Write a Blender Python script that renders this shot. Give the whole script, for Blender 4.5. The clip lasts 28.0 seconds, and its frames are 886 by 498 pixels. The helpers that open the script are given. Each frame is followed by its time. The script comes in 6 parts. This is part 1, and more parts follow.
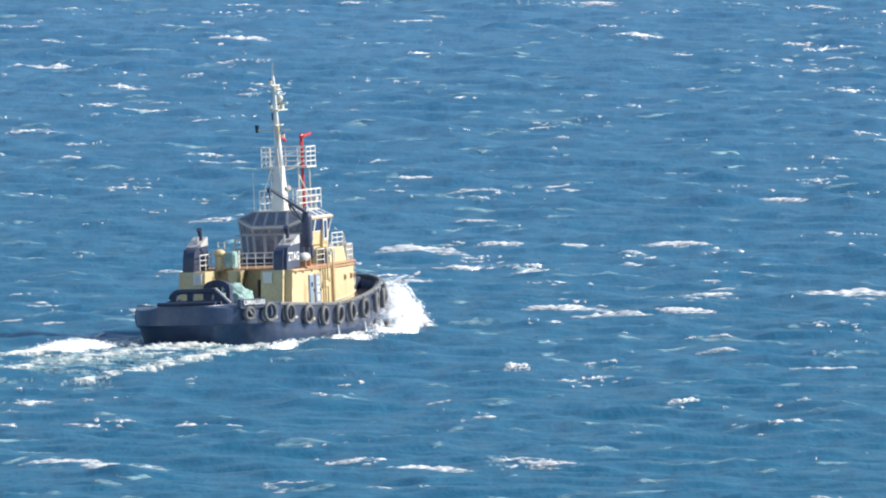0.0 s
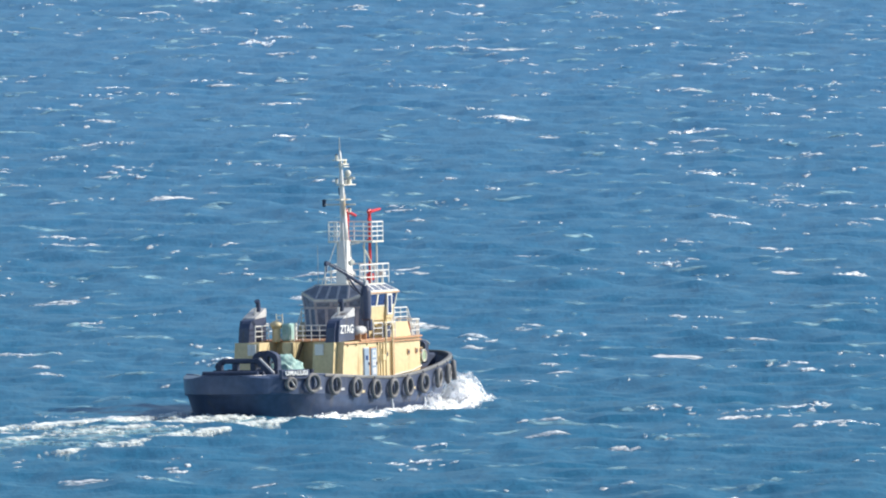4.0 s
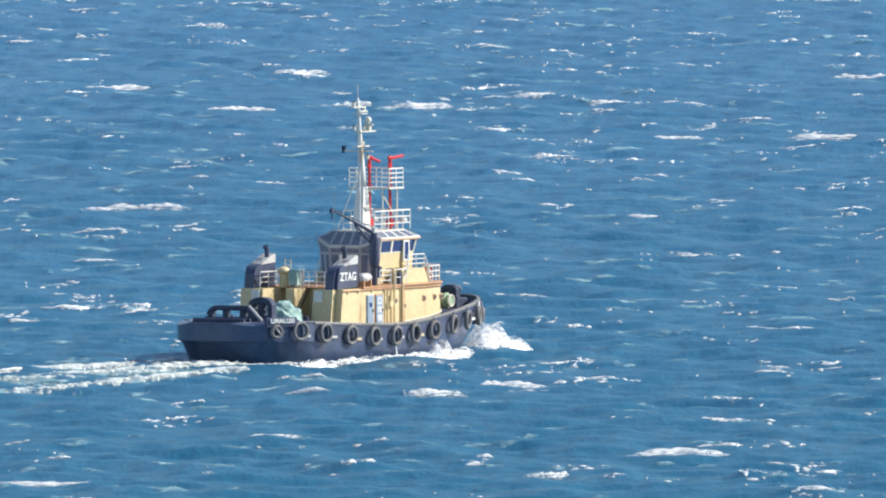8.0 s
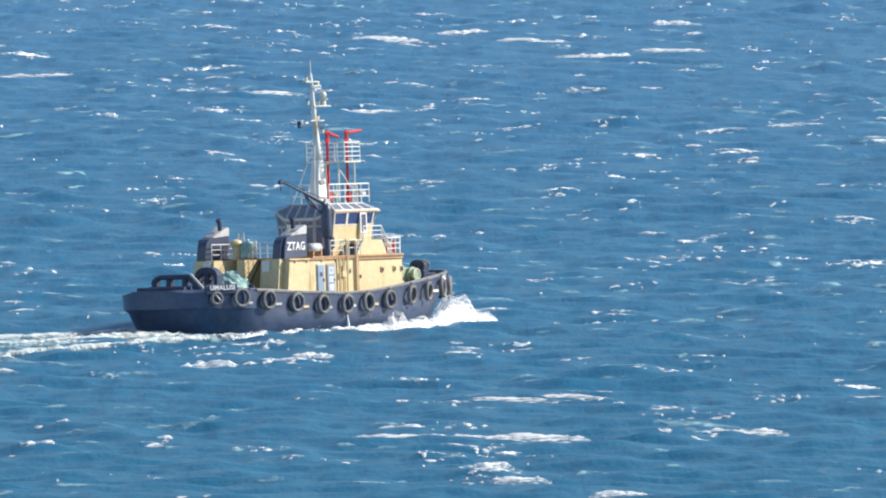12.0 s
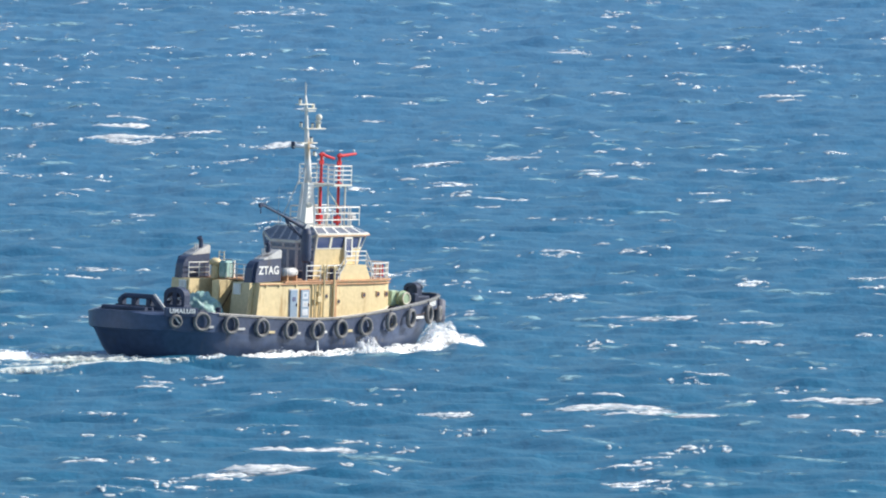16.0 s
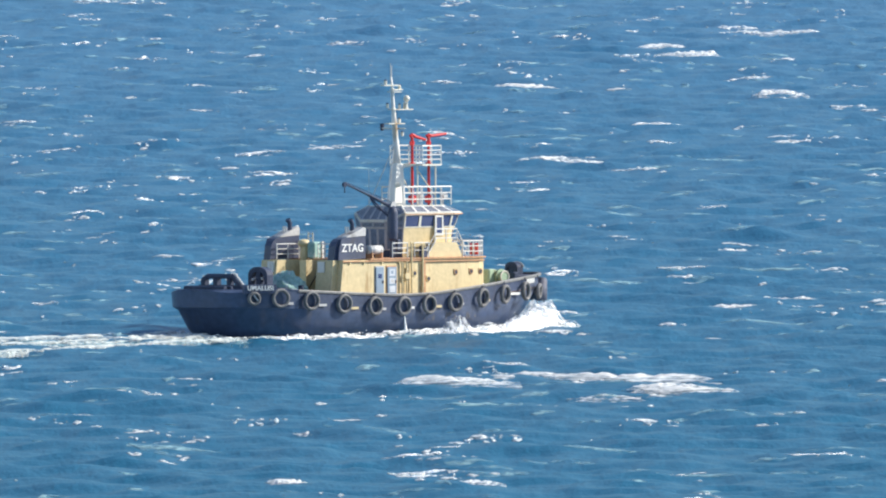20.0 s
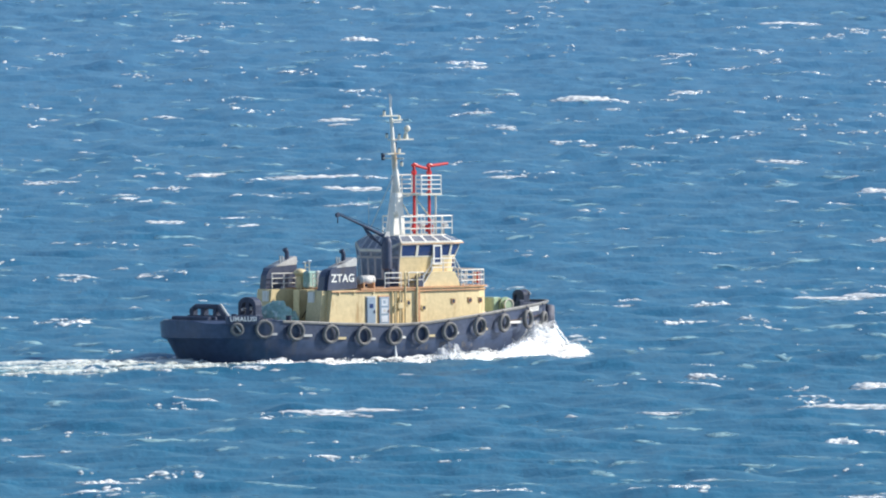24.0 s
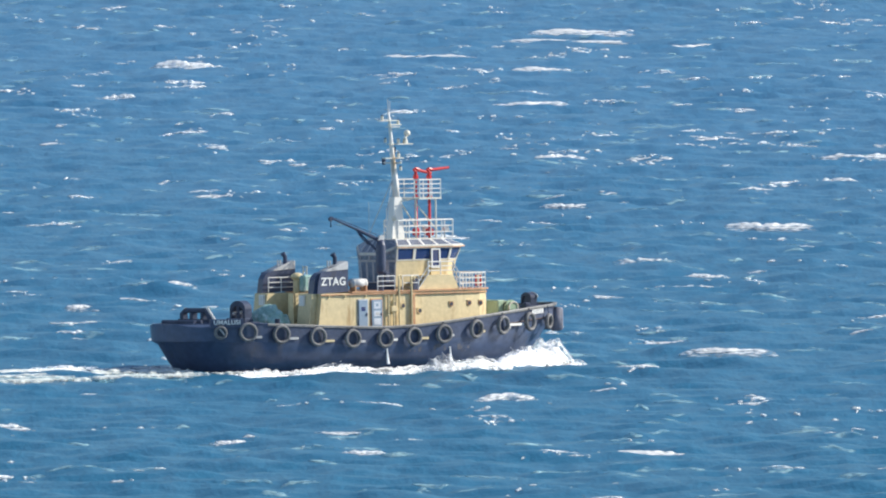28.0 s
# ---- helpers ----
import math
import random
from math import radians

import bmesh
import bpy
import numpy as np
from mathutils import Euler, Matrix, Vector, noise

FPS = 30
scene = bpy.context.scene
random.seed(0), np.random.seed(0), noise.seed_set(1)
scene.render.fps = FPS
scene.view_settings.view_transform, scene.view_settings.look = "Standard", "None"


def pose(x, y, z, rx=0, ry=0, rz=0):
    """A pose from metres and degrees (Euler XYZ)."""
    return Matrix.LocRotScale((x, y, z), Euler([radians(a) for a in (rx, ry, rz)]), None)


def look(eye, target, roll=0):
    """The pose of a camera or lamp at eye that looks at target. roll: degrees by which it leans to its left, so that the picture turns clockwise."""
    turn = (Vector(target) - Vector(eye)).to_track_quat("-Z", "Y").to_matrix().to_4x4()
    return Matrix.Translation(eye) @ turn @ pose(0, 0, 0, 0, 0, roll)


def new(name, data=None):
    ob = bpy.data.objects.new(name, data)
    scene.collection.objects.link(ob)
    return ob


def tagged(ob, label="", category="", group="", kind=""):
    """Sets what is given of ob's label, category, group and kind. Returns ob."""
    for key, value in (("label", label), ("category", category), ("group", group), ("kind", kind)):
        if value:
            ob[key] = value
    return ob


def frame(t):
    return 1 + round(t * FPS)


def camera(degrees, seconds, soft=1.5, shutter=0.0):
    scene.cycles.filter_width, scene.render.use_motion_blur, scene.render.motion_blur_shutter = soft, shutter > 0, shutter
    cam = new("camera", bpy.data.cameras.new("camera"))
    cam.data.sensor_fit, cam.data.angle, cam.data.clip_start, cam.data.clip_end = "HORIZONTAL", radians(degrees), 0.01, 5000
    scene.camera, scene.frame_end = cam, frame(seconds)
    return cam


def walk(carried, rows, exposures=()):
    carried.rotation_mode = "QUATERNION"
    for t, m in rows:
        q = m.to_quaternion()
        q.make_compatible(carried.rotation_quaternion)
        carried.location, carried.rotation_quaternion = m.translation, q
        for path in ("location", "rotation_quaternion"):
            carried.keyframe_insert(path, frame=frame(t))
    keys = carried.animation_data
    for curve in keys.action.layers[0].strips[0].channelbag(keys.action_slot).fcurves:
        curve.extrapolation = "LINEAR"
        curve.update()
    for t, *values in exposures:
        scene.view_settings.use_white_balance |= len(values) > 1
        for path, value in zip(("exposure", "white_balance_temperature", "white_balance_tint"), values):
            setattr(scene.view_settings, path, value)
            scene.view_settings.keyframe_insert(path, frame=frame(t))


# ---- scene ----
cam = camera(2.2, 28.0, soft=2.0)
EYE_HEIGHT = 70.0

# seconds, tilt and turn of the camera on its stand, in degrees
CAMERA_WAY = (
    (0.0, 87.6383, 0.6612),
    (0.5, 87.6261, 0.6498),
    (1.0, 87.6807, 0.6242),
    (1.5, 87.7049, 0.6004),
    (2.0, 87.7404, 0.5835),
    (2.5, 87.7698, 0.5680),
    (3.0, 87.8121, 0.5543),
    (3.5, 87.8428, 0.5503),
    (5.5, 87.8282, 0.4883),
    (6.0, 87.7813, 0.4538),
    (6.5, 87.6998, 0.3689),
    (7.0, 87.7354, 0.3516),
    (7.5, 87.6935, 0.3162),
    (8.0, 87.7318, 0.2431),
    (8.5, 87.6971, 0.1419),
    (9.0, 87.7017, 0.0723),
    (9.5, 87.6999, -0.0079),
    (10.0, 87.6941, -0.0495),
    (10.5, 87.6919, -0.0626),
    (11.0, 87.6942, -0.0892),
    (11.5, 87.6987, -0.1613),
    (12.0, 87.6827, -0.2321),
    (12.5, 87.6803, -0.3284),
    (14.5, 87.6880, -0.5433),
    (15.0, 87.7236, -0.5659),
    (15.5, 87.7553, -0.6826),
    (16.0, 87.7646, -0.7048),
    (16.5, 87.7419, -0.7171),
    (17.0, 87.7448, -0.7264),
    (17.5, 87.7246, -0.7354),
    (18.0, 87.7052, -0.7411),
    (18.5, 87.7063, -0.7503),
    (19.0, 87.7461, -0.7887),
    (19.5, 87.7353, -0.8725),
    (20.0, 87.7353, -0.9142),
    (20.5, 87.7064, -1.0070),
    (21.0, 87.7576, -1.0939),
    (21.5, 87.7754, -1.1899),
    (22.0, 87.7910, -1.3482),
    (22.5, 87.8401, -1.3722),
    (24.5, 87.7967, -1.4227),
    (25.0, 87.7683, -1.5511),
    (25.5, 87.8321, -1.6067),
    (26.0, 87.7510, -1.6761),
    (26.5, 87.8474, -1.7372),
    (27.0, 87.8269, -1.8495),
    (27.5, 87.8429, -1.8792),
    (28.0, 87.8681, -1.8973),
)

walk(cam, [(t, pose(0, 0, EYE_HEIGHT, rx, 0, rz)) for t, rx, rz in CAMERA_WAY])

# seconds, place on the water, heave, roll, trim and heading of the tug
TUG_WAY = (
    (0.0, -30.58, 1551.11, 0.06, -2.25, -0.15, 71.36),
    (0.5, -29.80, 1552.83, 0.20, -1.56, -0.17, 71.02),
    (1.0, -29.00, 1554.54, 0.33, -0.53, -0.14, 70.52),
    (1.5, -28.19, 1556.26, 0.19, 0.61, -0.15, 70.13),
    (2.0, -27.36, 1557.98, 0.06, 1.31, 0.15, 69.69),
    (2.5, -26.52, 1559.70, 0.01, 1.55, 0.15, 69.04),
    (3.0, -25.65, 1561.42, -0.03, 0.79, 0.29, 68.32),
    (3.5, -24.75, 1563.15, 0.06, -0.29, 0.47, 67.47),
    (5.5, -20.88, 1570.06, 0.42, -3.13, 0.36, 64.34),
    (6.0, -19.85, 1571.80, 0.51, -2.77, 0.26, 63.46),
    (6.5, -18.78, 1573.53, 0.29, -1.86, 0.07, 62.53),
    (7.0, -17.69, 1575.27, 0.06, -1.46, 0.05, 61.80),
    (7.5, -16.56, 1577.00, 0.15, -0.30, -0.02, 60.80),
    (8.0, -15.41, 1578.74, 0.24, -0.25, 0.06, 59.73),
    (8.5, -14.22, 1580.48, 0.20, 0.90, -0.15, 59.33),
    (9.0, -13.02, 1582.22, 0.15, 1.06, -0.18, 58.75),
    (9.5, -11.81, 1583.96, 0.10, 1.08, -0.11, 58.47),
    (10.0, -10.58, 1585.71, 0.06, 1.69, -0.18, 57.80),
    (10.5, -9.34, 1587.45, 0.06, 0.83, 0.10, 57.03),
    (11.0, -8.06, 1589.20, 0.06, -0.02, 0.41, 56.09),
    (11.5, -6.76, 1590.94, 0.15, -1.47, 0.89, 55.52),
    (12.0, -5.44, 1592.69, 0.24, -2.75, 0.75, 54.84),
    (12.5, -4.11, 1594.44, 0.21, -3.68, 0.73, 54.56),
    (14.5, 1.41, 1601.44, 0.15, -0.00, -0.59, 51.59),
    (15.0, 2.86, 1603.19, 0.15, 1.18, 0.41, 50.47),
    (15.5, 4.33, 1604.94, 0.35, 1.50, 0.90, 49.60),
    (16.0, 5.82, 1606.69, 0.56, 1.62, 1.10, 49.03),
    (16.5, 7.33, 1608.45, 0.40, 1.02, 0.76, 48.51),
    (17.0, 8.84, 1610.20, 0.24, -0.51, 0.23, 48.28),
    (17.5, 10.37, 1611.95, 0.08, -1.50, -0.56, 47.92),
    (18.0, 11.90, 1613.71, -0.08, -2.42, -1.05, 47.41),
    (18.5, 13.45, 1615.46, 0.06, -2.86, -0.73, 46.80),
    (19.0, 15.03, 1617.22, 0.20, -2.09, -0.17, 45.86),
    (19.5, 16.62, 1618.97, 0.38, -1.82, 0.65, 45.03),
    (20.0, 18.24, 1620.73, 0.56, -1.26, 0.85, 44.38),
    (20.5, 19.87, 1622.48, 0.40, -1.16, 0.72, 43.70),
    (21.0, 21.52, 1624.24, 0.24, -0.89, -0.11, 43.34),
    (21.5, 23.17, 1625.99, 0.29, -0.40, -0.54, 42.65),
    (22.0, 24.85, 1627.75, 0.33, -0.35, -0.54, 41.73),
    (22.5, 26.55, 1629.51, 0.33, -0.30, -0.57, 41.44),
    (24.5, 33.49, 1636.53, 0.42, -1.00, 0.50, 38.26),
    (25.0, 35.28, 1638.28, 0.46, -1.19, 0.41, 37.44),
    (25.5, 37.08, 1640.04, 0.31, -1.37, -0.02, 36.69),
    (26.0, 38.90, 1641.79, 0.15, -1.78, -0.20, 36.43),
    (26.5, 40.72, 1643.55, 0.30, -1.39, -1.09, 35.80),
    (27.0, 42.55, 1645.30, 0.46, -1.23, -1.23, 35.40),
    (27.5, 44.40, 1647.05, 0.67, -1.15, -0.61, 34.67),
    (28.0, 46.27, 1648.81, 0.88, -1.35, -0.05, 33.53),
)


# ---- world and sun ----
SUN_AZ, SUN_EL = 81.0, 33.0          # degrees clockwise from +y, and above the horizon
world = bpy.data.worlds.new("world")
scene.world = world
world.use_nodes = True
wn = world.node_tree
sky = wn.nodes.new("ShaderNodeTexSky")
sky.sky_type, sky.sun_disc = "NISHITA", False
sky.sun_elevation, sky.sun_rotation = radians(SUN_EL), radians(SUN_AZ)
sky.air_density, sky.dust_density, sky.ozone_density = 1.0, 0.3, 1.5
wn.links.new(sky.outputs[0], wn.nodes["Background"].inputs[0])
wn.nodes["Background"].inputs[1].default_value = 0.13
sun = new("sun", bpy.data.lights.new("sun", "SUN"))
sun.data.energy, sun.data.angle, sun.data.color = 5.0, radians(0.5), (1.0, 0.93, 0.82)
sun.matrix_world = look((0, 0, 0), (-math.sin(radians(SUN_AZ)) * math.cos(radians(SUN_EL)),
                                    -math.cos(radians(SUN_AZ)) * math.cos(radians(SUN_EL)), -math.sin(radians(SUN_EL))))
scene.view_settings.exposure = 0.35


# ---- materials ----
def material(name, color, rough=0.6, metal=0.0, vary=0.15, scale=3.0, dirt=None, dirt_amount=0.0, streak=(1.0, 1.0, 0.25),
             bump=0.0, bump_scale=12.0, coat=0.0, gloss=0.5):
    """Paint or bare stuff with cloudy variation, fine grain and, where given, stains that run downwards."""
    m = bpy.data.materials.new(name)
    m.use_nodes = True
    nt = m.node_tree
    b = nt.nodes["Principled BSDF"]
    tc = nt.nodes.new("ShaderNodeTexCoord")

    def noise_node(sc, detail, stretch=None):
        n = nt.nodes.new("ShaderNodeTexNoise")
        n.inputs["Scale"].default_value, n.inputs["Detail"].default_value = sc, detail
        if stretch:
            mp = nt.nodes.new("ShaderNodeMapping")
            mp.inputs["Scale"].default_value = stretch
            nt.links.new(tc.outputs["Object"], mp.inputs[0])
            nt.links.new(mp.outputs[0], n.inputs["Vector"])
        else:
            nt.links.new(tc.outputs["Object"], n.inputs["Vector"])
        return n

    def mix(fac, c1, c2):
        x = nt.nodes.new("ShaderNodeMix")
        x.data_type = "RGBA"
        if fac is not None:
            nt.links.new(fac, x.inputs[0])
        for s, c in ((6, c1), (7, c2)):
            if isinstance(c, tuple):
                x.inputs[s].default_value = (*c, 1)
            else:
                nt.links.new(c, x.inputs[s])
        return x.outputs[2]

    big, fine = noise_node(scale * 0.3, 4), noise_node(scale * 3, 6)
    lo, hi = tuple(c * (1 - vary) for c in color), tuple(min(1, c * (1 + vary)) for c in color)
    avg = nt.nodes.new("ShaderNodeMath")
    avg.operation = "MULTIPLY_ADD"
    avg.inputs[1].default_value, avg.inputs[2].default_value = 0.5, 0.0
    nt.links.new(fine.outputs["Fac"], avg.inputs[0])
    both = nt.nodes.new("ShaderNodeMath")
    both.operation = "MULTIPLY_ADD"
    both.inputs[1].default_value = 0.5
    nt.links.new(big.outputs["Fac"], both.inputs[0])
    nt.links.new(avg.outputs[0], both.inputs[2])
    ramp = nt.nodes.new("ShaderNodeMapRange")
    ramp.inputs[1].default_value, ramp.inputs[2].default_value = 0.32, 0.68
    nt.links.new(both.outputs[0], ramp.inputs[0])
    col = mix(ramp.outputs[0], lo, hi)
    if dirt:
        st = noise_node(1.6, 6, streak)
        r2 = nt.nodes.new("ShaderNodeMapRange")
        r2.inputs[1].default_value, r2.inputs[2].default_value = 0.66 - 0.25 * dirt_amount, 0.82 - 0.2 * dirt_amount
        nt.links.new(st.outputs["Fac"], r2.inputs[0])
        col = mix(r2.outputs[0], col, dirt)
    nt.links.new(col, b.inputs["Base Color"])
    b.inputs["Roughness"].default_value, b.inputs["Metallic"].default_value = rough, metal
    b.inputs["Coat Weight"].default_value = coat
    b.inputs["Specular IOR Level"].default_value = gloss
    if bump:
        bn = noise_node(bump_scale, 4)
        bp = nt.nodes.new("ShaderNodeBump")
        bp.inputs["Strength"].default_value, bp.inputs["Distance"].default_value = bump, 0.05
        nt.links.new(bn.outputs["Fac"], bp.inputs["Height"])
        nt.links.new(bp.outputs[0], b.inputs["Normal"])
    return m


def sea_material():
    """Deep blue water with ripples at two scales."""
    m = bpy.data.materials.new("sea_water")
    m.use_nodes = True
    nt = m.node_tree
    b = nt.nodes["Principled BSDF"]
    tc = nt.nodes.new("ShaderNodeTexCoord")

    def waves(sx, sy, detail):
        mp = nt.nodes.new("ShaderNodeMapping")
        mp.inputs["Scale"].default_value = (sx, sy, 1)
        nt.links.new(tc.outputs["Object"], mp.inputs[0])
        n = nt.nodes.new("ShaderNodeTexNoise")
        n.inputs["Scale"].default_value, n.inputs["Detail"].default_value = 1.0, detail
        nt.links.new(mp.outputs[0], n.inputs["Vector"])
        return n

    n1, n2, n3 = waves(0.75, 0.17, 6), waves(2.6, 0.8, 4), waves(0.03, 0.008, 3)
    mx = nt.nodes.new("ShaderNodeMix")
    mx.data_type = "RGBA"
    mx.inputs[6].default_value, mx.inputs[7].default_value = (0.014, 0.125, 0.225, 1), (0.020, 0.146, 0.264, 1)
    nt.links.new(n3.outputs["Fac"], mx.inputs[0])
    # haze and distance light put into the colour: darker, greener near, paler, bluer far
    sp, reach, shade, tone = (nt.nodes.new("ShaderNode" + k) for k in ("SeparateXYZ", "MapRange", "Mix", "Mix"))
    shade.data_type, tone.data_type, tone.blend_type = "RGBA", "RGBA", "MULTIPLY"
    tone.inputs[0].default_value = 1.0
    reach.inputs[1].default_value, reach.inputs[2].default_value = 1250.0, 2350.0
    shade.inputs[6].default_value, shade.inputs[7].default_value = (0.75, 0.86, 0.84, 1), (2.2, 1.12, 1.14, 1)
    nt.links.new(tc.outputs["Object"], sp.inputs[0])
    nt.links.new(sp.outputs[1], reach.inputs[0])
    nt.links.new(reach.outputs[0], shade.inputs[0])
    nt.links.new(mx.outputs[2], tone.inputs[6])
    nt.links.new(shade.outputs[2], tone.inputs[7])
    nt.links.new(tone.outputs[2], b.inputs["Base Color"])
    bp1, bp2 = nt.nodes.new("ShaderNodeBump"), nt.nodes.new("ShaderNodeBump")
    bp1.inputs["Strength"].default_value, bp1.inputs["Distance"].default_value = 0.5, 0.4
    bp2.inputs["Strength"].default_value, bp2.inputs["Distance"].default_value = 0.5, 0.1
    nt.links.new(n1.outputs["Fac"], bp1.inputs["Height"])
    nt.links.new(n2.outputs["Fac"], bp2.inputs["Height"])
    nt.links.new(bp1.outputs[0], bp2.inputs["Normal"])
    nt.links.new(bp2.outputs[0], b.inputs["Normal"])
    b.inputs["Roughness"].default_value, b.inputs["IOR"].default_value = 0.42, 1.33
    b.inputs["Specular IOR Level"].default_value = 0.3
    return m


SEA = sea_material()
def let_light_through(m, share, color, depth):
    """Thin, airy stuff: light spreads inside it, and part of what falls on its far side comes through."""
    nt = m.node_tree
    out, b = nt.nodes["Material Output"], nt.nodes["Principled BSDF"]
    tr, mx = nt.nodes.new("ShaderNodeBsdfTranslucent"), nt.nodes.new("ShaderNodeMixShader")
    tr.inputs["Color"].default_value, mx.inputs[0].default_value = (*color, 1), share
    b.subsurface_method = "BURLEY"
    b.inputs["Subsurface Weight"].default_value, b.inputs["Subsurface Scale"].default_value = 1.0, depth
    b.inputs["Subsurface Radius"].default_value = (1.0, 1.0, 1.0)
    nt.links.new(b.outputs[0], mx.inputs[1])
    nt.links.new(tr.outputs[0], mx.inputs[2])
    nt.links.new(mx.outputs[0], out.inputs["Surface"])
    return m


FOAM = material("sea_foam", (0.90, 0.91, 0.90), 0.8, vary=0.06, scale=2.0, bump=0.2, bump_scale=3.0)
AERATED = material("milky_aerated_water", (0.16, 0.36, 0.44), 0.5, vary=0.25, scale=1.2, dirt=(0.5, 0.62, 0.66), dirt_amount=0.8, streak=(0.5, 1.4, 1.0))
SPRAY = material("white_spray", (0.93, 0.94, 0.95), 0.9, vary=0.04, scale=1.5)
let_light_through(FOAM, 0.3, (0.92, 0.94, 0.94), 0.35)


def lace(m, stretch, strength, low, soft, most=1.0):
    """Foam full of holes: where the mesh says that it is thin, only its thickest threads are left."""
    nt = m.node_tree
    out = nt.nodes["Material Output"]
    body = out.inputs["Surface"].links[0].from_socket
    at, tc, mp, n = (nt.nodes.new("ShaderNode" + k) for k in ("Attribute", "TexCoord", "Mapping", "TexNoise"))
    at.attribute_name = "dense"
    mp.inputs["Scale"].default_value = stretch
    n.inputs["Scale"].default_value, n.inputs["Detail"].default_value = 1.0, 5
    nt.links.new(tc.outputs["Object"], mp.inputs[0])
    nt.links.new(mp.outputs[0], n.inputs["Vector"])
    ad = nt.nodes.new("ShaderNodeMath")
    ad.operation = "MULTIPLY_ADD"
    ad.inputs[1].default_value = strength
    nt.links.new(n.outputs["Fac"], ad.inputs[0])
    nt.links.new(at.outputs["Fac"], ad.inputs[2])
    mr = nt.nodes.new("ShaderNodeMapRange")
    mr.inputs[1].default_value, mr.inputs[2].default_value = 0.5 * strength + low, 0.5 * strength + low + soft
    mr.inputs[4].default_value = most
    nt.links.new(ad.outputs[0], mr.inputs[0])
    tr, mx = nt.nodes.new("ShaderNodeBsdfTransparent"), nt.nodes.new("ShaderNodeMixShader")
    nt.links.new(mr.outputs[0], mx.inputs[0])
    nt.links.new(tr.outputs[0], mx.inputs[1])
    nt.links.new(body, mx.inputs[2])
    nt.links.new(mx.outputs[0], out.inputs["Surface"])


lace(FOAM, (2.4, 0.7, 8.0), 2.4, 0.1, 0.8)
VEIL = material("thin_spent_foam", (0.34, 0.56, 0.62), 0.6, vary=0.2, scale=1.0)
lace(VEIL, (1.2, 0.35, 5.0), 2.6, 0.1, 0.9, 0.72)
lace(AERATED, (0.4, 0.4, 1.0), 2.0, 0.1, 1.0, 0.85)
let_light_through(SPRAY, 0.3, (0.95, 0.96, 0.97), 0.6)
lace(SPRAY, (2.4, 2.4, 1.3), 2.0, 0.1, 0.9)
WAKE_FOAM = material("churned_wake_foam", (0.80, 0.85, 0.82), 0.8, vary=0.12, scale=0.8, bump=0.2, bump_scale=3.0)
lace(WAKE_FOAM, (0.8, 0.4, 3.0), 2.4, 0.0, 1.3, 0.93)
WATER_JET = material("falling_white_water", (0.85, 0.87, 0.88), 0.5, vary=0.15, scale=6)
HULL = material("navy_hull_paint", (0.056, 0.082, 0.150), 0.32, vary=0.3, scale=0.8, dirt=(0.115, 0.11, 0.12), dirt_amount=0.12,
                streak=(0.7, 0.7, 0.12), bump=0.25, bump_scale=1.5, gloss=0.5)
BULWARK = material("scuffed_dark_paint", (0.062, 0.081, 0.136), 0.45, vary=0.3, scale=1.2, dirt=(0.11, 0.105, 0.12), dirt_amount=0.3, gloss=0.3,
                   streak=(0.8, 0.8, 0.3), bump=0.3, bump_scale=4)
CAP = material("worn_grey_capping", (0.19, 0.19, 0.19), 0.55, vary=0.35, scale=2.0, dirt=(0.06, 0.05, 0.05), dirt_amount=0.4)
BLACK = material("black_paint", (0.052, 0.067, 0.112), 0.55, vary=0.4, scale=2.0, gloss=0.2)
FUNNEL = material("funnel_navy_paint", (0.052, 0.066, 0.118), 0.4, vary=0.3, scale=1.5, dirt=(0.07, 0.06, 0.06), dirt_amount=0.3)
FUNNEL_CAP = material("sooty_grey_cap_paint", (0.47, 0.47, 0.47), 0.5, vary=0.25, scale=2, dirt=(0.12, 0.11, 0.11), dirt_amount=0.5)
RUBBER = material("grey_worn_rubber", (0.18, 0.178, 0.18), 0.8, vary=0.45, scale=4, bump=0.3)
FENDER_GREY = material("salt_greyed_fender_rubber", (0.15, 0.16, 0.21), 0.7, vary=0.3, scale=2, bump=0.3)
BUFF = material("buff_yellow_paint", (0.65, 0.53, 0.31), 0.5, vary=0.16, scale=1.2, dirt=(0.42, 0.29, 0.14), dirt_amount=0.25,
                streak=(1.3, 1.3, 0.3), bump=0.55, bump_scale=1.3)
RUST = material("rusty_orange_edge", (0.50, 0.27, 0.15), 0.7, vary=0.4, scale=4, dirt=(0.55, 0.38, 0.2), dirt_amount=0.5)
WHITE = material("white_paint", (0.74, 0.73, 0.70), 0.45, vary=0.08, scale=3, dirt=(0.42, 0.30, 0.18), dirt_amount=0.25)
CREAM = material("weathered_cream_paint", (0.66, 0.64, 0.56), 0.5, vary=0.12, scale=3, dirt=(0.40, 0.26, 0.12), dirt_amount=0.4)
PALE_GREY = material("pale_grey_paint", (0.5, 0.5, 0.5), 0.5, vary=0.15, scale=2, dirt=(0.2, 0.18, 0.15), dirt_amount=0.4)
RED = material("red_paint", (0.55, 0.025, 0.03), 0.4, vary=0.15, scale=3)
TEAL = material("faded_green_tarpaulin", (0.27, 0.44, 0.41), 0.65, vary=0.3, scale=3, dirt=(0.55, 0.64, 0.62), dirt_amount=0.5, streak=(2.2, 2.2, 0.7), bump=0.6, bump_scale=3)
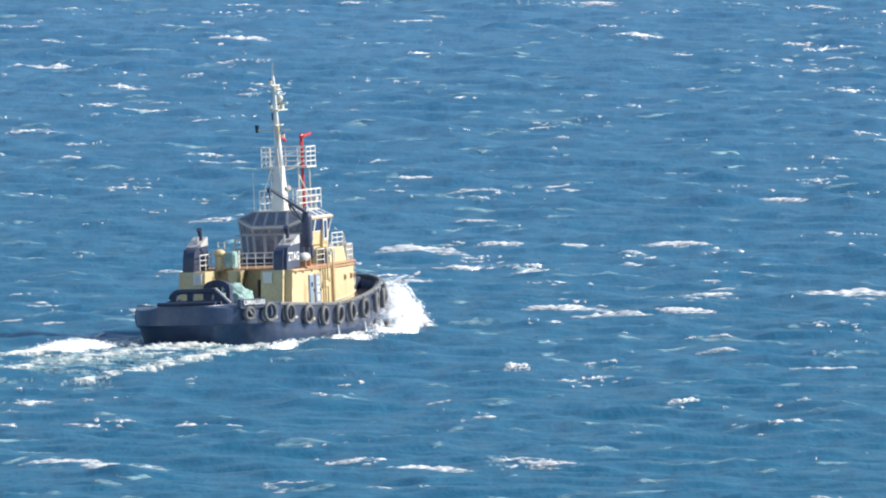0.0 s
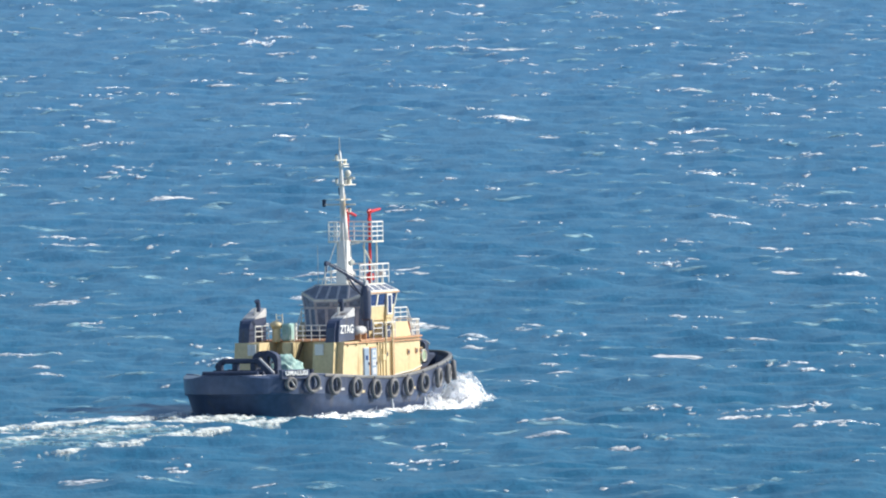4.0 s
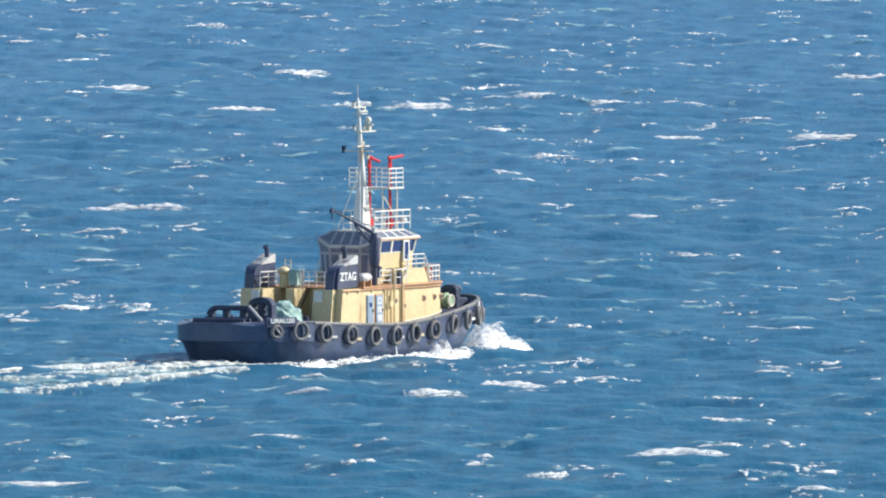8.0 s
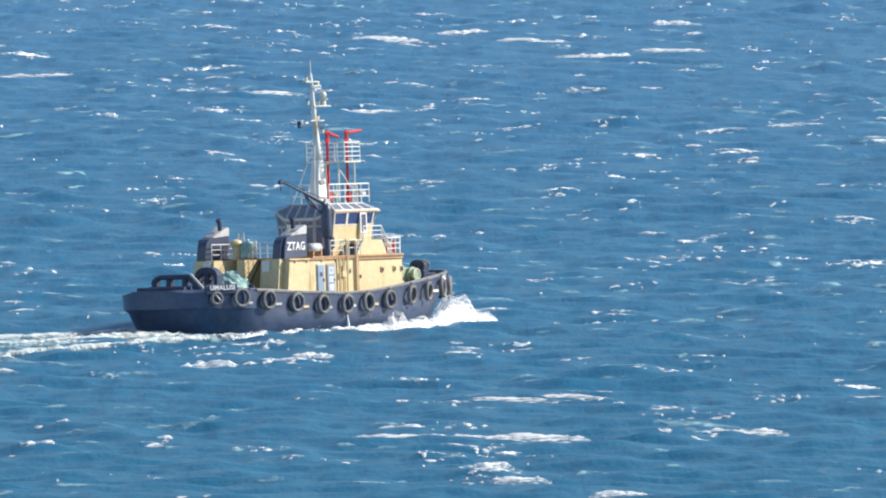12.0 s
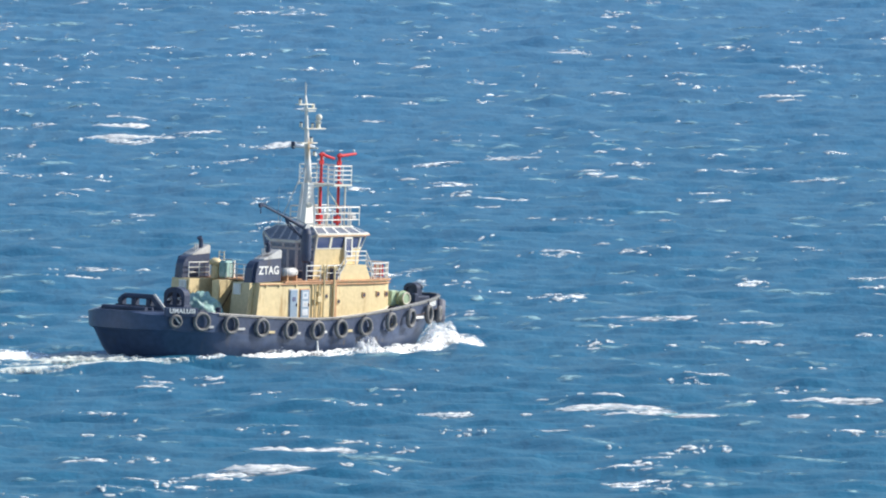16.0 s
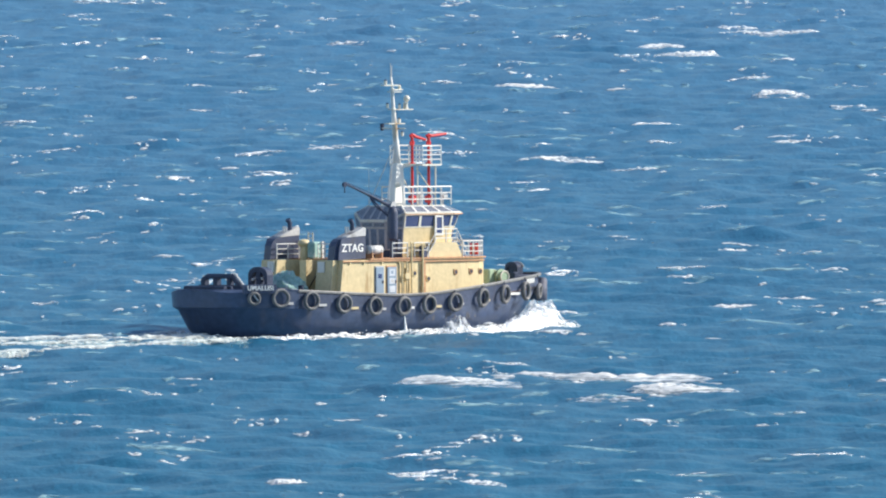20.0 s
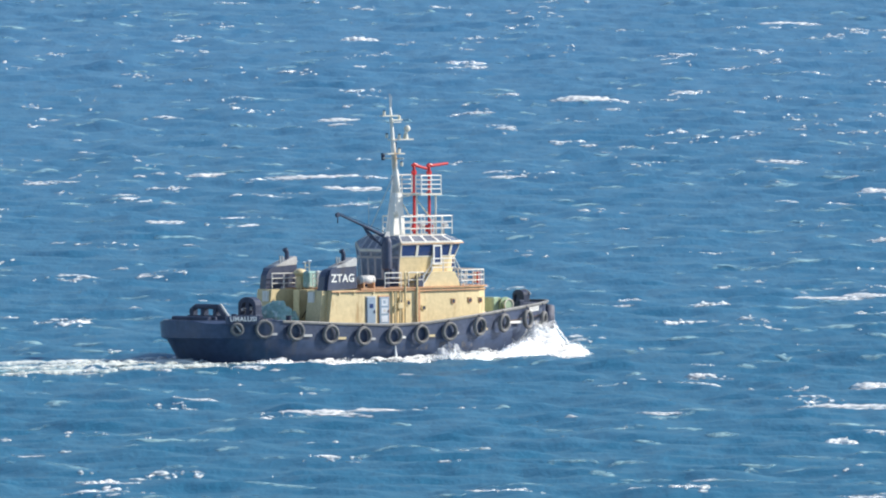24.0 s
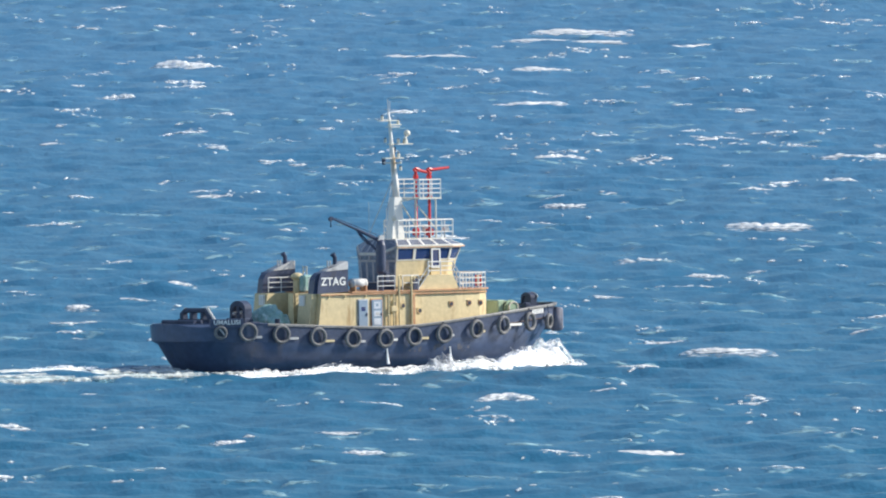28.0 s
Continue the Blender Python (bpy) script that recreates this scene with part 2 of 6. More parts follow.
GREEN = material("pale_green_machine_paint", (0.34, 0.46, 0.32), 0.5, vary=0.3, scale=2, dirt=(0.2, 0.17, 0.1), dirt_amount=0.3)
DOOR_BLUE = material("blue_grey_door_paint", (0.24, 0.32, 0.42), 0.45, vary=0.12, scale=3)
NOTICE = material("faded_notice_plate", (0.56, 0.60, 0.66), 0.5, vary=0.2, scale=4)
DECK = material("dark_deck_paint", (0.10, 0.06, 0.045), 0.75, vary=0.35, scale=1.5)
INTERIOR = material("dark_cabin_interior", (0.05, 0.055, 0.075), 0.8, vary=0.3)
LETTER = material("white_lettering_paint", (0.78, 0.78, 0.76), 0.5, vary=0.06)
# pale frames darkened: the after side's shade is put into the paint
SHADED_FRAME = material("shaded_frame_paint", (0.36, 0.36, 0.40), 0.5, vary=0.3, scale=3)
SKIN_RUST = material("bare_rust_patch", (0.12, 0.095, 0.095), 0.8, vary=0.5, scale=4)


def glass_material():
    m = bpy.data.materials.new("blue_window_glass")
    m.use_nodes = True
    b = m.node_tree.nodes["Principled BSDF"]
    # the blue of the mirrored sky is put into the base colour
    b.inputs["Base Color"].default_value = (0.045, 0.085, 0.24, 1)
    b.inputs["Roughness"].default_value, b.inputs["IOR"].default_value = 0.06, 1.5
    b.inputs["Transmission Weight"].default_value = 0.35
    return m


GLASS = glass_material()
SKY_GLASS = material("grey_skylight_glass", (0.17, 0.19, 0.24), 0.15, vary=0.3, scale=1.0)
# opaque; light seen through the cabin and haze are put into its colour
AFTER_GLASS = material("pale_window_glass", (0.15, 0.185, 0.26), 0.12, vary=0.4, scale=1.0)


def clear_pane_material():
    m = bpy.data.materials.new("salt_dusted_window_glass")
    m.use_nodes = True
    nt = m.node_tree
    tr, gl, mx, fr = (nt.nodes.new("ShaderNode" + k) for k in ("BsdfTransparent", "BsdfGlossy", "MixShader", "Fresnel"))
    tr.inputs["Color"].default_value = (0.72, 0.78, 0.84, 1)
    gl.inputs["Roughness"].default_value = 0.04
    nt.links.new(fr.outputs[0], mx.inputs[0])
    nt.links.new(tr.outputs[0], mx.inputs[1])
    nt.links.new(gl.outputs[0], mx.inputs[2])
    dust, salt, ns = (nt.nodes.new("ShaderNode" + k) for k in ("MixShader", "BsdfDiffuse", "TexNoise"))
    salt.inputs["Color"].default_value = (0.36, 0.42, 0.52, 1)
    ns.inputs["Scale"].default_value, ns.inputs["Detail"].default_value = 2.5, 4
    nt.links.new(ns.outputs["Fac"], dust.inputs[0])
    nt.links.new(mx.outputs[0], dust.inputs[1])
    nt.links.new(salt.outputs[0], dust.inputs[2])
    nt.links.new(dust.outputs[0], nt.nodes["Material Output"].inputs["Surface"])
    return m


CLEAR = clear_pane_material()


# ---- mesh helpers ----
def finish(bm, mat, smooth=False):
    me = bpy.data.meshes.new("mesh")
    bm.normal_update()
    bm.to_mesh(me)
    bm.free()
    me.materials.append(mat)
    if smooth:
        me.polygons.foreach_set("use_smooth", [True] * len(me.polygons))
    return me


def part(name, bm, mat, parent, label="", smooth=False):
    ob = new(name, finish(bm, mat, smooth))
    ob.parent = parent
    if label:
        ob["label"] = label
    return ob


def thing(name, label, category, group="", kind=""):
    return tagged(new(name), label, category, group, kind)


def add_box(bm, x0, x1, y0, y1, z0, z1, bevel=0.0):
    r = bmesh.ops.create_cube(bm, size=1, matrix=Matrix.Translation(((x0 + x1) / 2, (y0 + y1) / 2, (z0 + z1) / 2))
                              @ Matrix.Diagonal((abs(x1 - x0), abs(y1 - y0), abs(z1 - z0), 1)))
    if bevel:
        es = list({e for v in r["verts"] for e in v.link_edges})
        bmesh.ops.bevel(bm, geom=es, offset=bevel, segments=1, affect="EDGES")
    return bm


def box(*a, bevel=0.0):
    return add_box(bmesh.new(), *a, bevel=bevel)


def add_tube(bm, p, q, r0, r1=None, n=8):
    p, q = Vector(p), Vector(q)
    m = Matrix.Translation((p + q) / 2) @ (q - p).to_track_quat("Z", "Y").to_matrix().to_4x4()
    bmesh.ops.create_cone(bm, cap_ends=True, segments=n, radius1=r0, radius2=r0 if r1 is None else r1, depth=(q - p).length, matrix=m)
    return bm


def tube(p, q, r0, r1=None, n=8):
    return add_tube(bmesh.new(), p, q, r0, r1, n)


def path_tube(points, r, n=8):
    """One bent tube through the points, mitred at its corners."""
    pts = [Vector(p) for p in points]
    shut = (pts[0] - pts[-1]).length < 1e-6
    if shut:
        pts = pts[:-1]
    bm, rings, count, side = bmesh.new(), [], len(pts), None
    for i, p in enumerate(pts):
        back = (p - pts[i - 1]).normalized() if i or shut else None
        ahead = (pts[(i + 1) % count] - p).normalized() if i < count - 1 or shut else None
        way = ((back or ahead) + (ahead or back)).normalized()
        if side is None:
            side = way.orthogonal().normalized()
        side = (side - way * side.dot(way)).normalized()
        other = way.cross(side)
        rings.append([bm.verts.new(p + (side * math.cos(a) + other * math.sin(a)) * r) for a in (2 * math.pi * k / n for k in range(n))])
    for u, v in zip(rings, rings[1:] + (rings[:1] if shut else [])):
        for k in range(n):
            bm.faces.new((u[k], u[(k + 1) % n], v[(k + 1) % n], v[k]))
    if not shut:
        bm.faces.new(rings[0][::-1])
        bm.faces.new(rings[-1])
    bmesh.ops.recalc_face_normals(bm, faces=bm.faces)
    return bm


def prism(outline, z0, z1, top=None):
    """A solid over an outline in x, y from z0 to z1; top: another outline for its upper end."""
    bm = bmesh.new()
    lo = [bm.verts.new((x, y, z0)) for x, y in outline]
    hi = [bm.verts.new((x, y, z1)) for x, y in (top or outline)]
    n = len(lo)
    bm.faces.new(lo[::-1])
    bm.faces.new(hi)
    for i in range(n):
        bm.faces.new((lo[i], lo[(i + 1) % n], hi[(i + 1) % n], hi[i]))
    bmesh.ops.recalc_face_normals(bm, faces=bm.faces)
    return bm


def side_prism(outline, y0, y1):
    """A solid over an outline in x, z from y0 to y1."""
    bm = bmesh.new()
    lo = [bm.verts.new((x, y0, z)) for x, z in outline]
    hi = [bm.verts.new((x, y1, z)) for x, z in outline]
    n = len(lo)
    bm.faces.new(lo)
    bm.faces.new(hi[::-1])
    for i in range(n):
        bm.faces.new((lo[i], hi[i], hi[(i + 1) % n], lo[(i + 1) % n]))
    bmesh.ops.recalc_face_normals(bm, faces=bm.faces)
    return bm


def quad_panel(a, b, c, d, thick):
    """A panel with four corners, thickened along its normal towards the outside."""
    a, b, c, d = (Vector(p) for p in (a, b, c, d))
    nrm = (b - a).cross(d - a).normalized() * thick
    bm = bmesh.new()
    lo = [bm.verts.new(p) for p in (a, b, c, d)]
    hi = [bm.verts.new(p + nrm) for p in (a, b, c, d)]
    bm.faces.new(lo[::-1])
    bm.faces.new(hi)
    for i in range(4):
        bm.faces.new((lo[i], lo[(i + 1) % 4], hi[(i + 1) % 4], hi[i]))
    return bm


def lettering(body, size, depth=0.01):
    cu = bpy.data.curves.new("letters", "FONT")
    cu.body, cu.size, cu.extrude, cu.align_x = body, size, depth, "CENTER"
    cu.offset, cu.space_character = size * 0.022, 1.08
    ob = bpy.data.objects.new("letters", cu)
    scene.collection.objects.link(ob)
    me = bpy.data.meshes.new_from_object(ob.evaluated_get(bpy.context.evaluated_depsgraph_get()))
    bpy.data.objects.remove(ob)
    bm = bmesh.new()
    bm.from_mesh(me)
    bpy.data.meshes.remove(me)
    return bm


def railing(parent, points, height, bars=3, r=0.035, mat=None, label="", gap=1.1):
    """Posts and bars along a broken line; each post and bar is a piece of its own."""
    mat = mat or WHITE
    rail = part("railing", path_tube([Vector(p) + Vector((0, 0, height)) for p in points], r * 1.15, 6), mat, parent, label)
    for p, q in zip(points, points[1:]):
        p, q = Vector(p), Vector(q)
        for k in range(1, bars):
            h = Vector((0, 0, height * k / bars))
            part("bar", tube(p + h, q + h, r * 0.9, None, 6), mat, rail)
        n = max(1, round((q - p).length / gap))
        for k in range(n + 1):
            if k == n and q != Vector(points[-1]):
                continue
            f = p.lerp(q, k / n)
            part("post", tube(f, f + Vector((0, 0, height)), r, None, 6), mat, rail)
    return rail


# ---- the tug ----
tug = thing("tugboat", "navy-hulled harbour tug with a weathered buff-yellow deckhouse, under way", "tugboat")

# half-breadth of the deck edge, and height of the bulwark's top, along the length
DECK_LINE = ((-14.2, 0.0), (-14.15, 1.3), (-13.75, 2.3), (-12.9, 3.3), (-11.5, 4.15), (-10, 4.75), (-7.7, 5.2), (-4, 5.45), (0, 5.55),
             (4, 5.6), (7, 5.55), (10, 5.25), (13, 4.6), (15.5, 3.75), (17.5, 2.75), (19, 1.7), (19.8, 0.8), (20.1, 0.0))
for _ in range(2):                         # round the corners off
    cut = [DECK_LINE[0]]
    for (xa, ya), (xb, yb) in zip(DECK_LINE, DECK_LINE[1:]):
        cut += [(xa * 0.75 + xb * 0.25, ya * 0.75 + yb * 0.25), (xa * 0.25 + xb * 0.75, ya * 0.25 + yb * 0.75)]
    DECK_LINE = tuple(cut + [DECK_LINE[-1]])
SHEER = ((-15, 2.62), (-10, 2.66), (-7, 2.52), (-3.6, 2.34), (1, 2.16), (4, 2.22), (6.5, 2.42), (10, 2.74), (13, 3.0), (16, 3.22), (20.2, 3.42))
DECK_DROP = 0.85


def along(table, x):
    return float(np.interp(x, [a for a, _ in table], [b for _, b in table]))


def turtle(x, y):
    """How far the bulwark rolls inwards over the quarters, from 0 to 1; the middle of the stern stands upright."""
    f, g = min(1.0, max(0.0, (-9.2 - x) / 2.6)), min(1.0, max(0.0, (abs(y) - 1.4) / 1.8))
    return f * f * (3 - 2 * f) * g * g * (3 - 2 * g)


def hull_ring(level):
    """The outline of one level of the hull: 0 is the keel, 1 the waterline, 2 the knuckle, 3 the bulwark's edge;
    4 runs just under the knuckle, where the stern is cut back below its upright fender."""
    inset = {0: (0.45, 3.2, 4.2), 1: (0.965, 1.45, 2.3), 2: (0.995, 0.1, 0.75), 3: (1.0, 0.0, 0.0), 4: (0.994, 0.62, 0.77)}[level]
    pts = []
    for x, y in DECK_LINE:
        f = (x + 14.2) / 34.3
        xx = x + inset[1] * max(0, 1 - f * 5) - inset[2] * max(0, (f - 0.62) / 0.38) ** 1.5
        top = along(SHEER, x)
        z = {0: -2.4, 1: -0.1, 2: top - 1.3 + 0.1 * (x < -12), 4: top - 1.42, 3: top - 0.02 - 0.16 * turtle(x, y)}[level]
        narrow = 1 - (1 - inset[0]) * 1.0
        if level in (1, 2, 4):
            narrow -= {1: 0.12, 2: 0.01, 4: 0.05}[level] * max(0, 1 - f * 5)
            narrow -= (0.22 if level == 1 else 0.06) * max(0, (f - 0.65) / 0.35)
        pts.append((xx, y * narrow, z))
    return pts


def ring_loop(half):
    return [(x, -y, z) for x, y, z in half] + [(x, y, z) for x, y, z in half[-2:0:-1]]


def loft(rings, close_low=False, close_high=False):
    bm = bmesh.new()
    vs = [[bm.verts.new(p) for p in ring] for ring in rings]
    n = len(vs[0])
    for a, b in zip(vs, vs[1:]):
        for i in range(n):
            bm.faces.new((a[i], a[(i + 1) % n], b[(i + 1) % n], b[i]))
    if close_low:
        bm.faces.new(vs[0][::-1])
    if close_high:
        bm.faces.new(vs[-1])
    bmesh.ops.recalc_face_normals(bm, faces=bm.faces)
    return bm


def scaled(ring, dy, dz=0.0, z=None):
    """A ring pulled inwards by dy."""
    out = []
    for x, y, zz in ring:
        r = max(1e-6, math.hypot((x - 2.7) / 3.2, y))
        out.append((x - (x - 2.7) / 3.2 / r * dy * (1.0 if abs(x - 2.7) > 9 else 0.2), y - y / r * dy, (zz + dz) if z is None else z))
    return out


r0, r1, r2, r3, r4 = (ring_loop(hull_ring(k)) for k in range(5))
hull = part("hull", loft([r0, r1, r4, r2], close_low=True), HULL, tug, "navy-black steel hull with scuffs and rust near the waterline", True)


def rolled_in(inset, drop):
    """The bulwark's edge drawn inwards where the stern is rolled; drop: how far it still lies below the top there."""
    out = []
    for p in r3:
        q = turtle(p[0], p[1])
        (x, y, _), = scaled([p], inset * q)
        out.append((x, y, along(SHEER, p[0]) - drop * q))
    return out


shoulder, top_edge = rolled_in(0.35, 0.05), rolled_in(0.9, 0.0)
inner_top = scaled(top_edge, 0.14)
deck_ring = [(x, y, z - DECK_DROP) for x, y, z in inner_top]
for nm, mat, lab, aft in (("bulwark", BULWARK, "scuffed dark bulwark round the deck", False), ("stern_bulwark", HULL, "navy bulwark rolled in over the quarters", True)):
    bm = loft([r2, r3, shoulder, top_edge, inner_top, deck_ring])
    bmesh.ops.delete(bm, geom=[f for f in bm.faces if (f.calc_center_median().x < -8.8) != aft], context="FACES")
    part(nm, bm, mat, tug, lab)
part("main_deck", loft([[(x, y, z - 0.06) for x, y, z in deck_ring], deck_ring], True, True), DECK, tug, "dark red-brown steel deck")


def edge_strip(inside, sections):
    """A strip along those points of the bulwark's edge that lie inside; sections: how far in and how high its lines run."""
    lines = [scaled(top_edge, dy, dz) for dy, dz in sections]
    at = [i for i, p in enumerate(r3) if inside(p[0])]
    cut = next((k + 1 for k in range(len(at) - 1) if at[k + 1] - at[k] > 1), 0)
    at = at[cut:] + at[:cut]
    bm = bmesh.new()
    vs = [[bm.verts.new(line[i]) for line in lines] for i in at]
    for u, v in zip(vs, vs[1:]):
        for k in range(len(lines)):
            j = (k + 1) % len(lines)
            bm.faces.new((u[k], u[j], v[j], v[k]))
    bm.faces.new(vs[0])
    bm.faces.new(vs[-1][::-1])
    bmesh.ops.recalc_face_normals(bm, faces=bm.faces)
    return bm


part("capping_rail", edge_strip(lambda x: x > -8.9, ((-0.07, -0.13), (-0.09, 0.0), (-0.06, 0.05), (0.18, 0.05), (0.18, -0.04))), CAP, tug,
     "worn grey capping along the bulwark")
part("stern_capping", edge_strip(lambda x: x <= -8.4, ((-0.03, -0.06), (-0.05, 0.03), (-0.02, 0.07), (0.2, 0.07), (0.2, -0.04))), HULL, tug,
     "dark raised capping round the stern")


def band(x_from, x_to, low, high, out, mat, name, label):
    """A fender that wraps the stem between two stations."""
    half = [p for p in hull_ring(3) if x_from <= p[0] <= x_to]
    line = [(x, -y) for x, y, _ in half] + [(x, y) for x, y, _ in half[-2::-1]]
    bm = bmesh.new()
    rows_ = []
    for x, y in line:
        r = max(1e-6, math.hypot((x - 2.7) / 3.2, y))
        ex, ey = (x - 2.7) / 3.2 / r, y / r
        top = along(SHEER, x)
        sec = ((-0.05, high + 0.02), (out * 0.75, high - 0.03), (out * 0.95, high - 0.1), (out, high - 0.25), (out, low + 0.2), (out * 0.9, low + 0.04), (out * 0.6, low), (-0.3, low))
        rows_.append([bm.verts.new((x + ex * o, y + ey * o, top + h)) for o, h in sec])
    for a, b in zip(rows_, rows_[1:]):
        for i in range(len(a)):
            j = (i + 1) % len(a)
            bm.faces.new((a[i], a[j], b[j], b[i]))
    bm.faces.new(rows_[0])
    bm.faces.new(rows_[-1][::-1])
    bmesh.ops.recalc_face_normals(bm, faces=bm.faces)
    return part(name, bm, mat, tug, label, True)


band(19.0, 20.2, -1.95, -0.3, 0.55, FENDER_GREY, "bow_fender", "grey rubber fender on the stem")

# rust and scrape marks low on the side, where the paint has worn off against quays
SCRAPED = material("scraped_bare_hull", (0.11, 0.115, 0.14), 0.7, vary=0.3, scale=3)


def hull_side(x, z):
    """Half the hull's breadth at x and height z, between the waterline and the knuckle."""
    low, high = hull_ring(1), hull_ring(2)
    ya, za = (float(np.interp(x, [p[0] for p in low], [p[k] for p in low])) for k in (1, 2))
    yb, zb = (float(np.interp(x, [p[0] for p in high], [p[k] for p in high])) for k in (1, 2))
    return ya + (yb - ya) * (z - za) / (zb - za)


marks = random.Random(5)
for k in range(34):
    px = marks.uniform(3.4, 15.5)
    rusty = marks.random() < 0.12
    w, h = (marks.uniform(0.25, 1.0), marks.uniform(0.06, 0.16)) if rusty else (marks.uniform(0.06, 0.3), marks.uniform(0.2, 0.75))
    pz = marks.uniform(0.12, 0.42) + 0.02 * px if rusty else marks.uniform(0.25, 0.62) + 0.02 * px
    top = along(SHEER, px) - 1.4
    bm, n = bmesh.new(), 7
    lo = [(px - w / 2 + w * i / n, pz - h * (0.2 + 0.3 * marks.random())) for i in range(n + 1)]
    hi = [(px - w / 2 + w * i / n + marks.uniform(-0.05, 0.05), min(top, pz + h * (0.2 + 0.4 * marks.random()))) for i in range(n + 1)]
    strips = [[bm.verts.new((x, -hull_side(x, z) - out, z)) for x, z in line] for line, out in ((lo, -0.03), (lo, 0.012), (hi, 0.012), (hi, -0.03))]
    for u, v in zip(strips, strips[1:] + strips[:1]):
        for i in range(n):
            bm.faces.new((u[i], u[i + 1], v[i + 1], v[i]))
    for i in (0, n):
        bm.faces.new([u[i] for u in strips])
    bmesh.ops.recalc_face_normals(bm, faces=bm.faces)
    part("rust_patch" if rusty else "scrape", bm, SKIN_RUST if rusty else SCRAPED, hull)


def outward(x, side=-1):
    """The deck edge at x, and its outward direction, on one side."""
    y = along(DECK_LINE, x)
    d = (along(DECK_LINE, x + 0.2) - along(DECK_LINE, x - 0.2)) / 0.4
    v = Vector((-d, 1, 0)).normalized()
    return Vector((x, side * y, 0)), Vector((v.x, side * v.y, 0))


def tyre(x, z, radius=0.62, side=-1):
    base, o = outward(x, side)
    c = base + o * 0.2 + Vector((0, 0, z))
    bm = bmesh.new()
    nu, nv = 20, 8
    m = Matrix.Translation(c) @ o.to_track_quat("Z", "Y").to_matrix().to_4x4() @ pose(0, 0, 0, random.uniform(-5, 5), random.uniform(-6, 6), 0)
    vs = []
    for i in range(nu):
        a = 2 * math.pi * i / nu
        row = []
        for j in range(nv):
            b = 2 * math.pi * j / nv
            rr = radius - 0.12 + 0.12 * math.cos(b)
            row.append(bm.verts.new(m @ Vector((rr * math.cos(a), rr * math.sin(a), 0.165 * math.sin(b)))))
        vs.append(row)
    for i in range(nu):
        for j in range(nv):
            bm.faces.new((vs[i][j], vs[(i + 1) % nu][j], vs[(i + 1) % nu][(j + 1) % nv], vs[i][(j + 1) % nv]))
    t = part("tyre_fender", bm, RUBBER, tug, "worn grey lorry tyre hung as a fender", True)
    top = along(SHEER, x)
    part("chain", tube(c + Vector((0, 0, radius - 0.1)), Vector((c.x - o.x * 0.1, c.y - o.y * 0.1, top)), 0.03, None, 5), BLACK, t)
    return t


for x, z in ((-11.9, 2.05), (-10.1, 2.05), (-7.6, 1.85), (-4.6, 1.6), (-1.65, 1.4), (1.15, 1.36), (3.65, 1.42), (6.3, 1.55), (9.3, 1.82), (12.0, 2.02),
             (15.0, 2.2), (17.5, 2.15)):
    tyre(x, z, 0.5 if x < -11 else 0.58 if x > 17 else 0.7)
for x, z in ((-7.5, 1.8), (-5, 1.6), (-1, 1.4), (3, 1.4), (7, 1.6), (10.5, 1.95), (13.5, 2.1), (16.5, 2.2)):
    tyre(x, z, 0.7, 1)
# ledges and lashing boards between the tyres
for x, z, w, m in ((-9.3, 1.6, 0.5, PALE_GREY), (-6.5, 1.45, 0.7, PALE_GREY), (-3.6, 1.2, 0.9, BUFF), (-0.7, 1.1, 0.4, PALE_GREY), (2.1, 1.15, 0.35, WHITE), (4.7, 1.2, 0.6, BUFF),
                   (7.1, 1.35, 0.4, PALE_GREY), (10.0, 1.55, 0.5, BUFF), (12.7, 1.75, 0.4, PALE_GREY), (13.6, 1.95, 1.6, WHITE)):
    b0, o0 = outward(x - w / 2)
    b1, o1 = outward(x + w / 2)
    lift = Vector((0, 0, z))
    part("fender_bracket", quad_panel(b0 + o0 * -0.1 + lift, b1 + o1 * -0.1 + lift, b1 + o1 * -0.1 + lift + Vector((0, 0, 0.16)), b0 + o0 * -0.1 + lift + Vector((0, 0, 0.16)), 0.2), m, tug)

# the ship's name on the quarter, and worn lettering at the bow
b0, o0 = outward(-11.5)
name_m = Matrix.Translation(b0 + o0 * 0.2 + Vector((0, 0, 2.63))) @ Matrix.Rotation(math.atan2(o0.y, o0.x) + math.pi / 2, 4, "Z") @ pose(0, 0, 0, 90, 0, 0)
bm = lettering("UMALUSI", 0.45, 0.06)
bmesh.ops.transform(bm, matrix=name_m, verts=bm.verts)
board = box(-1.2, 1.2, -0.25, 0.38, -0.4, -0.05, bevel=0.02)
bmesh.ops.transform(board, matrix=name_m, verts=board.verts)
strut = tube((-0.6, -0.25, 0.06), (-0.1, -0.85, 0.06), 0.06, None, 6)
bmesh.ops.transform(strut, matrix=name_m, verts=strut.verts)
part("fender_strut", strut, PALE_GREY, tug, "pale worn strut below the name")
part("name_board", board, BULWARK, tug, "dark plate behind the ship's name")
part("name_lettering", bm, LETTER, tug, "white painted ship's name on the quarter")
for k in range(6):
    b0, o0 = outward(15.6 + k * 0.26)
    m = Matrix.Translation(b0 + o0 * 0.02 + Vector((0, 0, along(SHEER, 15.6 + k * 0.26) - 0.33))) @ Matrix.Rotation(math.atan2(o0.y, o0.x), 4, "Z")
    bm = box(-0.02, 0.02, -0.08, 0.08, -0.17, 0.17)
    bmesh.ops.transform(bm, matrix=m, verts=bm.verts)
    part("letter_bar", bm, LETTER, tug, "worn white lettering at the bow")

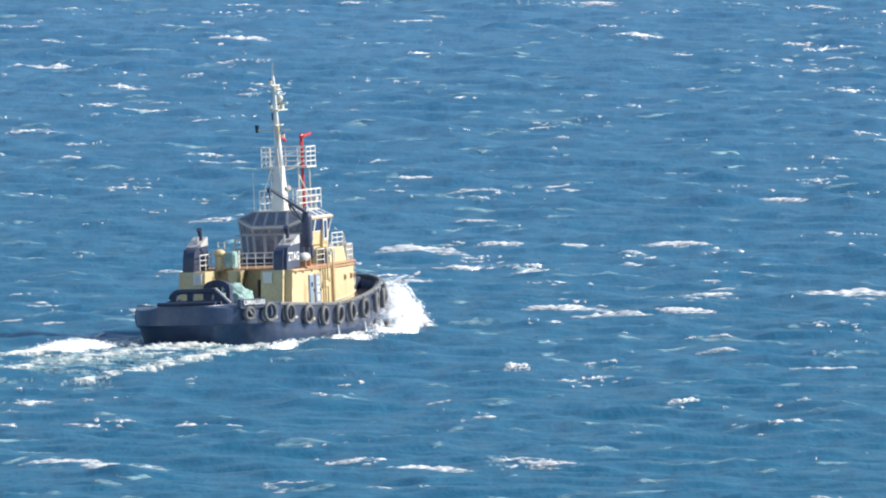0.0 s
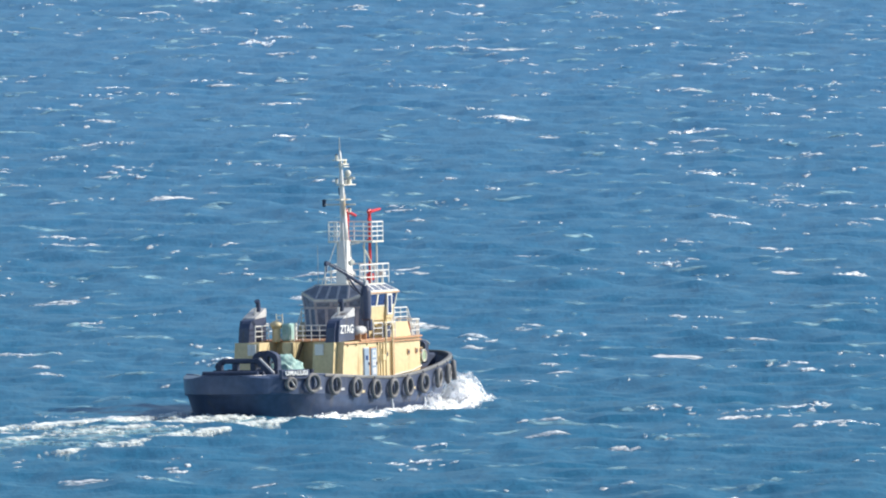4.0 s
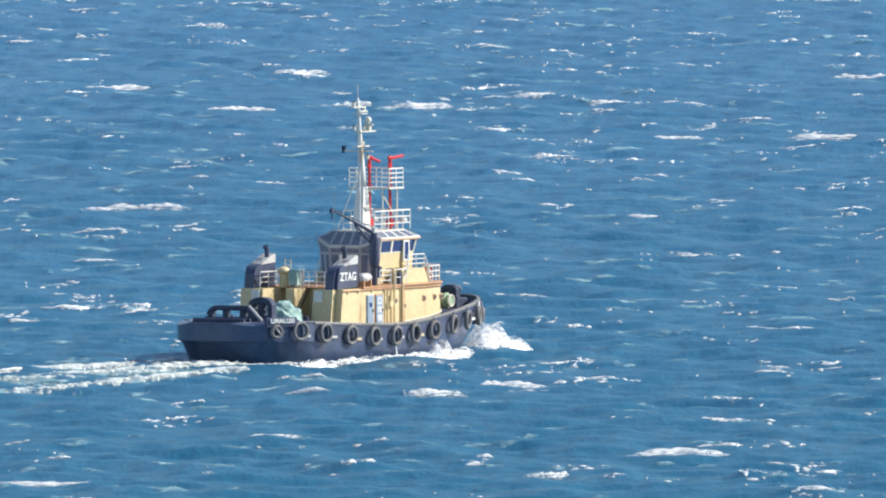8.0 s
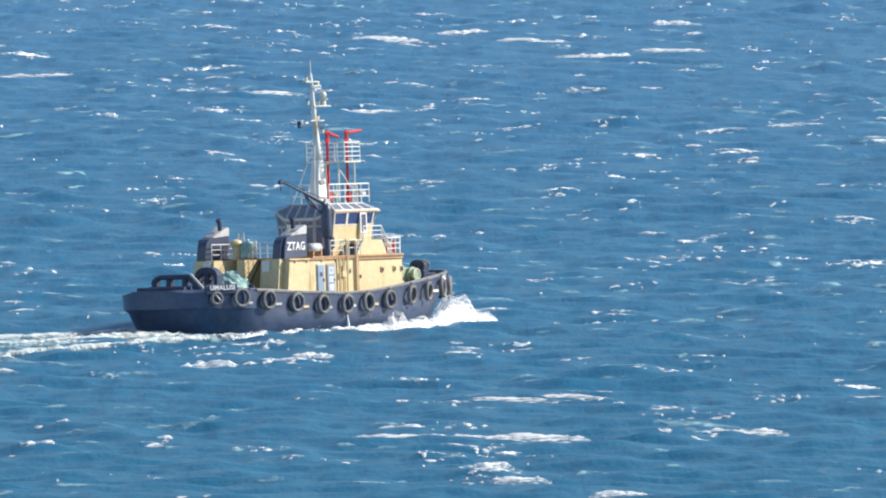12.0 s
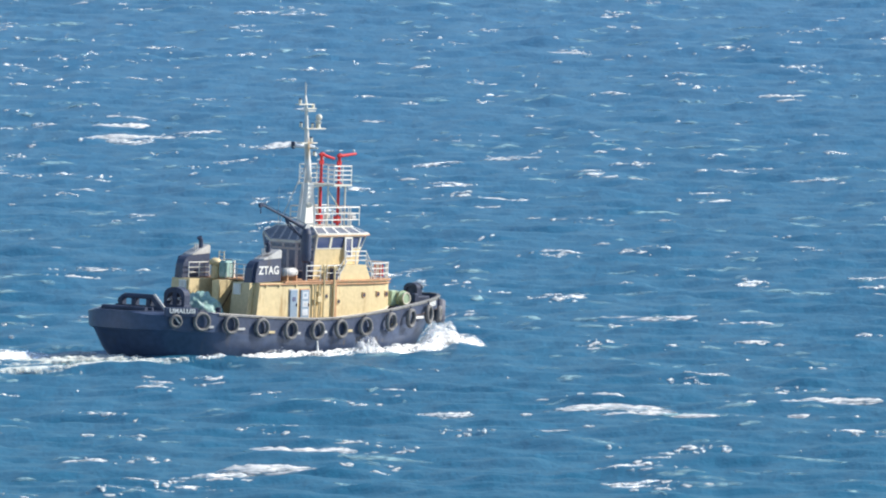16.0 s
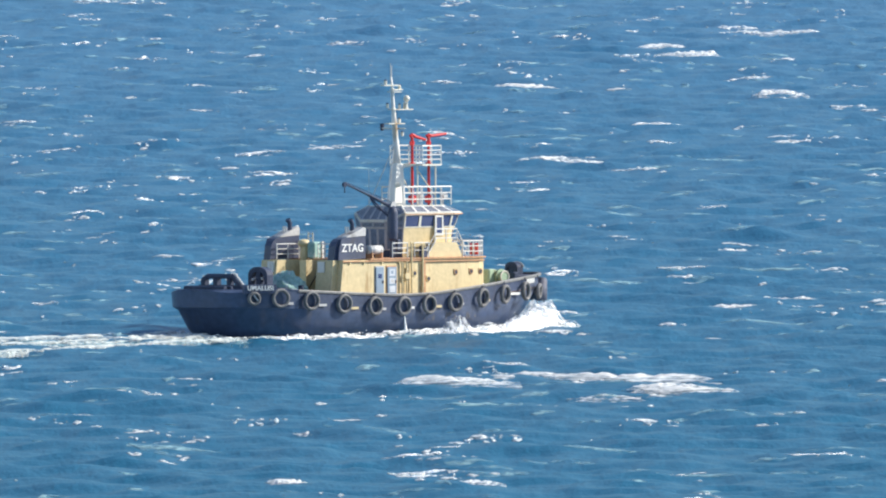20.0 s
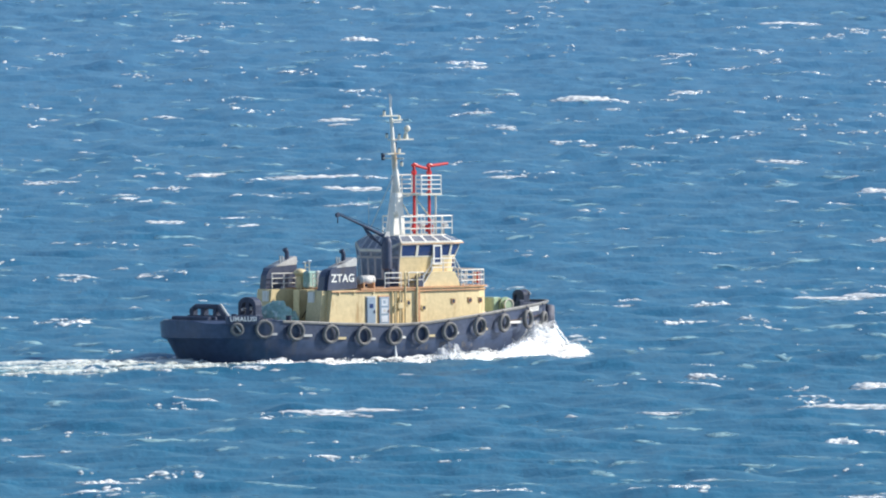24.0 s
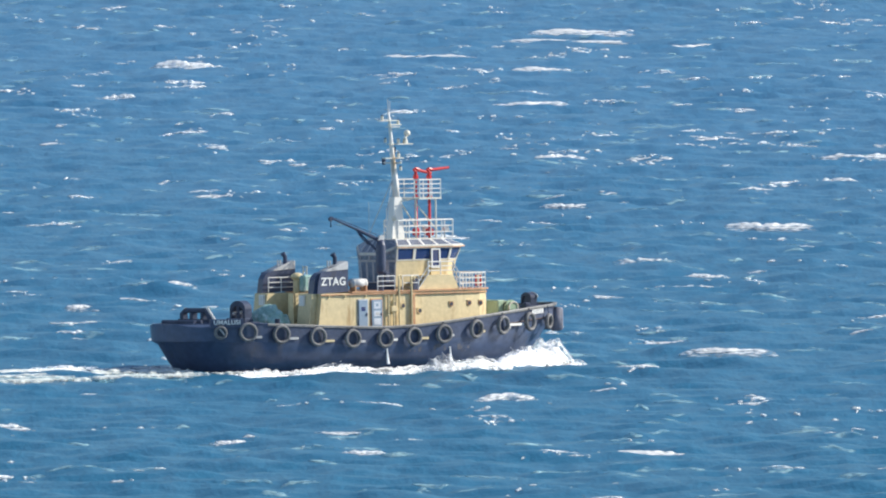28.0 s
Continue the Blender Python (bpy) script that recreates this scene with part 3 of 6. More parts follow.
# cooling water that runs out of the side
for x in (1.45, 7.0):
    y = -along(DECK_LINE, x) * 0.97
    bm = loft([[(x + r * math.cos(a), y - 0.1 - drop * 0.12 + r * math.sin(a), 0.62 - drop) for a in (k * math.pi / 3 for k in range(6))] for drop, r in ((0, 0.05), (0.3, 0.06), (0.7, 0.09), (1.1, 0.14))], True, True)
    part("cooling_water", bm, WATER_JET, tug, "white jet of cooling water from the side")

# ---- deckhouse ----
HOUSE_TOP, HOUSE_LOW = 4.6, 1.25
house_line = [(-0.6, -2.0), (-0.6, -4.05), (4.9, -4.05), (4.9, -3.75), (9.0, -3.6), (11.2, -3.3), (12.2, -2.7), (12.4, -1.2),
              (12.4, 1.2), (12.2, 2.7), (11.2, 3.3), (9.0, 3.6), (4.9, 3.75), (4.9, 4.05), (-0.6, 4.05), (-0.6, 2.0)]
house = part("deckhouse", prism(house_line, HOUSE_LOW, HOUSE_TOP), BUFF, tug, "buff-yellow steel deckhouse with rust runs")


def cut_corner(bm, offset, x_most, y_least):
    """Take off the after outer corner of a casing."""
    es = [e for e in bm.edges if all(v.co.x < x_most and abs(v.co.y) > y_least for v in e.verts)]
    bmesh.ops.bevel(bm, geom=es, offset=offset, segments=2, affect="EDGES")
    return bm


casing = {}
for s in (-1, 1):
    ys = sorted((s * 2.0, s * 4.05))
    casing[s] = part("engine_casing", cut_corner(side_prism([(-4.1, HOUSE_LOW), (-0.6, HOUSE_LOW), (-0.6, HOUSE_TOP), (-3.65, HOUSE_TOP)], *ys), 0.5, -3.5, 4.0), BUFF, tug,
                     "buff-yellow engine casing below the funnel")
    part("casing_panel", box(-3.86, -3.72, s * 2.5 - 0.3, s * 2.5 + 0.3, 3.75, 4.5), WHITE, casing[s], "white locker plate")
rim_line = [(-0.6, -4.2), (5.0, -4.2), (5.0, -3.92), (9.05, -3.78), (11.3, -3.46), (12.35, -2.8), (12.58, -1.2), (12.58, 1.2),
            (12.35, 2.8), (11.3, 3.46), (9.05, 3.78), (5.0, 3.92), (5.0, 4.2), (-0.6, 4.2)]
part("boat_deck", prism(rim_line, HOUSE_TOP, HOUSE_TOP + 0.1), RUST, tug, "rust-orange edged boat deck above the house")
part("gutter_bar", path_tube([(-3.3, -4.14, 4.5), (4.9, -4.14, 4.5)], 0.05), RUST, tug)
part("gutter_bar", path_tube([(5.0, -3.84, 4.42), (9.0, -3.7, 4.42), (11.2, -3.4, 4.42), (12.2, -2.78, 4.42)], 0.05), RUST, tug)
part("skirting", path_tube([(5.1, -3.82, 2.1), (9.0, -3.68, 2.35), (11.2, -3.38, 2.6), (12.15, -2.8, 2.75)], 0.05), CREAM, tug)

# doors on the starboard side
DOORS = ((0.0, 0.78, DOOR_BLUE, "blue-grey steel weather door"), (1.15, 2.05, DOOR_BLUE, "blue-grey steel door with white safety notices"))
for k, (x0, x1, m, lab) in enumerate(DOORS):
    part("door_frame", box(x0 - 0.08, x1 + 0.08, -4.09, -4.0, 2.0, 4.16), RUST if k else PALE_GREY, house)
    d = part("door", box(x0, x1, -4.16, -4.0, 2.06, 4.08, bevel=0.02), m, house, lab)
    if k:
        for z0, z1 in ((3.45, 3.95), (2.9, 3.3), (2.3, 2.75)):
            part("notice", box(x0 + 0.16, x1 - 0.16, -4.175, -4.15, z0, z1), NOTICE, d, "pale notice plate")
        part("notice_mark", box(x0 + 0.32, x1 - 0.36, -4.185, -4.17, 3.6, 3.82), DOOR_BLUE, d)
        part("notice_mark", box(x0 + 0.3, x1 - 0.3, -4.185, -4.17, 3.0, 3.2), PALE_GREY, d)
    else:
        part("door_window", box(x0 + 0.22, x1 - 0.22, -4.175, -4.15, 3.3, 3.6), GLASS, d)
    part("handle", box(x1 - 0.14, x1 - 0.08, -4.22, -4.15, 2.95, 3.15), BLACK, d)

# pipes and vents on the side
for x, y, top in ((2.55, -4.2, 4.45), (3.0, -4.2, 4.45), (3.5, -4.2, 5.6), (4.6, -4.2, 5.5)):
    pts = [(x, y, 2.0), (x, y, top)]
    if top > 5:
        pts += [(x, y + 0.05, top + 0.12), (x + 0.12, y + 0.1, top + 0.2), (x + 0.3, y + 0.1, top + 0.12), (x + 0.32, y + 0.1, top - 0.1)]
    part("vent_pipe", path_tube(pts, 0.07), BUFF, tug, "yellow gooseneck vent pipe" if top > 5 else "")
part("hose_box", box(2.75, 3.25, -4.32, -4.05, 3.2, 3.6, bevel=0.03), BUFF, house)
part("ladder_rack", box(4.72, 4.9, -4.2, -4.04, 2.0, 4.4), RUST, house)
for x, y, z in ((3.1, -4.06, 3.75), (3.9, -4.06, 3.6), (8.45, -3.63, 3.62), (10.15, -3.47, 3.66), (11.25, -3.3, 3.64), (5.6, -3.74, 3.2)):
    ph = part("porthole", tube((x, y + 0.02, z), (x, y - 0.06, z), 0.2, 0.2, 14), RUST if x > 8 else BUFF, house, "round porthole with a rusty rim")
    part("pane", tube((x, y - 0.03, z), (x, y - 0.075, z), 0.14, 0.14, 14), INTERIOR, ph)
    part("eyebrow", tube((x - 0.24, y - 0.05, z + 0.2), (x + 0.24, y - 0.05, z + 0.2), 0.03, None, 5), BUFF, ph)
for x in (-2.6, -1.2, 0.6, 2.3):
    part("bracket", box(x, x + 0.1, -4.16, -4.0, 4.3, 4.5), BUFF, tug)

# ---- funnels ----
for s in (-1, 1):
    y0, y1 = sorted((s * 2.85, s * 3.72))
    f = part("funnel", cut_corner(side_prism([(-3.52, HOUSE_TOP + 0.002), (-0.6, HOUSE_TOP + 0.1), (-0.6, 6.3), (-2.6, 6.18), (-2.95, 6.08), (-3.2, 5.9), (-3.38, 5.6)], y0, y1), 0.22, -3.1, 3.7), FUNNEL, tug,
             "navy funnel casing with a slanted grey top")
    part("funnel_cap", side_prism([(-2.5, 6.19), (-0.62, 6.305), (-0.6, 6.82), (-0.78, 6.9), (-2.46, 6.26)], y0 - 0.03, y1 + 0.03), FUNNEL_CAP, f, "weathered grey slanted cap plate")
    yc = s * 3.1
    ex = part("exhaust_pipe", path_tube([(-1.3, yc, 6.3), (-1.3, yc, 7.15), (-1.42, yc, 7.35)], 0.16, 10), BLACK, f, "sooty black exhaust pipe")
    part("exhaust_lip", tube((-1.44, yc, 7.33), (-1.5, yc, 7.42), 0.19, 0.19, 10), BLACK, ex)
    for dx in (-1.95, -1.72):
        part("vent_pipe", tube((dx, yc, 6.1), (dx, yc, 6.95), 0.055, None, 6), PALE_GREY, f)
bm = lettering("ZTAG", 0.78)
bmesh.ops.transform(bm, matrix=pose(-1.9, -3.74, 5.2, 90, 0, 0), verts=bm.verts)
part("call_sign_lettering", bm, LETTER, tug, "white call sign letters on the funnel")
bm = lettering("ZTAG", 0.78)
bmesh.ops.transform(bm, matrix=pose(-1.8, 3.74, 5.2, 90, 0, 180), verts=bm.verts)
part("call_sign_lettering", bm, LETTER, tug, "white call sign letters on the funnel")

# ---- between and beside the funnels ----
part("casing_wall", box(-0.75, -0.55, -2.0, 2.0, HOUSE_LOW, HOUSE_TOP), BUFF, tug)
part("boat_deck_bridge", box(-1.2, -0.6, -1.98, 2.7, HOUSE_TOP, HOUSE_TOP + 0.06), RUST, tug)
part("stair_column", box(-2.75, -0.76, 0.05, 0.7, HOUSE_LOW, HOUSE_TOP - 0.01), BUFF, tug, "buff-yellow trunk between the engine casings")
# the recess's shade is put in as a flat dark panel on the wall
part("recess_panel", box(-0.8, -0.76, -1.7, -0.7, HOUSE_LOW, HOUSE_TOP - 0.7), DECK, tug, "dark brown panel standing for the shaded recess between the casings")
part("stair_rail", tube((-2.6, -0.05, 2.6), (-1.0, -0.05, 4.5), 0.045, None, 6), DECK, tug)
v = part("cowl_ventilator", tube((-1.15, 1.85, 4.6), (-1.15, 1.85, 5.75), 0.3, 0.27, 12), BUFF, tug, "yellow cowl ventilator")
bm = bmesh.new()
bmesh.ops.create_uvsphere(bm, u_segments=14, v_segments=8, radius=0.42, matrix=Matrix.Translation((-1.15, 1.85, 5.75)) @ Matrix.Diagonal((1.15, 1, 0.7, 1)))
part("cowl", bm, BUFF, v, "", True)
lk = part("deck_locker", box(-1.3, -0.4, 0.75, 1.45, 4.66, 5.86, bevel=0.12), TEAL, tug, "pale green deck locker")
part("locker_edge", box(-0.5, -0.38, 0.66, 0.8, 4.66, 5.88), WHITE, lk)
# ladder on the port funnel
ld = part("ladder", tube((-0.36, 1.75, 4.7), (-0.36, 1.75, 6.5), 0.045, None, 6), CREAM, tug, "cream steel ladder")
part("ladder_side", tube((-0.36, 2.2, 4.7), (-0.36, 2.2, 6.5), 0.045, None, 6), CREAM, ld)
for k in range(6):
    part("rung", tube((-0.36, 1.75, 4.9 + 0.3 * k), (-0.36, 2.2, 4.9 + 0.3 * k), 0.03, None, 5), CREAM, ld)
railing(tug, [(-3.2, 2.5, 4.66), (-1.0, 2.5, 4.66)], 1.05, 3, label="white guard rail beside the funnel")
railing(tug, [(-1.05, 0.55, 4.66), (-1.05, -1.95, 4.66)], 1.05, 3, gap=0.6, label="white guard rail across the after edge")
railing(tug, [(1.7, -4.1, 4.7), (3.2, -4.1, 4.7)], 1.05, 3, label="white guard rail on the boat deck")
railing(tug, [(3.2, 4.1, 4.7), (-0.6, 4.1, 4.7)], 1.05, 3)
railing(tug, [(3.9, -4.1, 4.7), (5.3, -4.1, 4.7)], 1.05, 2)
# life raft canister and its cradle
raft = part("life_raft_canister", tube((-0.3, -3.6, 5.3), (1.0, -3.6, 5.3), 0.31, 0.31, 16), PALE_GREY, tug, "pale grey life raft canister in a cradle", True)
for x in (-0.1, 0.85):
    part("cradle", box(x - 0.05, x + 0.05, -3.95, -3.25, 4.7, 5.1), RUST, raft)
    part("strap", tube((x - 0.03, -3.6, 5.3), (x + 0.03, -3.6, 5.3), 0.325, 0.325, 16), PALE_GREY, raft)
part("fire_box", box(5.2, 5.7, -3.6, -3.2, 4.7, 5.5, bevel=0.04), BLACK, tug)

# ---- wheelhouse ----
SILL, HEAD = 6.78, 7.7
low_line = [(4.05, -1.1), (4.6, -2.2), (9.0, -2.2), (10.0, -1.5), (10.0, 1.5), (9.0, 2.2), (4.6, 2.2), (4.05, 1.1)]
sill_line = [(3.95, -1.2), (4.6, -2.35), (9.2, -2.35), (10.35, -1.65), (10.35, 1.65), (9.2, 2.35), (4.6, 2.35), (3.95, 1.2)]
head_line = [(3.9, -1.25), (4.55, -2.5), (9.35, -2.5), (10.7, -1.8), (10.7, 1.8), (9.35, 2.5), (4.55, 2.5), (3.9, 1.25)]
rim2 = [(3.9, -1.27), (4.6, -2.53), (9.4, -2.62), (10.9, -1.9), (10.9, 1.9), (9.4, 2.62), (4.6, 2.53), (3.9, 1.27)]
roof_line = [(4.65, -1.0), (5.0, -1.75), (9.0, -1.75), (9.9, -1.2), (9.9, 1.2), (9.0, 1.75), (5.0, 1.75), (4.65, 1.0)]
AFT_DROP = 0.5                            # the roof comes down lower over the after windows


def at_height(line, z, drop=AFT_DROP):
    return [(x, y, z - (drop if k in (0, len(line) - 1) else 0.0)) for k, (x, y) in enumerate(line)]


wheelhouse = part("wheelhouse", prism(low_line, HOUSE_TOP + 0.1, SILL, sill_line), BUFF, tug, "buff-yellow wheelhouse with raked dark blue windows all round")
part("cabin_floor", prism([(x * 0.93 + 0.5, y * 0.9) for x, y in sill_line], SILL, SILL + 0.02), INTERIOR, wheelhouse)
part("cabin_ceiling", prism([(max(5.0, x * 0.93 + 0.5), y * 0.9) for x, y in head_line], HEAD - 0.06, HEAD - 0.01), INTERIOR, wheelhouse)
part("helm_console", box(7.6, 8.8, -1.0, 1.0, SILL + 0.02, SILL + 0.3, bevel=0.06), INTERIOR, wheelhouse)
part("helm_seat", box(6.3, 6.8, -0.9, -0.35, SILL + 0.02, SILL + 0.55, bevel=0.08), INTERIOR, wheelhouse)
part("roof_rim", loft([at_height(rim2, HEAD), at_height(rim2, HEAD + 0.12)], True, True), CREAM, wheelhouse, "cream roof edge with rust")
gutter = [(a * 1.005, b * 1.01) for a, b in rim2]
part("roof_gutter", loft([at_height(gutter, HEAD - 0.02), at_height(gutter, HEAD + 0.05)]), RUST, wheelhouse)
slope_line = [(x * 0.985 + 0.1, y * 0.96) for x, y in rim2]
part("roof_slope", loft([at_height(slope_line, HEAD + 0.12), at_height(roof_line, 8.28, 0)], True, True), CREAM, wheelhouse)
part("roof_top", prism(roof_line, 8.28, 8.33), CREAM, wheelhouse)


def facet_windows(lo, hi, counts, frame_mat, out=0.03, margin=0.1, name="window", label="", sunk=-0.03):
    """Windows in each facet between two outlines, each with a frame and a pane."""
    n = len(lo)
    for i in range(n):
        a, b = Vector(lo[i]), Vector(lo[(i + 1) % n])
        d, c = Vector(hi[i]), Vector(hi[(i + 1) % n])
        k = counts[i]
        for j in range(k):
            p = [a.lerp(b, j / k), a.lerp(b, (j + 1) / k), d.lerp(c, (j + 1) / k), d.lerp(c, j / k)]
            ux, uy = (p[1] - p[0]).normalized(), (p[3] - p[0]).normalized()
            q = [p[0] + ux * margin + uy * margin * 0.7, p[1] - ux * margin + uy * margin * 0.7, p[2] - ux * margin - uy * margin * 0.7, p[3] + ux * margin - uy * margin * 0.7]
            nrm = (p[1] - p[0]).cross(p[3] - p[0]).normalized()
            bm = bmesh.new()
            outer = [bm.verts.new(v + nrm * out) for v in p]
            inn = [bm.verts.new(v + nrm * out) for v in q]
            back_o = [bm.verts.new(v - nrm * 0.04) for v in p]
            back_i = [bm.verts.new(v - nrm * 0.04) for v in q]
            for e in range(4):
                g = (e + 1) % 4
                bm.faces.new((outer[e], outer[g], inn[g], inn[e]))
                bm.faces.new((inn[e], inn[g], back_i[g], back_i[e]))
                bm.faces.new((back_o[g], back_o[e], back_i[e], back_i[g]))
                bm.faces.new((outer[g], outer[e], back_o[e], back_o[g]))
            fr = part(name, bm, frame_mat(i) if callable(frame_mat) else frame_mat, wheelhouse, label)
            part("pane", quad_panel(*[v + nrm * sunk for v in q], 0.012), SKY_GLASS if name == "skylight" else GLASS if i in (1, 2) else CLEAR if a.z >= SILL else AFTER_GLASS, fr)


# facets: aft-starboard corner, starboard side, front corner, front, ...
facet_windows(at_height(sill_line, SILL, 0), at_height(head_line, HEAD), [1, 3, 1, 3, 1, 3, 1, 2], lambda i: CREAM if 0 < i < 6 else SHADED_FRAME, margin=0.11,
              label="raked wheelhouse window in a pale frame")
facet_windows(at_height(slope_line, HEAD + 0.13), at_height(roof_line, 8.27, 0), [1, 4, 1, 3, 1, 4, 1, 3], lambda i: SHADED_FRAME if i in (0, 6, 7) else WHITE, margin=0.09, out=0.035,
              name="skylight", label="slanted roof window in a white frame", sunk=0.006)
# tall after windows, below the sill, facing the towing deck
knee = [(a * 0.75 + c * 0.25, b * 0.75 + d * 0.25) for (a, b), (c, d) in zip(low_line, sill_line)]
facet_windows(at_height(knee, 5.22, 0), at_height(sill_line, SILL - 0.02, 0), [2, 0, 0, 0, 0, 0, 2, 3], SHADED_FRAME, margin=0.11, label="tall after window of the wheelhouse", sunk=0.006)
# black panels carry the shade of the after wall below its windows
for i in (0, 6, 7):
    a, b = Vector((*low_line[i], 4.7)), Vector((*low_line[(i + 1) % 8], 4.7))
    d, c = Vector((*knee[i], 5.2)), Vector((*knee[(i + 1) % 8], 5.2))
    part("after_panel", quad_panel(a, b, c, d, 0.03), BLACK, wheelhouse, "lower panel of the after wall, its shade put into the colour")
# side door of the wheelhouse with a white frame
dr = part("wheelhouse_door", box(7.55, 8.35, -2.47, -2.3, 5.0, 7.6), BUFF, wheelhouse, "wheelhouse side door with a white-framed window")
for x0, x1, z0, z1 in ((7.55, 7.67, 6.2, 7.62), (8.23, 8.35, 6.2, 7.62), (7.67, 8.23, 7.5, 7.62), (7.67, 8.23, 6.2, 6.32)):
    part("door_trim", box(x0, x1, -2.56, -2.4, z0, z1), WHITE, dr)
part("pane", box(7.67, 8.23, -2.52, -2.46, 6.32, 7.5), GLASS, dr)

# bridge wing, its screen and stairs
for s in (-1, 1):
    w = part("wing_screen", side_prism([(5.7, 4.71), (9.3, 4.71), (8.75, 5.72), (6.6, 5.72)], *sorted((s * 2.25, s * 3.5))), BUFF, tug,
             "sloped buff-yellow wing platform beside the wheelhouse")
    railing(tug, [(6.6, s * 3.45, 5.72), (8.8, s * 3.45, 5.72)], 0.95, 3, r=0.04, label="white rail of the bridge wing")
    for x0, x1, z0, z1 in ((5.5, 6.7, 5.0, 6.5), (8.8, 9.7, 6.55, 5.2)):
        part("stair_rail", tube((x0, s * 3.5, z0), (x1, s * 3.5, z1), 0.04, None, 6), WHITE, w)
        part("stair_rail", tube((x0, s * 3.5, z0 - 0.5), (x1, s * 3.5, z1 - 0.5), 0.04, None, 6), WHITE, w)
    for k in range(4):
        part("tread", box(5.35 + 0.3 * k, 5.65 + 0.3 * k, s * 2.9 - 0.4, s * 2.9 + 0.4, 4.85 + 0.25 * k, 4.9 + 0.25 * k), PALE_GREY, w)
fore_rail = [(9.3, -3.55, 4.7), (11.2, -3.25, 4.7), (12.2, -2.6, 4.7), (12.4, -1.2, 4.7), (12.4, 1.2, 4.7), (12.2, 2.6, 4.7), (11.2, 3.25, 4.7), (9.3, 3.55, 4.7)]
railing(tug, fore_rail, 1.1, 3, r=0.04, label="white guard rail in front of the wheelhouse", gap=0.75)
lb = part("life_ring_board", box(12.22, 12.3, -2.1, -1.35, 4.8, 5.6), RED, tug, "red and white lifebuoy panel on the rail")
part("board_stripe", box(12.2, 12.32, -1.8, -1.6, 4.8, 5.62), WHITE, lb)
part("door_on_front", box(9.75, 10.0, -1.9, -1.75, 6.0, 6.7), GLASS, tug)

# ---- crane behind the wheelhouse ----
CX, CY = 2.72, -3.1
crane = part("deck_crane", tube((CX, CY, 4.7), (CX, CY, 6.2), 0.2, 0.2, 12), FUNNEL, tug, "black deck crane with its jib raised aft")
part("slew_housing", loft([[(CX + r * math.cos(a), CY + r * math.sin(a), z) for a in (k * math.pi / 8 for k in range(16))]
                          for z, r in ((5.9, 0.22), (6.05, 0.33), (6.5, 0.38), (7.5, 0.38), (7.95, 0.36), (8.2, 0.28), (8.35, 0.12))], True, True), FUNNEL, crane, "navy rounded slewing housing")
part("jib", loft([[(x + r * 0.4 * math.cos(a), y + r * math.cos(a) * 0.9, z + r * math.sin(a)) for a in (k * math.pi / 4 for k in range(8))]
                  for x, y, z, r in ((2.85, -3.1, 8.22, 0.16), (2.3, -2.85, 8.5, 0.15), (1.1, -2.38, 9.12, 0.12), (1.08, -2.36, 9.13, 0.09), (-0.6, -1.7, 9.95, 0.075))], True, True), BLACK, crane)
part("ram", tube((2.45, -2.95, 7.6), (1.2, -2.42, 8.98), 0.075, None, 8), BLACK, crane)
part("jib_head", side_prism([(-0.75, 9.72), (-0.56, 9.72), (-0.45, 9.98), (-0.64, 10.06), (-0.8, 9.96)], -1.79, -1.61), BLACK, crane)
part("hoist_wire", tube((2.7, -3.0, 8.62), (-0.55, -1.7, 10.05), 0.025, None, 5), BLACK, crane)
part("hook_block", tube((-0.62, -1.7, 9.3), (-0.62, -1.7, 9.75), 0.05, 0.03, 6), BLACK, crane)
part("hose_loop", path_tube([(2.4, -2.75, 7.9), (2.0, -2.6, 8.05), (1.6, -2.45, 8.4), (1.3, -2.35, 8.85)], 0.045, 6), BLACK, crane)
part("sheave_bracket", side_prism([(2.45, 8.3), (3.0, 8.3), (2.9, 8.66), (2.6, 8.62)], -3.2, -3.0), PALE_GREY, crane)
part("control_box", box(2.95, 3.3, -3.35, -3.0, 5.2, 6.0, bevel=0.04), FUNNEL, crane)

# ---- mast and fire-fighting tower on the roof ----
railing(tug, [(5.4, -1.5, 8.33), (10.2, -1.5, 8.33), (10.2, 1.5, 8.33), (6.3, 1.5, 8.33)], 1.3, 3, r=0.045, label="white rail round the monkey island", gap=1.0)
mast = part("mast", prism([(5.65, -0.42), (6.75, -0.42), (6.75, 0.42), (5.65, 0.42)], 8.33, 11.3, [(6.0, -0.3), (6.6, -0.3), (6.6, 0.3), (6.0, 0.3)]), WHITE, tug,
            "white raked mast with lamps and radar")
part("mast_upper", loft([[(x0 + r * math.cos(a), r * math.sin(a), z) for a in (k * math.pi / 5 for k in range(10))] for x0, z, r in
                         ((6.3, 11.25, 0.3), (6.25, 12.5, 0.24), (6.08, 14.0, 0.19), (5.95, 15.4, 0.14), (5.85, 16.8, 0.1), (5.75, 17.4, 0.07))], True, True), WHITE, mast, "", True)
part("mast_top_aerial", tube((5.75, 0, 17.3), (5.7, 0, 18.35), 0.04, 0.03, 6), PALE_GREY, mast)
part("mast_top_aerial", tube((5.95, 0.15, 17.0), (6.0, 0.15, 18.2), 0.025, None, 5), PALE_GREY, mast)
part("whip_aerial", tube((4.9, 1.4, 8.33), (4.9, 1.4, 11.0), 0.025, 0.015, 5), PALE_GREY, mast)
part("whip_aerial", tube((4.6, -1.2, 8.33), (4.6, -1.2, 10.6), 0.025, 0.015, 5), PALE_GREY, mast)
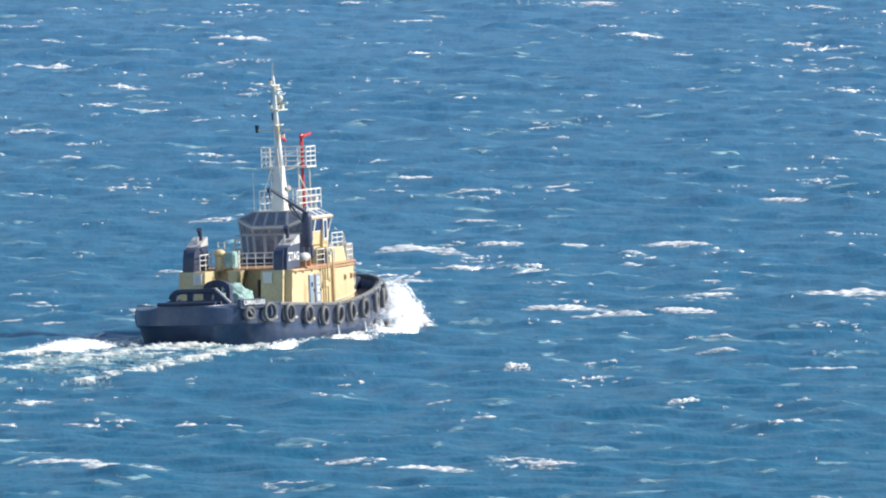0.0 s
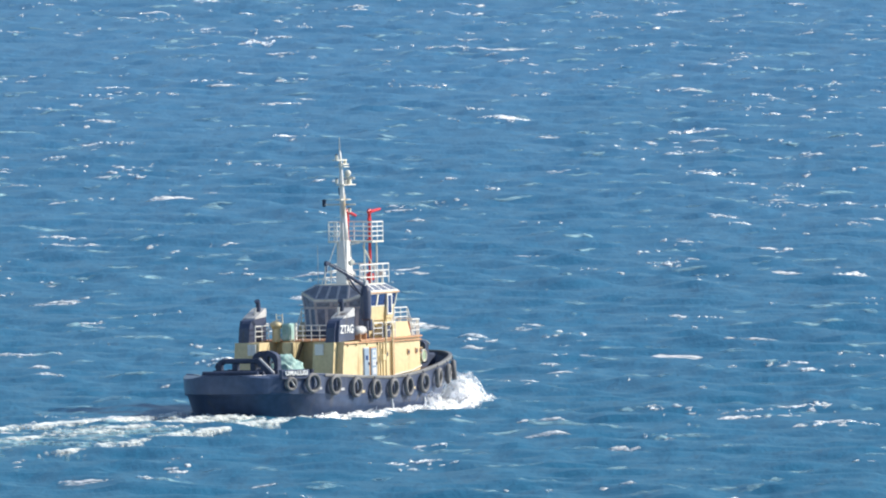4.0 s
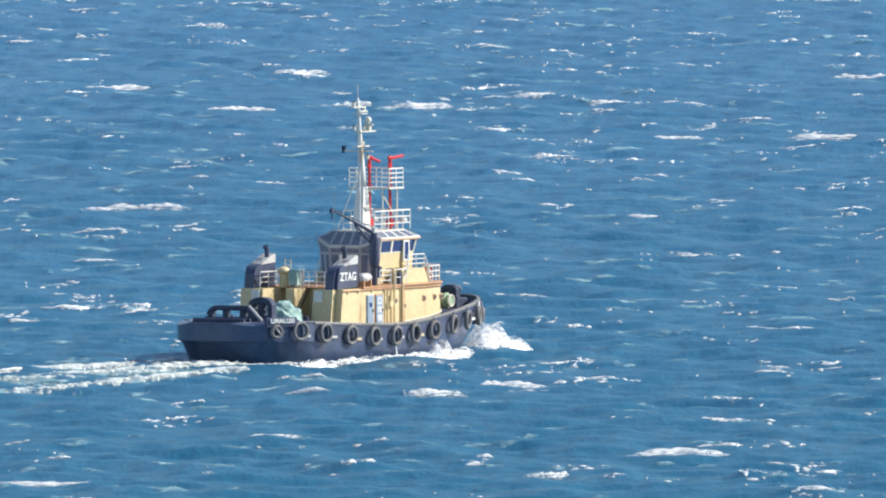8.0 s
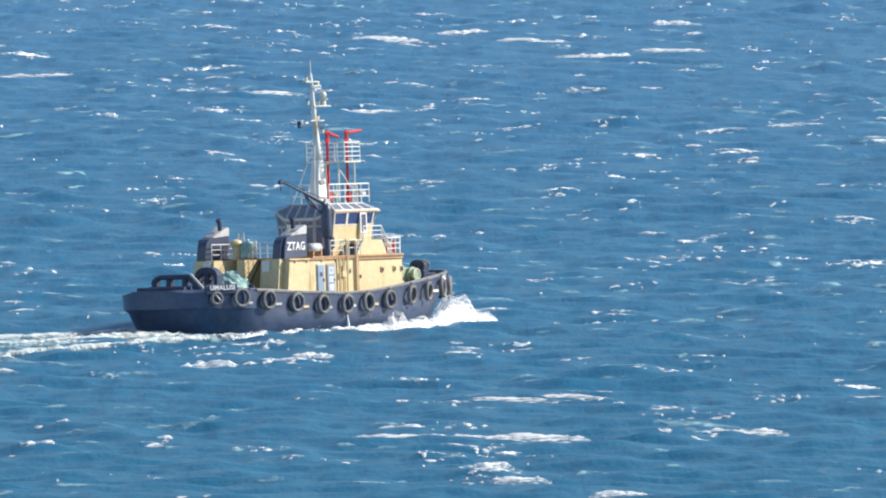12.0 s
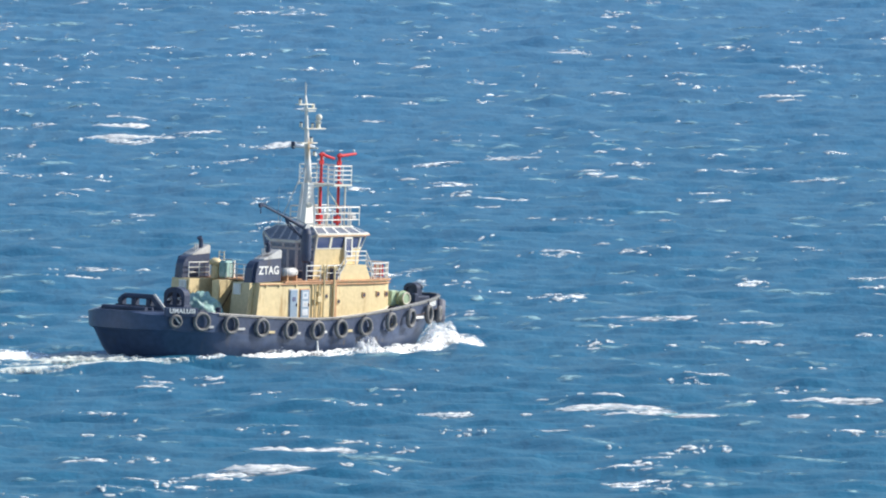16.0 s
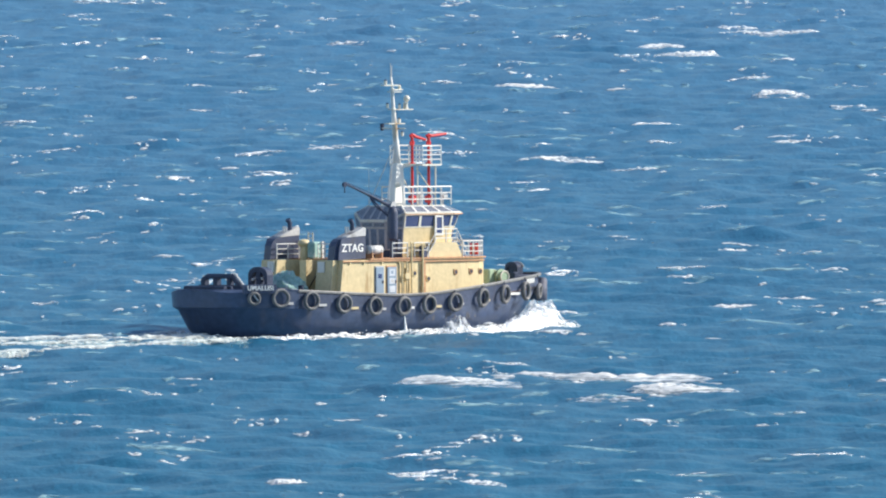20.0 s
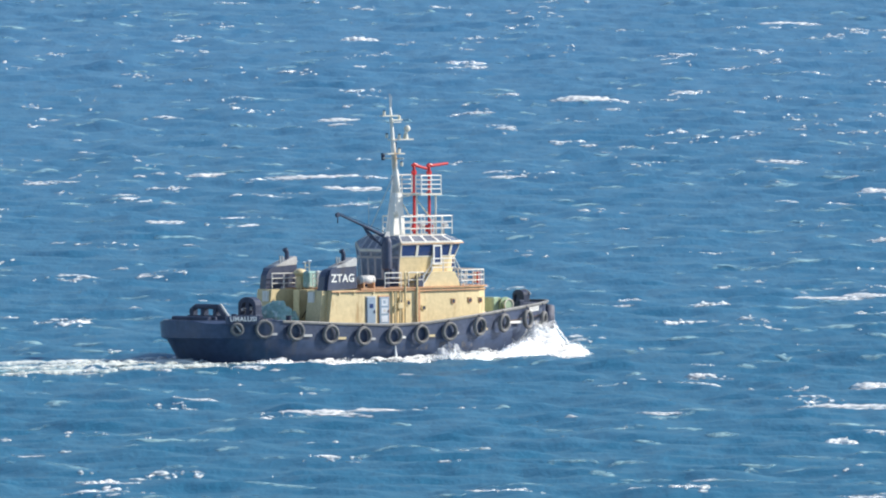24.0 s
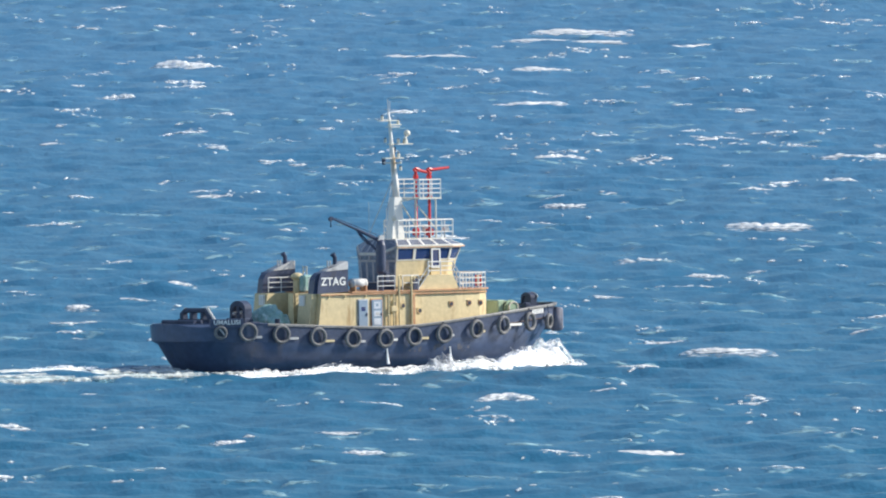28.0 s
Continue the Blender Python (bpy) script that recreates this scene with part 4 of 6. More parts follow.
for z, x0, x1, w in ((16.75, 4.9, 6.5, 0.05), (16.45, 5.8, 6.75, 0.05), (15.05, 5.7, 7.7, 0.07), (14.05, 5.3, 6.9, 0.06)):
    part("yard", box(x0, x1, -w * 4, w * 4, z, z + 0.08), CREAM, mast)
part("cross_yard", tube((6.2, -0.9, 13.75), (6.3, 1.5, 13.75), 0.05, None, 6), CREAM, mast)
part("mast_plate", box(5.7, 6.5, -0.35, 0.35, 16.3, 16.36), CREAM, mast)
for x, y, z in ((6.6, 0.0, 16.5), (5.2, 0.0, 16.85), (6.75, 0.2, 14.15), (6.6, 0, 15.15), (6.55, -0.3, 13.2), (5.6, 0.2, 15.2)):
    lamp = part("navigation_lamp", tube((x, y, z), (x, y, z + 0.28), 0.11, 0.11, 10), CREAM, mast, "pale navigation lamp")
    part("lamp_cap", tube((x, y, z + 0.28), (x, y, z + 0.36), 0.13, 0.06, 10), BLACK, lamp)
for x, y, z in ((6.35, 1.5, 13.6), (6.4, 0.3, 14.4)):
    part("loudhailer", tube((x, y, z), (x, y, z + 0.5), 0.12, 0.15, 8), BLACK, mast, "black signal lamp on the mast")
rad = part("radar", tube((7.2, 0, 15.12), (7.2, 0, 15.45), 0.2, 0.16, 12), CREAM, mast, "cream radar scanner on a bracket")
bm = box(6.45, 7.95, -0.09, 0.09, 15.45, 15.62, bevel=0.03)
bmesh.ops.rotate(bm, cent=(7.2, 0, 15.5), matrix=Matrix.Rotation(radians(52), 3, "Z"), verts=bm.verts)
part("scanner_bar", bm, CREAM, rad)
bm = bmesh.new()
bmesh.ops.create_uvsphere(bm, u_segments=12, v_segments=8, radius=0.24, matrix=Matrix.Translation((7.55, 0.25, 15.85)))
part("satellite_dome", bm, CREAM, rad, "", True)
# flags' halyards and braces
for p, q in (((6.0, 0.0, 12.5), (4.4, 0.9, 8.4)), ((6.0, 0, 12.5), (4.5, -0.9, 8.4))):
    part("stay", tube(p, q, 0.035, None, 5), PALE_GREY, mast)
tower = part("tower_platform", box(7.2, 9.15, -1.65, 1.65, 11.12, 11.24), CREAM, tug, "white steel platform carrying the fire monitors")
railing(tug, [(7.25, -1.0, 11.24), (7.25, -1.6, 11.24), (9.1, -1.6, 11.24), (9.1, 1.6, 11.24), (7.25, 1.6, 11.24), (7.25, 1.0, 11.24)], 1.28, 4, r=0.045,
        label="white rail round the monitor platform", gap=0.95)
for x, y in ((7.35, -1.0), (7.35, 1.0), (8.95, -1.2), (8.95, 1.2)):
    part("tower_leg", tube((x, y, 8.33), (x, y, 11.12), 0.06, None, 8), CREAM, tower)
for y in (-0.9, 0.9):
    part("tower_brace", tube((7.35, y, 10.9), (8.95, y * 1.3, 9.0), 0.05, None, 6), CREAM, tower)
    part("tower_brace", tube((6.5, y * 0.3, 11.0), (7.3, y, 11.16), 0.045, None, 6), CREAM, tower)
for s in (-1, 1):
    y = s * 0.82
    mo = part("monitor_riser", tube((8.66, y, 8.33), (8.66, y, 12.85), 0.11, 0.10, 12), RED, tug, "red fire monitor on a tall riser pipe")
    part("valve", box(8.42, 8.9, y - 0.22, y + 0.22, 8.5, 9.0, bevel=0.05), RED, mo)
    part("flange", tube((8.66, y, 11.2), (8.66, y, 11.32), 0.22, 0.22, 12), RED, mo)
    part("elbow", path_tube([(8.66, y, 12.8), (8.66, y, 13.08), (8.5, y, 13.22), (8.66, y, 13.3), (8.95, y, 13.2)], 0.115, 10), RED, mo)
    reach, dz = (1.75, 0.12) if s < 0 else (1.35, -0.3)
    part("barrel", tube((8.8, y, 13.2), (8.66 + reach, y, 13.22 + dz), 0.115, 0.095, 12), RED, mo)
    part("hand_wheel", tube((8.66, y - 0.05, 12.7), (8.66, y + 0.05, 12.7), 0.22, 0.22, 12), RED, mo)
for x, y in ((9.6, -1.2), (9.4, 1.0)):
    s_ = part("searchlight", tube((x, y, 8.9), (x + 0.35, y, 8.95), 0.2, 0.24, 12), PALE_GREY, tug, "grey searchlight on the roof")
    part("lamp_post", tube((x + 0.1, y, 8.33), (x + 0.1, y, 8.85), 0.05, None, 6), PALE_GREY, s_)
dm = part("roof_floodlight", tube((5.4, -0.75, 9.75), (5.65, -0.9, 9.85), 0.18, 0.2, 10), CREAM, tug, "pale floodlight on the mast foot")

# ---- towing deck aft ----
def deck_z(x):
    return along(SHEER, x) - DECK_DROP


bx = -11.3
bt = part("towing_beam", box(bx - 0.22, bx + 0.22, -1.35, 1.15, 3.42, 3.76, bevel=0.08), BLACK, tug, "black steel towing beam across the after deck")
for y0, y1 in ((1.3, 1.7), (0.1, 0.5), (-1.2, -0.85)):
    part("beam_leg", box(bx - 0.2, bx + 0.2, y0, y1, deck_z(bx), 3.43), BLACK, bt)
for p, q in (((bx, 1.1, 3.6), (bx, 1.5, 3.42)), ((bx, 1.5, 3.42), (bx, 1.72, 3.1))):
    part("beam_shoulder", tube(p, q, 0.2, 0.2, 8), BLACK, bt)
part("beam_foot", box(bx - 0.24, bx + 0.24, -2.3, 1.9, deck_z(bx), 2.98), BLACK, bt)
for dx, m in ((-0.2, BLACK), (0.0, BLACK)):
    bm = bmesh.new()
    lo = [bm.verts.new((bx + dx, y, z)) for y, z in ((-1.0, 3.74), (-1.42, 3.76), (-2.6, 2.6), (-2.1, 2.6))]
    hi = [bm.verts.new((bx + dx + 0.2, y, z)) for y, z in ((-1.0, 3.74), (-1.42, 3.76), (-2.6, 2.6), (-2.1, 2.6))]
    bm.faces.new(lo)
    bm.faces.new(hi[::-1])
    for i in range(4):
        bm.faces.new((lo[i], hi[i], hi[(i + 1) % 4], lo[(i + 1) % 4]))
    bmesh.ops.recalc_face_normals(bm, faces=bm.faces)
    part("beam_stay", bm, m, bt)
part("stay_edge", tube((bx, -1.45, 3.74), (bx, -2.5, 2.75), 0.11, None, 8), PALE_GREY, bt, "pale edge of the stay")
part("stern_roller", tube((-12.75, -2.0, 2.76), (-12.75, 2.0, 2.76), 0.17, None, 12), BLACK, tug, "black stern roller on the bulwark")
part("stern_rail", path_tube([(-12.4, -2.3, 2.5), (-12.4, -2.2, 2.86), (-12.4, 2.2, 2.86), (-12.4, 2.3, 2.5)], 0.1), BLACK, tug)


def hood(xc, thick, yc, half, top, foot, name, label):
    """A rounded steel arch across the ship with an upright web in it."""
    line = [(yc - half, foot)]
    for k in range(11):
        a = math.pi * (1 - k / 10)
        line.append((yc + half * math.cos(a), top - half * 0.6 + half * 0.6 * math.sin(a)))
    line.append((yc + half, foot))
    inner = [(yc + (y - yc) * 0.7, foot + (z - foot) * 0.86) for y, z in line]
    bm = bmesh.new()
    rings = [[bm.verts.new((x, y, z)) for y, z in l] for l, x in ((line, xc - thick), (line, xc + thick), (inner, xc + thick), (inner, xc - thick))]
    for a, b in zip(rings, rings[1:] + rings[:1]):
        for i in range(len(line) - 1):
            bm.faces.new((a[i], a[i + 1], b[i + 1], b[i]))
    for e in (0, -1):
        bm.faces.new([r[e] for r in rings])
    bmesh.ops.recalc_face_normals(bm, faces=bm.faces)
    return part(name, bm, BLACK, tug, label)


hd = hood(-7.6, 0.3, -0.3, 0.95, 4.2, deck_z(-7.5), "towing_arch", "black rounded towing arch on the after deck")
part("arch_web", box(-7.85, -7.35, -0.5, -0.1, deck_z(-7.5), 4.0), BLACK, hd)
part("arch_foot", box(-8.0, -7.2, -1.3, 0.7, deck_z(-7.5), 2.95, bevel=0.05), BLACK, hd)
part("arch_bar", tube((-7.95, -0.75, 3.4), (-7.3, -0.75, 3.4), 0.09, None, 8), PALE_GREY, hd, "pale bar through the towing arch")
part("arch_bar", tube((-7.95, 0.15, 3.3), (-7.3, 0.15, 3.3), 0.09, None, 8), PALE_GREY, hd, "pale bar through the towing arch")
# tarpaulin over the rope heap
bm = bmesh.new()
bmesh.ops.create_icosphere(bm, subdivisions=5, radius=1.0)
for v in bm.verts:
    k = 1 + 0.18 * noise.noise(v.co * 2.3) + 0.14 * abs(noise.noise(v.co * 4.3)) + 0.07 * noise.noise(v.co * 9.0)
    v.co = Vector((-5.2 + 1.6 * v.co.x * k, -0.5 + 1.5 * v.co.y * k, 2.2 + max(-0.5, 1.55 * v.co.z * k - (0.35 if v.co.x > 0.2 else 0))))
part("rope_tarpaulin", bm, TEAL, tug, "crumpled faded green tarpaulin over the towing rope", True)
for y in (-3.0, 3.0):
    part("winch_bollard", tube((-6.3, y, deck_z(-6.3)), (-6.3, y, 2.9), 0.2, None, 12), BLACK, tug)
# small gear seen along the after bulwark
part("gear_box", box(-8.9, -8.2, -3.6, -2.9, deck_z(-8.5), 2.75, bevel=0.05), BLACK, tug)

# ---- foredeck ----
wz = deck_z(15.5)
winch = part("anchor_winch", tube((15.3, -1.3, wz + 0.85), (15.3, 1.3, wz + 0.85), 0.5, 0.5, 18), GREEN, tug, "pale green anchor winch on the foredeck", True)
for y in (-1.45, 1.3):
    part("winch_flange", tube((15.3, y, wz + 0.85), (15.3, y + 0.15, wz + 0.85), 0.56, 0.56, 18), GREEN, winch)
part("gypsy_ring", tube((15.3, -1.75, wz + 0.85), (15.3, -1.45, wz + 0.85), 0.4, 0.4, 14), GREEN, winch)
bm = bmesh.new()
for k in range(14):
    a0, a1 = 2 * math.pi * k / 14, 2 * math.pi * (k + 1) / 14
    add_tube(bm, (15.3 + 0.4 * math.cos(a0), -1.76, wz + 0.85 + 0.4 * math.sin(a0)), (15.3 + 0.4 * math.cos(a1), -1.76, wz + 0.85 + 0.4 * math.sin(a1)), 0.06, None, 6)
part("drum_rim", bm, CREAM, winch, "pale rim of the winch drum")
part("winch_bed", box(14.4, 16.2, -1.6, 1.6, wz, wz + 0.3), BLACK, winch)
part("gear_case", box(14.3, 15.0, -1.2, 0.2, wz + 0.3, wz + 1.4, bevel=0.08), GREEN, winch)
bh = hood(17.7, 0.28, -0.3, 0.62, 4.2, deck_z(17.7), "bow_bitt", "black rounded towing bitt with a pale edge at the bow")
part("arch_web", box(17.5, 17.9, -0.6, 0.0, deck_z(17.7), 4.0), BLACK, bh)
bm = bmesh.new()
for k in range(6):
    a0, a1 = math.pi * (0.35 + 0.6 * k / 6), math.pi * (0.35 + 0.6 * (k + 1) / 6)
    add_tube(bm, (17.98, -0.3 + 0.72 * math.cos(a0), 3.77 + 0.43 * math.sin(a0)), (17.98, -0.3 + 0.72 * math.cos(a1), 3.77 + 0.43 * math.sin(a1)), 0.05, None, 6)
part("pale_edge", bm, PALE_GREY, bh)
part("bitt_plate", box(17.0, 18.6, -1.2, 0.7, deck_z(17.9), 3.3, bevel=0.1), BLACK, bh)
part("fairlead", box(16.6, 17.1, -1.4, -0.9, deck_z(16.8), 3.5, bevel=0.08), BLACK, tug)


# ---- the sea ----
rng = np.random.default_rng(7)
WAVES = []
for k in range(64):
    length = 2.1 * (17 / 2.1) ** (k / 63) * rng.uniform(0.9, 1.1)
    turn = rng.normal(0, 0.75) + math.pi + 0.95          # short, confused seas that run towards the shore
    WAVES.append((2 * math.pi / length * math.cos(turn), 2 * math.pi / length * math.sin(turn), 0.0066 * length ** 0.70, rng.uniform(0, 2 * math.pi)))


def sea_height(x, y):
    """The wind sea's height over the mean level, sharpened at the crests."""
    h = np.zeros_like(x, dtype=float)
    for kx, ky, amp, ph in WAVES:
        s = np.sin(kx * x + ky * y + ph)
        h += amp * (s + 0.25 * (s * s - 0.5) * 2)
    return h


def grid_mesh(xs, ys, zs, keep=None, dense=None):
    """A sheet over two rows of coordinates; keep: which cells exist."""
    nx, ny = len(xs), len(ys)
    co = np.empty((ny, nx, 3), np.float32)
    co[..., 0], co[..., 1], co[..., 2] = xs[None, :], ys[:, None], zs
    i = np.arange(ny * nx).reshape(ny, nx)
    quads = np.stack([i[:-1, :-1], i[:-1, 1:], i[1:, 1:], i[1:, :-1]], -1)
    quads = quads.reshape(-1, 4) if keep is None else quads[keep]
    return raw_mesh(co.reshape(-1, 3), quads, dense)


def raw_mesh(co, quads, dense=None):
    """dense: how thick the foam is at each vertex, from 0 to 1."""
    used, inv = np.unique(quads, return_inverse=True)
    co, quads = co[used], inv.reshape(-1, 4)
    me = bpy.data.meshes.new("mesh")
    me.vertices.add(len(co))
    me.vertices.foreach_set("co", co.astype(np.float32).ravel())
    me.loops.add(quads.size)
    me.loops.foreach_set("vertex_index", quads.astype(np.int32).ravel())
    me.polygons.add(len(quads))
    me.polygons.foreach_set("loop_start", np.arange(0, quads.size, 4, dtype=np.int32))
    me.update(calc_edges=True)
    me.polygons.foreach_set("use_smooth", np.ones(len(quads), bool))
    if dense is not None:
        me.attributes.new("dense", "FLOAT", "POINT").data.foreach_set("value", np.asarray(dense, np.float32).ravel()[used])
    return me


DRIFT = (-2.0, -0.4)                       # metres a second, with the wind
fine_x = np.arange(-110, 215, 0.58)
fine_y, step = [1240.0], 0.95
while fine_y[-1] < 3150:
    fine_y.append(fine_y[-1] + step * (fine_y[-1] / 1400) ** 1.7)
fine_y = np.array(fine_y)
xs = np.concatenate([[-4800, -2500, -1200, -600, -300, -180, -140], fine_x, [240, 290, 400, 700, 1300, 2600, 4800]])
ys = np.concatenate([[-4000, -2000, -500, 300, 800, 1100, 1200], fine_y, [3200, 3400, 3800, 4300, 4900]])
gx, gy = np.meshgrid(xs, ys)
zs = sea_height(gx, gy)
zs *= ((gx > -120) & (gx < 225) & (gy > 1230) & (gy < 3170))
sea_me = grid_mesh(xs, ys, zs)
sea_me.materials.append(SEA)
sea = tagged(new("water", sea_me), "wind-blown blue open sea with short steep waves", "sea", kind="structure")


def ripple(x, y, sx, sy, seed):
    out = np.zeros_like(x)
    r = np.random.default_rng(seed)
    for k in range(14):
        a, f = r.uniform(0, 6.28), 2 ** (k / 3.2)
        out += np.sin(f * (x / sx * math.cos(a) + y / sy * math.sin(a)) * 2 + r.uniform(0, 6.28)) / f ** 0.55
    return out / 3.2


def foam_ridge(length, depth, height, seed, cols=None, gaps=0.0, curve=0.45):
    """Vertices and faces of one lumpy, broken roll of foam along x, its crest uneven and its ends thinning out."""
    r = np.random.default_rng(seed)
    n = cols or max(7, int(length / 0.16))
    u = np.linspace(-1, 1, n)
    env = np.clip(1 - np.abs(u) ** 2.2, 0, 1)
    lump = sum(np.interp(u, np.linspace(-1, 1, m), r.uniform(0, 1, m)) * w for m, w in ((4, 0.95), (max(5, n // 4), 0.6), (n, 0.14)))
    h = height * env * np.clip(lump - 0.45 - gaps, -0.4, 2)
    bend = np.interp(u, np.linspace(-1, 1, 4), r.normal(0, depth * curve, 4))
    jag = r.normal(0, depth * 0.03, (n, 5))
    sec = np.array([(-0.5, -0.22), (-0.3, 0.45), (0.0, 1.0), (0.28, 0.6), (0.5, -0.22)])
    co = np.empty((n, 5, 3))
    co[..., 0] = (u * length / 2)[:, None] + r.normal(0, length / n * 0.06, (n, 5))
    wide = 0.35 + 0.65 * env
    co[..., 1] = bend[:, None] + sec[None, :, 0] * depth * wide[:, None] + jag
    co[..., 2] = np.where(sec[None, :, 1] > 0, sec[None, :, 1] * h[:, None], -0.16)
    i = np.arange(n * 5).reshape(n, 5)
    quads = np.stack([i[:-1, :-1], i[1:, :-1], i[1:, 1:], i[:-1, 1:]], -1).reshape(-1, 4)
    dense = np.array([0.1, 0.7, 1.0, 0.8, 0.1])[None, :] * (0.35 + 0.65 * env[:, None]) * r.uniform(0.65, 1.05)
    return co.reshape(-1, 3), quads, dense.ravel()


def joined(pieces):
    cos, qs, ds, base = [], [], [], 0
    for co, q, d in pieces:
        cos.append(co)
        qs.append(q + base)
        ds.append(d)
        base += len(co)
    return raw_mesh(np.concatenate(cos), np.concatenate(qs), np.concatenate(ds))


# small flecks and broken crests all over the water
flecks = []
hubs = np.stack([rng.uniform(-100, 205, 5200), 1260 * (2950 / 1260) ** rng.uniform(size=5200) ** 0.9], -1)
hubs = hubs[sea_height(hubs[:, 0], hubs[:, 1]) > rng.uniform(-0.15, 0.25, 5200)][:2700]
spots = np.concatenate([hub + rng.normal(0, 1, (int(n), 2)) * (1.1, 2.2) for hub, n in zip(hubs, rng.geometric(0.15, len(hubs)))])[:24000]
for x, y in spots:
    faint = rng.uniform() < 0.55
    size = rng.uniform(0.1, 0.26) if faint else 0.22 * rng.uniform(0.12, 1.0) ** -0.95
    wide = size * rng.uniform(1.1, 2.6)
    co, q, d = foam_ridge(wide, rng.uniform(0.5, 1.5), rng.uniform(0.06, 0.17) * (0.7 + 0.5 * size), int(rng.integers(1 << 30)), cols=int(6 + min(14, wide * 5)), gaps=rng.uniform(-0.25, 0.05), curve=0.15)
    co[:, 0] += x
    co[:, 1] += y
    flecks.append((co, q, d * (0.6 if faint else 0.97)))
every = np.concatenate([f[0] for f in flecks])
lift = sea_height(every[:, 0], every[:, 1]) + 0.02
base = 0
for co, _, _ in flecks:
    co[:, 2] += lift[base:base + len(co)]
    base += len(co)
fleck_me = joined(flecks)
fleck_me.materials.append(FOAM)
fleck = tagged(new("foam_flecks", fleck_me), "scattered white foam flecks on the waves", "foam", kind="stuff")

# thin, spent foam that lies in pale patches between the crests
veils = []
for k in range(4200):
    x, y = rng.uniform(-100, 205), 1260 * (2950 / 1260) ** rng.uniform() ** 0.9
    wide = rng.uniform(0.9, 2.2) * rng.uniform(0.15, 1.0) ** -0.7
    co, q, d = foam_ridge(wide, rng.uniform(1.0, 2.6), rng.uniform(0.06, 0.17), int(rng.integers(1 << 30)), cols=int(8 + wide * 3), gaps=-0.3, curve=0.25)
    co[:, 2] += sea_height(co[:, 0] + x, co[:, 1] + y) + 0.01
    veils.append((co + (x, y, 0), q, np.clip(d, 0, 1) * rng.uniform(0.5, 1.0)))
veil_me = joined(veils)
veil_me.materials.append(VEIL)
veil = tagged(new("spent_foam", veil_me), "pale patches of thin spent foam on the water", "foam", kind="stuff")

# larger whitecaps: a few shapes of broken crest, four metres long and one metre high before they are scaled
def crest_shape(seed):
    """One broken crest: an uneven roll with patches of foam before and behind it; what lies low stays under the water."""
    r = np.random.default_rng(seed)
    us, vs = np.linspace(-1, 1, 56), np.linspace(-1, 1, 22)
    U, V = np.meshgrid(us, vs)
    head = r.choice((-1, 1)) * r.uniform(0.1, 0.7)              # where it breaks highest; from there it runs out into a tail
    run = np.clip(np.where(us > head, (1 - us) / (1 - head), (1 + us) / (1 + head)), 0, 1)

    def uneven(*levels):
        return sum(np.interp(us, np.linspace(-1, 1, m), r.uniform(0, 1, m)) * w for m, w in levels)

    bend = np.interp(us, np.linspace(-1, 1, 5), r.normal(0, 0.2, 5))[None, :]
    tall = (run ** 0.5 * (0.32 + uneven((4, 0.5), (9, 0.35), (24, 0.16))))[None, :]
    roll = np.exp(-np.abs((V - bend) / r.uniform(0.2, 0.32)) ** 1.6) * tall * (0.86 + 0.42 * ripple(U * 2.1, V * 1.9, 0.5, 0.35, seed + 7))
    side = r.choice((-1, 1)) * r.uniform(0.4, 0.6)
    broken = np.clip(uneven((5, 1.2), (14, 0.6)) - 0.62, 0, 0.8)[None, :]
    second = np.exp(-((V - bend * 0.6 - side) / 0.16) ** 2) * broken * 0.7
    patch = 0.22 * (ripple(U * 2.1, V * 1.6, 1.6, 0.8, seed) + 0.15) * np.exp(-((V - bend) / 0.6) ** 2)
    ends = np.clip(1 - np.abs(U) ** 3, 0, 1)
    Zs = 0.75 * np.tanh((np.maximum(roll, second) + patch) * ends / 0.66) - 0.1
    Zs[(np.abs(U) > 0.99) | (np.abs(V) > 0.99)] = -0.3
    dense = np.clip(0.42 + 1.0 * Zs, 0, 1.1) * (0.35 + 0.65 * ends)
    me = raw_mesh(np.stack([U * 2.1, V * 1.9, Zs], -1).reshape(-1, 3), grid_quads(U.shape), dense)
    me.materials.append(FOAM)
    return me


def grid_quads(shape):
    i = np.arange(shape[0] * shape[1]).reshape(shape)
    return np.stack([i[:-1, :-1], i[:-1, 1:], i[1:, 1:], i[1:, :-1]], -1).reshape(-1, 4)


SHAPES = [crest_shape(300 + k) for k in range(20)]
crests = []


def crest(t, x, y, length, height, rise, sink):
    """A whitecap that stands at x, y at t seconds, breaks at rise and has spent itself by sink; it drifts with the wind."""
    k = len(crests)
    me = SHAPES[k % len(SHAPES)]
    ob = tagged(new("whitecap", me), "breaking white wave crest on the blue sea", "whitecap", group="whitecaps on the sea")
    ob.scale = (length / 2.8, 1.0 + 0.1 * length, height * 0.94)
    z = float(sea_height(np.array([x - DRIFT[0] * (t - 14)]), np.array([y - DRIFT[1] * (t - 14)]))[0]) * 0.5
    low = z - height * 1.7 - 0.5
    rows = [(u, h) for u, h in ((rise - 0.4, low), (rise + 0.5, z), (sink - 0.6, z), (sink + 0.5, low)) if 0 < u < 28]
    ends = [(0.0, z if rise < -0.4 else low), (28.0, z if sink > 28.6 else low)]
    rows = sorted(rows + ends)
    crests.append((ob, [(u, pose(x + DRIFT[0] * (u - t), y + DRIFT[1] * (u - t), h)) for u, h in rows]))


